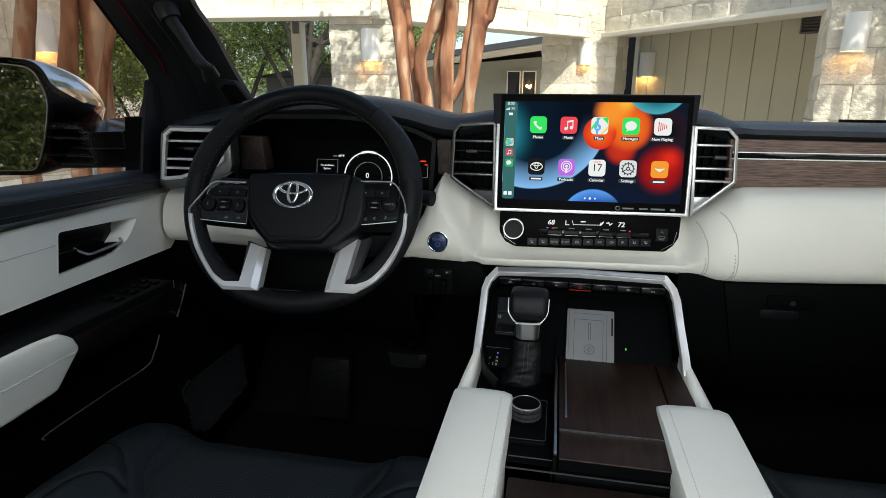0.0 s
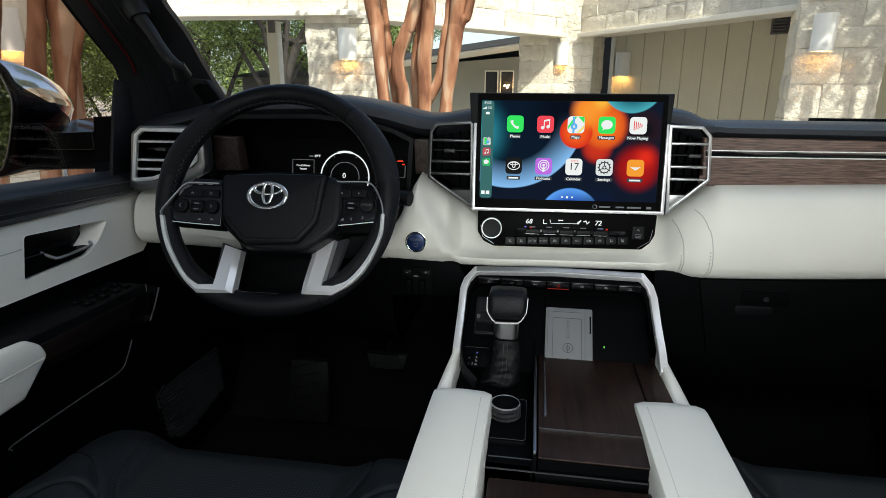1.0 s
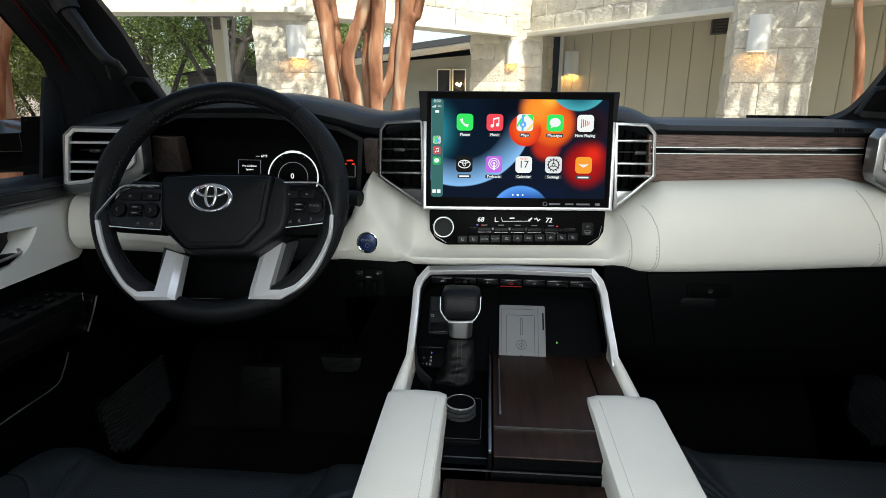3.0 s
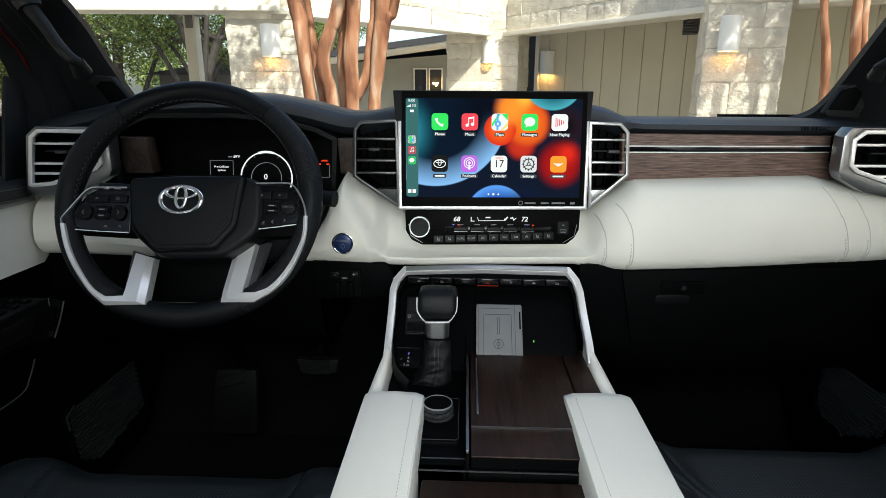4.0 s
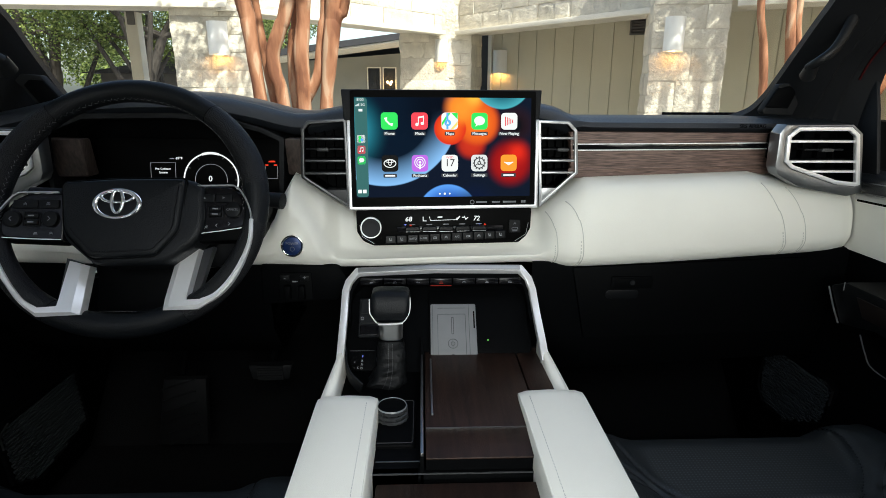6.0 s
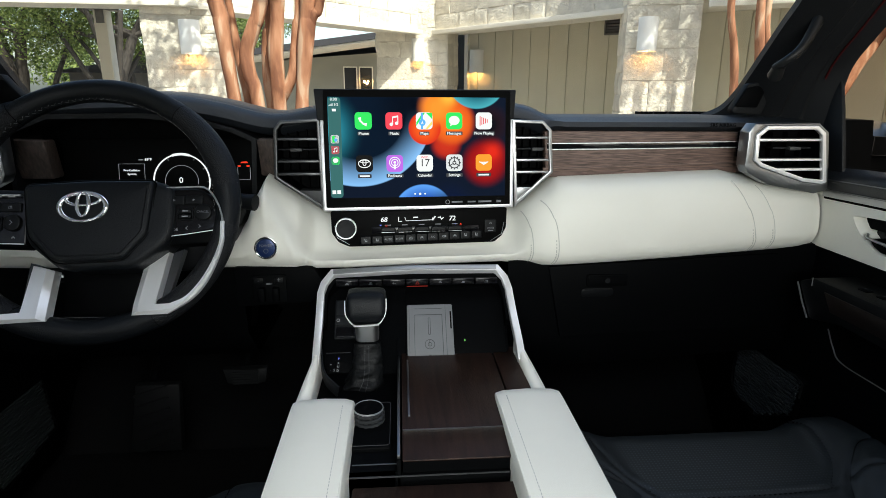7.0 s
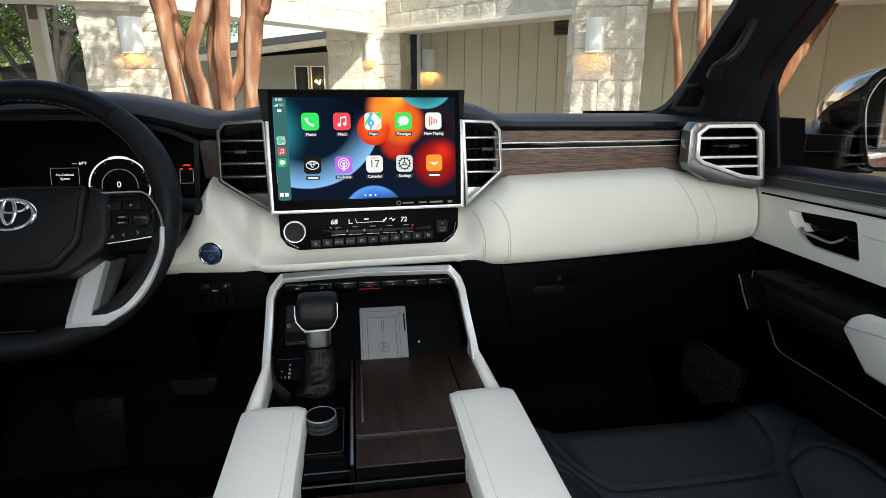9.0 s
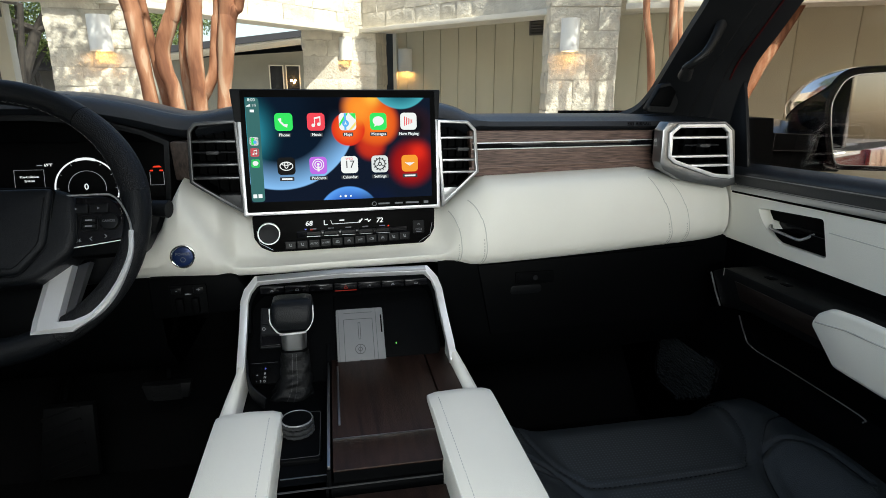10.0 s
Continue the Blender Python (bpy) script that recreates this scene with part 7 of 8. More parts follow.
LEAF = material("oak_leaf", (0.06, 0.10, 0.03), 0.6, vary=0.45, scale=1.2)
ROOF = material("dark_roof", (0.022, 0.022, 0.025), 0.8, vary=0.15, scale=4, bump=0.3, bump_scale=30)
DARK_GLASS = material("dark_glazing", (0.02, 0.022, 0.025), 0.08, vary=0.1, scale=3)
LAMP_WHITE = material("lamp_enamel", (0.75, 0.74, 0.70), 0.5, vary=0.04, scale=8)
BULB = glowing("lamp_glow", (1.0, 0.5, 0.15), 60.0)
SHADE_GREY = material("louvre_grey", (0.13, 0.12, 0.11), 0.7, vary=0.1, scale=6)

single("ground", box(-120, 120, -120, 160, -0.3, 0.0), ASPHALT, "pale driveway paving", "ground", "structure")


def rough_stone(w, h, d, seed):
    """A split-faced stone: a lumpy front and worn edges."""
    bm = bmesh.new()
    nx, nz = 7, 5
    g = 0.003
    V = []
    for j in range(nz + 1):
        for i in range(nx + 1):
            edge = i in (0, nx) or j in (0, nz)
            x, z = g + (w - 2 * g) * i / nx, g + (h - 2 * g) * j / nz
            q = noise.noise(Vector((x * 11 + seed, z * 11, seed))) * 0.012
            if edge:
                x += noise.noise(Vector((seed, z * 8, x))) * 0.005
                z += noise.noise(Vector((x * 8, seed, z))) * 0.005
            V.append(bm.verts.new((x, -d + (0.007 if edge else 0) - q, z)))
    at = lambda i, j: V[j * (nx + 1) + i]
    for j in range(nz):
        for i in range(nx):
            bm.faces.new((at(i, j), at(i + 1, j), at(i + 1, j + 1), at(i, j + 1)))
    rim = [at(i, 0) for i in range(nx)] + [at(nx, j) for j in range(nz)] + [at(nx - i, nz) for i in range(nx)] + [at(0, nz - j) for j in range(nz)]
    bk = [bm.verts.new((v.co.x, 0.02, v.co.z)) for v in rim]
    for i in range(len(rim)):
        k = (i + 1) % len(rim)
        bm.faces.new((rim[i], bk[i], bk[k], rim[k]))
    return bm


def stones(wall, w, h, depth, frame, course, seed, mat):
    """Coursed stones over a face, w wide and h high, in the frame's xz plane, proud towards -y."""
    rnd = random.Random(seed)
    shared = {}
    z = 0.0
    while z < h - 0.02:
        ch = min(rnd.choice(course), h - z)
        if h - z - ch < 0.08:
            ch = h - z
        x = 0.0
        while x < w - 0.02:
            cw = rnd.uniform(1.1, 2.9) * 0.2
            if w - x - cw < 0.14:
                cw = w - x
            bm = rough_stone(cw, ch, depth + rnd.uniform(0.002, 0.014), rnd.uniform(0, 100))
            ob = part("stone", bm, mat, wall, "", 12)
            ob.matrix_basis = frame @ Matrix.Translation((x, 0, z))
            x += cw
        z += ch


def sconce(at, turn, size=1.0):
    s = thing("wall_sconce", "white half-round wall lamp glowing warm underneath", "wall lamp", Matrix.Translation(at) @ Euler((0, 0, radians(turn))).to_matrix().to_4x4() @ Matrix.Diagonal((size, size, 0.5 + size * 0.5, 1)), "porch wall lamps")
    pts = [(0.105 * math.cos(radians(a)), 0.105 * math.sin(radians(a))) for a in range(180, 361, 12)]
    part("shade", ring(pts + [(0.105, 0.0), (-0.105, 0.0)], 0.006, -0.165, 0.165, "xy", 0.0), LAMP_WHITE, s)
    part("cover", prism(inset_poly(pts, 0.004), 0.150, 0.163), LAMP_WHITE, s)
    part("bulb", ball((0, -0.055, -0.135), 0.03), BULB, s, "glowing bulb")
    part("back_plate", box(-0.09, 0.09, -0.004, 0.004, -0.15, 0.15), LAMP_WHITE, s)
    return s


def column(name, label, cx, cy, w, d, turn, h, seed):
    """A square stone pillar whose front face looks along -y, turned about z."""
    c = thing(name, label, "stone column", pose(cx, cy, 0, 0, 0, turn), "porch columns", "structure")
    part("core", box(-w / 2 + 0.005, w / 2 - 0.005, -d / 2 + 0.005, d / 2 - 0.005, 0, h), MORTAR, c)
    for k, (ww, dd) in enumerate(((w, d), (d, w), (w, d), (d, w))):
        if k == 2:
            continue
        fr = pose(0, 0, 0, 0, 0, 90 * k) @ Matrix.Translation((-ww / 2, -dd / 2 + 0.03, 0))
        stones(c, ww, h, 0.03, fr, (0.17, 0.22, 0.27, 0.30), seed + k, LIMESTONE)
    return c


column("wall_column_right", "rough limestone porch column beside the drive", 2.62, 5.98, 0.68, 0.60, -14, 3.7, 11)
column("wall_column_left", "rough limestone porch column beside the drive", -2.13, 6.50, 0.75, 0.62, 6, 3.7, 23)
column("wall_column_middle", "limestone corner column of the porch", 0.12, 9.0, 0.80, 0.62, -3, 3.7, 37)
column("wall_column_inner", "limestone corner column of the porch", 0.62, 8.92, 0.42, 0.60, -20, 3.7, 41)
sconce((0.30, 8.66, 2.155), -3, 0.84)
sconce((2.385, 5.655, 2.13), -14, 0.86)
sconce((-2.02, 6.165, 2.10), 6, 0.92)
sconce((1.275, 9.635, 2.05), -35.2, 1.12)


def beam(name, a, b, z0, z1, thick, mat, label, over):
    """A beam from a to b with stone courses over it."""
    a, b = Vector(a), Vector(b)
    d = b - a
    ang = math.degrees(math.atan2(d.y, d.x))
    t = thing(name, label, "beam", pose(a.x, a.y, 0, 0, 0, ang), "", "structure")
    L = d.length
    part("board", box(0, L, -thick / 2, thick / 2, z0, z1, 0.003), mat, t)
    part("soffit", box(0, L, thick / 2, thick / 2 + 0.45, z0 + 0.03, z0 + 0.06), CREAM_TRIM, t)
    part("core", box(0, L, 0.007, 0.3, z1, z1 + over), MORTAR, t)
    stones(t, L, over, 0.03, Matrix.Translation((0, 0.03, z1)), (0.20, 0.26, 0.30), hash_of(name), LIMESTONE)


def hash_of(name):
    return sum(ord(ch) * (i + 3) for i, ch in enumerate(name)) % 997


beam("beam_right", (0.55, 8.62), (2.50, 5.86), 2.36, 2.415, 0.16, CREAM_TRIM, "pale porch beam under limestone courses", 1.3)
beam("beam_far_right", (2.9, 5.55), (9.0, 2.2), 2.36, 2.415, 0.16, CREAM_TRIM, "pale porch beam under limestone courses", 1.3)
beam("beam_left", (-2.0, 6.15), (0.30, 8.62), 2.36, 2.415, 0.16, CREAM_TRIM, "pale porch beam under limestone courses", 1.3)
beam("beam_far_left", (-9.5, 5.9), (-1.9, 6.17), 2.38, 2.435, 0.16, CREAM_TRIM, "pale porch beam under limestone courses", 1.2)


def siding(name, a, b, h, step, label, first=None):
    a, b = Vector(a), Vector(b)
    d = b - a
    t = thing(name, label, "wall", pose(a.x, a.y, 0, 0, 0, math.degrees(math.atan2(d.y, d.x))), "", "structure")
    part("backing", box(0, d.length, 0.012, 0.12, 0, h), CREAM, t)
    x = 0
    while x < d.length:
        w = min(first if first and x == 0 else step, d.length - x)
        part("board", box(x + 0.004, x + w - 0.004, -0.01, 0.014, 0, h, 0.004), CREAM, t)
        x += w
    return t


siding("wall_porch_back", (0.95, 9.9), (5.2, 6.9), 3.0, 0.298, "cream vertical board wall under the porch", 0.13)
siding("wall_garage", (5.2, 6.9), (10.5, 1.0), 3.0, 0.62, "cream vertical board wall beside the drive")
single("porch_ceiling", loft([[(0.5, 8.8, 2.55), (2.9, 5.7, 2.55), (9.2, 2.2, 2.55)], [(1.0, 10.2, 2.6), (5.3, 7.2, 2.6), (11.0, 1.2, 2.6)]]), CREAM_TRIM, "pale porch ceiling", "ceiling", "structure")

# door and louvre under the porch
door = thing("door_1", "dark glazed porch door in a pale frame", "door", pose(0.641, 10.067, 0, 0, 0, -35.2), "", "structure")
part("frame", ring([(0, 0), (0, 2.52), (0.62, 2.52), (0.62, 0)], 0.06, -0.03, 0.06, "xz"), CREAM_TRIM, door)
part("pane", box(0.05, 0.57, -0.01, 0.01, 0.02, 2.46), DARK_GLASS, door, "dark glass")
lou = thing("vent_louvre", "dark grey louvred vent high on the wall", "louvre", pose(2.935, 8.465, 2.366, 0, 0, -35.2), "", "")
part("frame", ring([(0, 0), (0, 0.29), (0.32, 0.29), (0.32, 0)], 0.02, -0.03, 0.02, "xz"), SHADE_GREY, lou)
part("back", box(0.01, 0.31, 0.015, 0.03, 0.01, 0.28), SHADE_GREY, lou)
for k in range(7):
    part("slat", moved(box(0.02, 0.30, -0.02, 0.02, -0.004, 0.004), pose(0, 0, 0.03 + 0.038 * k, 35, 0, 0)), SHADE_GREY, lou)


# ---- trees ----
def trunk_mesh(path, r0, r1, seed, seg=12):
    rnd = random.Random(seed)
    pts = spline(path, 8)
    n = len(pts)
    bm = tube(pts, [r0 + (r1 - r0) * i / (n - 1) for i in range(n)], seg)
    for v in bm.verts:
        k = noise.noise(v.co * 2.3 + Vector((seed, 0, 0))) * 0.20 + noise.noise(v.co * 6 + Vector((0, seed, 0))) * 0.12
        c = min(pts, key=lambda p: (p - v.co).length_squared)
        v.co += (v.co - c) * k
    return bm


def leaves(name, centres, count, size, spread, mat, parent, seed, label=""):
    """A crown of many small leaf sprays round the given centres (x, y, z, radius)."""
    rng = np.random.default_rng(seed)
    C = np.array(centres)
    pick = rng.integers(0, len(C), count)
    d = rng.normal(size=(count, 3))
    d /= np.linalg.norm(d, axis=1)[:, None]
    rad = C[pick, 3] * rng.uniform(0.35, 1.0, count) ** 0.5
    P = C[pick, :3] + d * rad[:, None] * np.array(spread)
    a = rng.normal(size=(count, 3))
    a /= np.linalg.norm(a, axis=1)[:, None]
    b = np.cross(a, rng.normal(size=(count, 3)))
    b /= np.linalg.norm(b, axis=1)[:, None]
    s = size * rng.uniform(0.6, 1.5, count)[:, None]
    V = np.stack([P - a * s, P + b * s * 0.45, P + a * s, P - b * s * 0.45], 1).reshape(-1, 3)
    F = np.arange(count * 4).reshape(-1, 4)
    me = bpy.data.meshes.new(name)
    me.from_pydata(V.tolist(), [], F.tolist())
    me.materials.append(mat)
    ob = new(name, me)
    ob.parent = parent
    return tagged(ob, label)


LEAF.node_tree.nodes["Principled BSDF"].inputs["Specular IOR Level"].default_value = 0.2
isl = LEAF.node_tree.nodes.new("ShaderNodeNewGeometry")
rmp = LEAF.node_tree.nodes.new("ShaderNodeValToRGB")
rmp.color_ramp.elements[0].color, rmp.color_ramp.elements[1].color = (0.036, 0.064, 0.016, 1), (0.180, 0.220, 0.062, 1)
LEAF.node_tree.links.new(isl.outputs["Random Per Island"], rmp.inputs[0])
LEAF.node_tree.links.new(rmp.outputs[0], LEAF.node_tree.nodes["Principled BSDF"].inputs["Base Color"])


def myrtle(name, stems, seed, crown):
    t = thing(name, "many-stemmed tree with smooth cinnamon-brown bark", "tree", None, "smooth-barked trees")
    for k, (pts, r0, r1) in enumerate(stems):
        part("trunk", trunk_mesh(pts, r0, r1, seed + k), BARK, t, "", 60)
    if crown:
        leaves("crown", crown, 2600, 0.05, (1, 1, 0.5), LEAF, t, seed)
    return t


myrtle("crape_tree", [
    ([(-0.98, 4.36, 0.0), (-1.08, 4.33, 0.9), (-1.150, 4.30, 1.58), (-1.168, 4.30, 1.78), (-1.190, 4.30, 2.03), (-1.225, 4.30, 2.24), (-1.5, 4.2, 3.4)], 0.046, 0.055),
    ([(-0.90, 4.48, 0.0), (-1.00, 4.46, 0.9), (-1.085, 4.44, 1.57), (-1.110, 4.44, 1.72), (-1.135, 4.44, 1.90), (-1.17, 4.44, 2.2), (-1.3, 4.4, 3.3)], 0.034, 0.030),
    ([(-0.86, 4.30, 0.0), (-0.93, 4.30, 0.9), (-0.987, 4.30, 1.545), (-1.030, 4.30, 1.72), (-1.036, 4.30, 1.87), (-0.975, 4.30, 2.034), (-0.905, 4.30, 2.22), (-0.6, 4.3, 3.4)], 0.046, 0.052),
    ([(-0.84, 4.46, 0.0), (-0.88, 4.44, 0.9), (-0.918, 4.42, 1.545), (-0.925, 4.42, 1.76), (-0.910, 4.42, 1.98), (-0.880, 4.42, 2.2), (-0.9, 4.4, 3.4)], 0.040, 0.036),
    ([(-0.80, 4.30, 0.0), (-0.82, 4.30, 0.9), (-0.836, 4.30, 1.53), (-0.834, 4.30, 1.72), (-0.838, 4.30, 1.89), (-0.806, 4.30, 2.2), (-0.75, 4.2, 3.4)], 0.050, 0.048),
    ([(-0.86, 4.36, 1.35), (-0.840, 4.34, 1.522), (-0.788, 4.32, 1.607), (-0.733, 4.32, 1.722), (-0.711, 4.32, 1.872), (-0.692, 4.32, 2.04), (-0.662, 4.32, 2.22), (-0.6, 4.3, 3.2)], 0.046, 0.026),
    ([(-0.72, 4.28, 0.0), (-0.70, 4.28, 0.9), (-0.673, 4.28, 1.515), (-0.650, 4.28, 1.72), (-0.630, 4.28, 1.89), (-0.608, 4.28, 2.04), (-0.590, 4.28, 2.22), (-0.5, 4.2, 3.3)], 0.046, 0.054),
    ([(-0.615, 4.28, 1.96), (-0.585, 4.27, 2.05), (-0.552, 4.26, 2.12), (-0.505, 4.25, 2.22), (-0.3, 4.1, 3.2)], 0.040, 0.030),
], 5, [(-0.9, 4.2, 3.9, 1.1), (-0.2, 4.0, 3.8, 0.9), (-1.6, 4.3, 3.8, 0.9)])
myrtle("crape_tree", [
    ([(2.96, 5.0, 0.0), (2.94, 5.0, 1.4), (2.885, 5.0, 1.95), (2.80, 5.0, 2.4), (2.8, 5.0, 3.6)], 0.040, 0.029),
    ([(3.22, 5.0, 0.0), (3.18, 5.0, 1.4), (3.12, 5.0, 1.9), (3.06, 5.0, 2.4), (3.0, 5.0, 3.6)], 0.043, 0.036),
    ([(3.24, 5.05, 0.0), (3.25, 5.05, 1.5), (3.20, 5.05, 2.0), (3.16, 5.05, 2.4), (3.2, 5.0, 3.6)], 0.036, 0.029),
], 15, [(2.9, 5.0, 4.0, 0.9), (3.4, 4.8, 4.2, 0.9)])
myrtle("crape_tree", [
    ([(3.62, 5.1, 0.0), (3.72, 5.05, 1.0), (3.93, 5.0, 1.67), (4.18, 5.0, 2.1), (4.42, 5.0, 2.5), (4.9, 4.9, 3.5)], 0.065, 0.043),
], 25, None)
myrtle("crape_tree", [
    ([(-3.02, 2.8, 0.0), (-3.03, 2.8, 1.0), (-2.965, 2.8, 1.6), (-2.92, 2.8, 1.825), (-2.85, 2.8, 2.08), (-2.80, 2.8, 2.4), (-2.8, 2.8, 3.4)], 0.058, 0.052),
    ([(-2.64, 2.78, 0.0), (-2.66, 2.78, 1.0), (-2.645, 2.78, 1.6), (-2.625, 2.78, 1.795), (-2.575, 2.78, 2.02), (-2.54, 2.78, 2.4), (-2.5, 2.8, 3.4)], 0.050, 0.043),
    ([(-2.55, 2.88, 0.0), (-2.56, 2.88, 1.0), (-2.545, 2.88, 1.65), (-2.52, 2.88, 2.0), (-2.50, 2.88, 2.4), (-2.4, 2.8, 3.4)], 0.070, 0.060),
    ([(-2.50, 2.78, 1.35), (-2.432, 2.78, 1.65), (-2.375, 2.78, 1.82), (-2.330, 2.78, 1.955), (-2.27, 2.78, 2.2), (-2.2, 2.7, 2.9)], 0.026, 0.018),
], 35, None)
column("wall_column_window", "limestone porch column beside the drive", -4.62, 4.02, 1.3, 0.6, 40, 2.36, 51)
sconce((-4.06, 4.09, 2.06), 40, 0.9)


def oak(cx, cy, h, r, seed, count):
    rnd = random.Random(seed)
    t = thing("live_oak", "spreading evergreen oak with dense dark green crown", "tree", Matrix.Translation((cx, cy, 0)), "oaks behind the house")
    path = [(0, 0, 0), (rnd.uniform(-0.2, 0.2), 0, h * 0.25), (rnd.uniform(-0.5, 0.5), rnd.uniform(-0.3, 0.3), h * 0.5)]
    part("trunk", trunk_mesh(path, 0.19, 0.13, seed, 10), DARK_BARK, t)
    for k in range(3):
        a, lean = rnd.uniform(0, 6.28), rnd.uniform(0.25, 0.5) * r
        foot = (0.35 * math.cos(a), 0.35 * math.sin(a), 0)
        part("stem", trunk_mesh([foot, (foot[0] + lean * 0.3 * math.cos(a), foot[1] + lean * 0.3 * math.sin(a), h * 0.22), (foot[0] + lean * math.cos(a + 0.4), foot[1] + lean * math.sin(a + 0.4), h * 0.58)], 0.10, 0.06, seed + 40 + k, 8), DARK_BARK, t)
    cs = []
    for k in range(9):
        a = rnd.uniform(0, 6.28)
        d = rnd.uniform(0.35, 1.0) * r
        z = h * rnd.uniform(0.48, 0.98)
        tip = (d * math.cos(a), d * math.sin(a), z)
        part("limb", trunk_mesh([path[1] if k % 2 else path[2], (tip[0] * 0.5, tip[1] * 0.5, (z + h * 0.4) / 2), tip], 0.08, 0.025, seed + k, 7), DARK_BARK, t)
        cs.append((*tip, r * rnd.uniform(0.35, 0.55)))
        cs.append((tip[0] * 0.6, tip[1] * 0.6, z * 1.05, r * rnd.uniform(0.25, 0.45)))
    leaves("crown", cs, int(count * 5.0), 0.042, (1, 1, 0.7), LEAF, t, seed)


def shade_tree():
    """Unseen big oak added beside the drive; its crown over the truck blocks sun."""
    t = thing("live_oak", "tall unseen oak added to shade the parked truck", "tree", None, "oaks behind the house")
    t.matrix_world = Matrix.Translation((1.2, -0.8, 0))
    part("trunk", trunk_mesh([(4.6, -3.2, 0), (4.4, -3.0, 1.6), (3.9, -2.8, 3.2), (3.0, -2.4, 4.6)], 0.30, 0.18, 71, 10), DARK_BARK, t)
    cs = []
    for k, tip in enumerate(((1.2, -1.6, 6.3), (-0.4, -1.0, 6.4), (0.6, -2.6, 6.8), (2.2, -1.2, 6.0), (2.4, -3.4, 6.4), (-0.6, -2.4, 6.4), (0.4, -0.4, 6.3), (3.6, -2.0, 5.8), (-2.7, 1.2, 5.6), (-3.6, 1.9, 5.3))):
        part("limb", trunk_mesh([(3.4, -2.6, 3.9), ((tip[0] + 3.4) / 2, (tip[1] - 2.6) / 2, tip[2] - 1.0), tip], 0.10, 0.03, 80 + k, 7), DARK_BARK, t)
        cs.append((*tip, 1.35))
    leaves("crown", cs, 26000, 0.10, (1, 1, 0.6), LEAF, t, 77)


shade_tree()
oak(-7.5, 17, 6.0, 3.4, 1, 9000)
oak(-11.5, 19, 6.5, 3.6, 2, 9000)
oak(-5.4, 22, 6.5, 2.9, 3, 8000)
oak(-15.5, 16, 6.5, 3.6, 4, 8000)
oak(-7.2, 27, 7.5, 3.2, 6, 6000)
oak(-20, 9, 7, 4, 7, 7000)
oak(-4.5, -7, 4.5, 3.0, 8, 9000)
oak(-8.5, -12, 6, 4, 18, 6000)
oak(6, -14, 9, 4.5, 9, 5000)
oak(14, -8, 8, 4, 10, 5000)
# two unseen oaks added to cut the sky light on the doors
oak(-6.5, -1.0, 6.0, 3.0, 13, 9000)
oak(8.0, -1.5, 6.5, 3.2, 14, 9000)
oak(-19, -2, 8, 4, 12, 5000)


def shrub(cx, cy, h, r, seed, count):
    t = thing("garden_shrub", "dense dark green garden shrub reaching to the ground", "shrub", Matrix.Translation((cx, cy, 0)), "shrubs round the drive")
    rnd = random.Random(seed)
    for k in range(4):
        a = rnd.uniform(0, 6.28)
        part("stem", trunk_mesh([(0, 0, 0), (0.2 * r * math.cos(a), 0.2 * r * math.sin(a), h * 0.35), (0.5 * r * math.cos(a), 0.5 * r * math.sin(a), h * 0.8)], 0.05, 0.02, seed + k, 6), DARK_BARK, t)
    cs = [(rnd.uniform(-0.7, 0.7) * r, rnd.uniform(-0.7, 0.7) * r, h * rnd.uniform(0.15, 0.9), r * rnd.uniform(0.3, 0.5)) for k in range(16)]
    leaves("foliage", cs, int(count * 1.9), 0.038, (1, 1, 0.8), LEAF, t, seed)


shrub(-3.4, -6.5, 2.3, 1.6, 61, 7000)
shrub(-1.6, -8.0, 2.2, 1.5, 62, 7000)
shrub(-5.6, -8.5, 3.2, 2.0, 63, 14000)

shrub(-13.5, 9.0, 4.6, 2.8, 64, 16000)
shrub(-17.0, 14.0, 5.2, 3.2, 66, 15000)
shrub(-22.0, 20.0, 6.0, 4.2, 67, 15000)
shrub(-11.6, 12.4, 4.4, 2.2, 68, 16000)
shrub(-16.6, 20.6, 5.0, 3.2, 69, 14000)
shrub(-8.0, 6.8, 1.5, 1.5, 70, 9000)



def far_woods():
    """A ragged belt of trees on the horizon behind the garden."""
    rnd = random.Random(90)
    t = thing("far_woods", "distant belt of dark green trees along the horizon", "woods", None, "", "stuff")
    cs = []
    for k in range(37):
        x = -62 + 1.45 * k + rnd.uniform(-0.6, 0.6)
        y = 44 - 0.18 * abs(x + 20) + rnd.uniform(-2, 2)
        for q in range(4):
            cs.append((x + rnd.uniform(-1.2, 1.2), y + rnd.uniform(-1, 1), rnd.uniform(0.6, 6.5), rnd.uniform(0.8, 1.5)))
    leaves("foliage", cs, 43000, 0.13, (1, 1, 0.9), LEAF, t, 91)


far_woods()

# porch post with dark bracket
post = thing("porch_post", "white square porch post with a dark metal bracket", "post", Matrix.Translation((-4.13, 9.0, 0)))
part("shaft", box(-0.085, 0.085, -0.09, 0.09, 0, 2.70, 0.01), CREAM_TRIM, post)
part("bracket", join(box(-0.16, 0.17, -0.14, 0.14, 2.665, 2.78, 0.01), box(-0.045, 0.060, -0.115, 0.10, 2.49, 2.67, 0.005)), SHADE_GREY, post, "dark metal bracket")
single("porch_roof_left", box(-10, -2.2, 6.1, 9.6, 2.78, 2.86), CREAM_TRIM, "pale porch ceiling on the left wing", "ceiling", "structure")

# neighbouring house with a dark roof
TAUPE = material("taupe_paint", (0.24, 0.23, 0.185), 0.7, vary=0.08, scale=2)
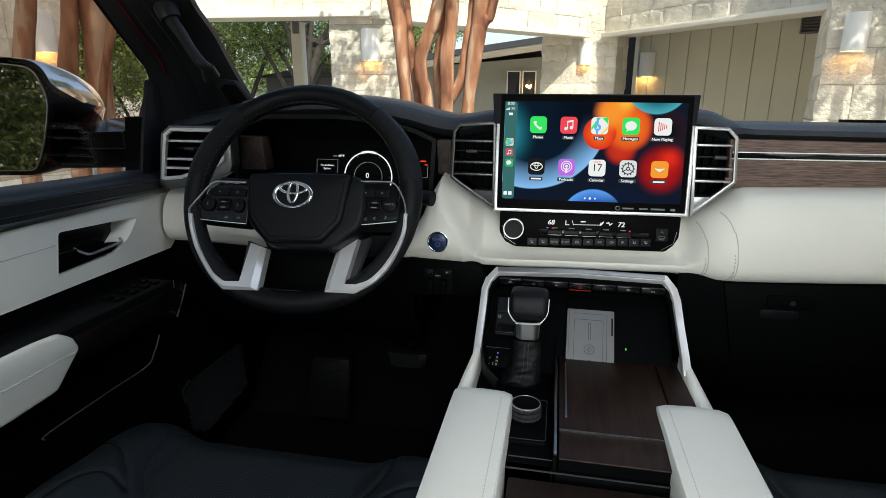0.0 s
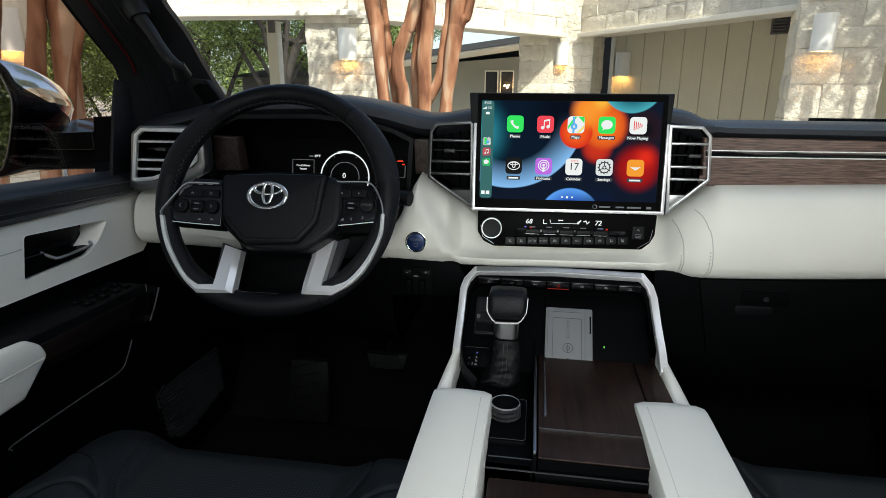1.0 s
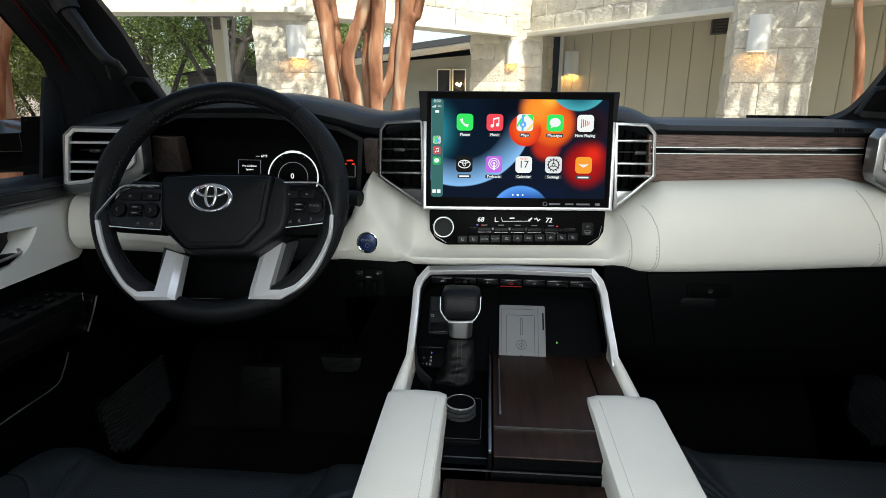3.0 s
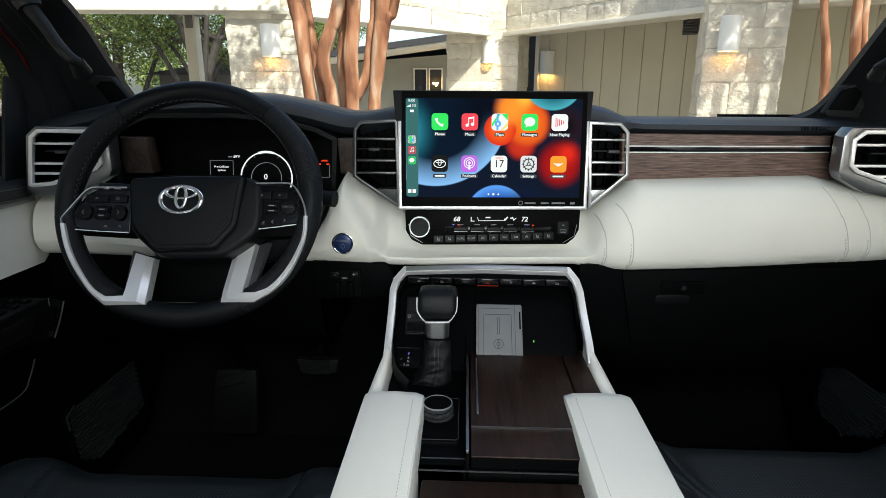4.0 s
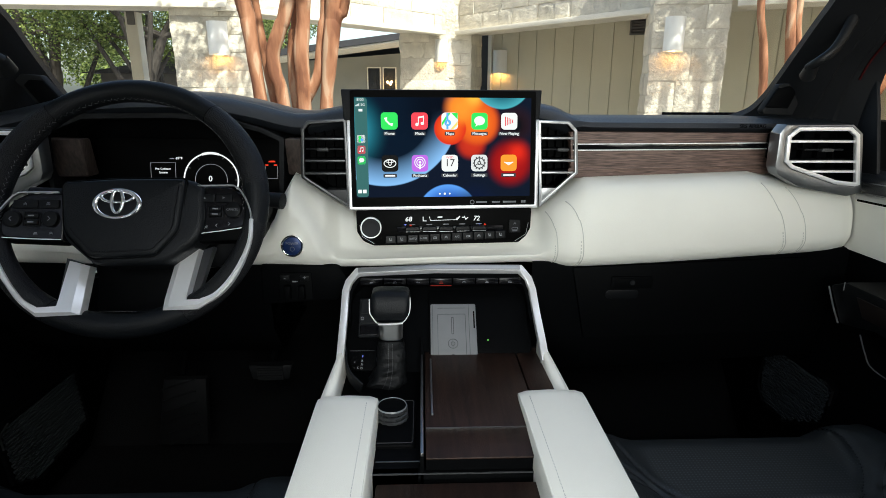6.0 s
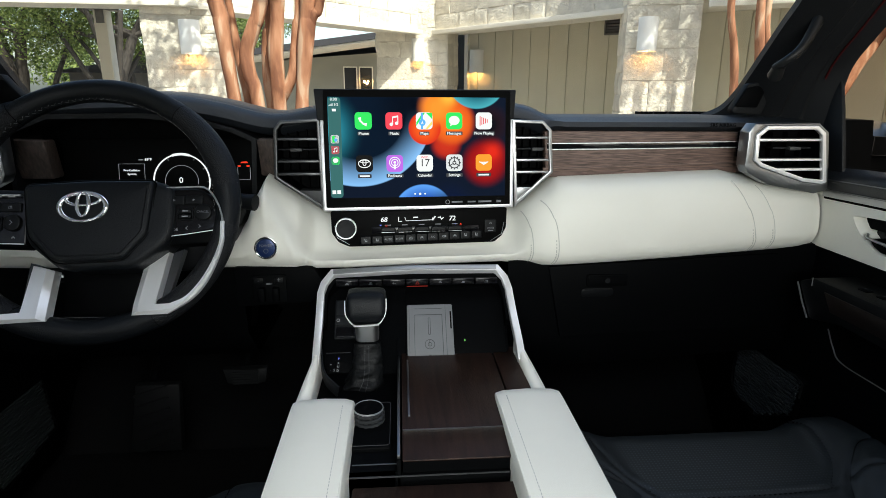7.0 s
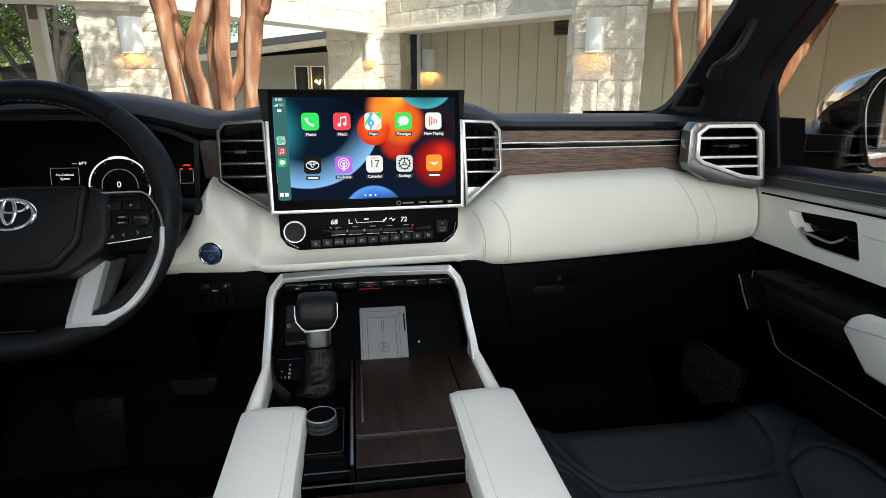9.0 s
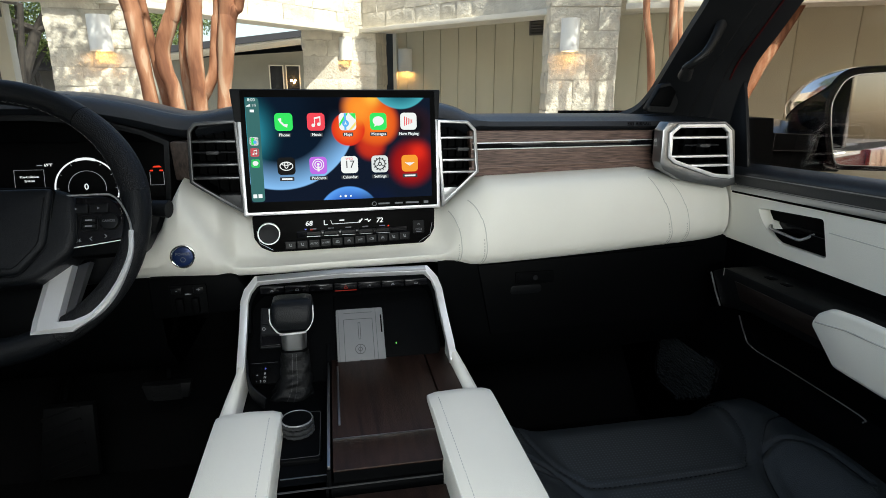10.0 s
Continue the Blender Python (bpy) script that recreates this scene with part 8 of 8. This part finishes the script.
house = thing("far_house", "low pale house with dark roof and dark windows", "house", Matrix.Translation((-1.2, 14.5, 0)))
part("wall", prism([(-3.0, 0), (-3.0, 2.15), (4.5, 2.75), (4.5, 0)], 0, 4, 0, "xz"), TAUPE, house)
part("eave", prism([(-2.2, 2.20), (-2.2, 2.23), (3.4, 2.98), (3.4, 2.95)], -1.65, 0.0, 0, "xz"), CREAM_TRIM, house, "pale boarded eave")
part("roof", prism([(-2.2, 2.235), (-2.2, 2.36), (3.4, 3.11), (3.4, 2.985)], -1.7, 4.4, 0, "xz"), ROOF, house)
for x in (-0.096, 0.277):
    w = part("window", ring([(x, 1.25), (x, 2.13), (x + 0.33, 2.13), (x + 0.33, 1.25)], 0.025, -0.04, 0.0, "xz"), CREAM_TRIM, house)
    part("pane", box(x + 0.02, x + 0.31, -0.02, -0.008, 1.27, 2.11), DARK_GLASS, w)
part("lamp", join(ball((0.40, -0.1, 1.78), 0.030), ball((0.46, -0.1, 1.74), 0.026), ball((0.49, -0.1, 1.79), 0.022)), BULB, house, "small warm lamp")
shed = thing("far_shed", "dark low outbuilding with bright windows", "shed", Matrix.Translation((-7.5, 21, 0)))
part("wall", box(-3.5, 3.2, 0, 3, 0, 2.1), SHADE_GREY, shed)
part("roof", prism([(-4, 2.1), (-0.2, 2.7), (3.8, 2.1)], -0.4, 3.4, 0, "xz"), ROOF, shed)
for x in (1.4, 2.0):
    part("window", box(x, x + 0.4, -0.03, 0.0, 1.3, 1.8), LAMP_WHITE, shed)


# ---- rest of the truck ----
body = thing("truck_body", "dark red pickup body with black windows", "truck body")
for s in (-1, 1):
    part("rear_side", prism([(-3.4, 0.62), (-3.4, 1.42), (-1.7, 1.46), (-0.46, 1.47), (-0.46, 0.62)], 0.885 * s, 0.915 * s, 0.008, "yz"), RED_PAINT, body, "dark red side panel")
    part("rear_window", prism([(-1.62, 1.49), (-1.50, 1.95), (-0.16, 1.98), (-0.16, 1.49)], 0.845 * s, 0.85 * s, 0, "yz"), PRIVACY_GLASS, body, "dark tinted rear window").visible_shadow = False
    part("centre_post", prism([(-0.17, 1.48), (-0.17, 2.0), (-0.07, 2.0), (-0.09, 1.48)], 0.80 * s, 0.87 * s, 0.004, "yz"), GLOSS_BLACK, body, "gloss black centre post")
    part("roof_rail", bar([(0.79 * s, 0.55, 2.03), (0.80 * s, -0.45, 2.05), (0.79 * s, -1.64, 2.02)], 0.06, 0.06), RED_PAINT, body)
    part("sill_trim", bar([(0.89 * s, 1.0, 1.444 if s < 0 else 1.458), (0.89 * s, -1.65, 1.456 if s < 0 else 1.466)], 0.012, 0.012), CHROME, body, "chrome window strip")
part("hood", prism([(1.67, 1.2), (1.67, 1.508), (2.2, 1.45), (2.95, 1.38), (3.12, 1.30), (3.16, 0.75), (2.9, 0.6)], -0.85, 0.85, 0.02, "yz"), RED_PAINT, body, "dark red hood")
part("tailgate", box(-0.88, 0.88, -3.40, -3.34, 0.66, 1.42, 0.01), RED_PAINT, body)
part("bed_floor", box(-0.88, 0.88, -3.34, -1.66, 0.82, 0.88), HARD_BLACK, body, "black load bed")
TYRE = material("tyre_rubber", (0.02, 0.02, 0.021), 0.85, vary=0.15, scale=20, bump=0.4, bump_scale=120)
for s in (-1, 1):
    part("fender", prism([(1.02, 0.75), (1.02, 1.44), (2.1, 1.40), (2.9, 1.33), (3.1, 1.2), (3.1, 0.75), (2.75, 0.75), (2.6, 0.92), (2.2, 1.0), (1.8, 0.92), (1.65, 0.75)], 0.86 * s, 0.93 * s, 0.02, "yz"), RED_PAINT, body)
    for y in (2.2, -2.35):
        tyre = part("wheel", disc(y, 0.40, 0.40, 0.66 * s, 0.90 * s, 40, 0.03, "yz"), TYRE, body, "black all-terrain tyre")
        part("rim", disc(y, 0.40, 0.25, 0.70 * s, 0.905 * s, 32, 0.01, "yz"), SATIN_DARK, tyre, "grey alloy rim")
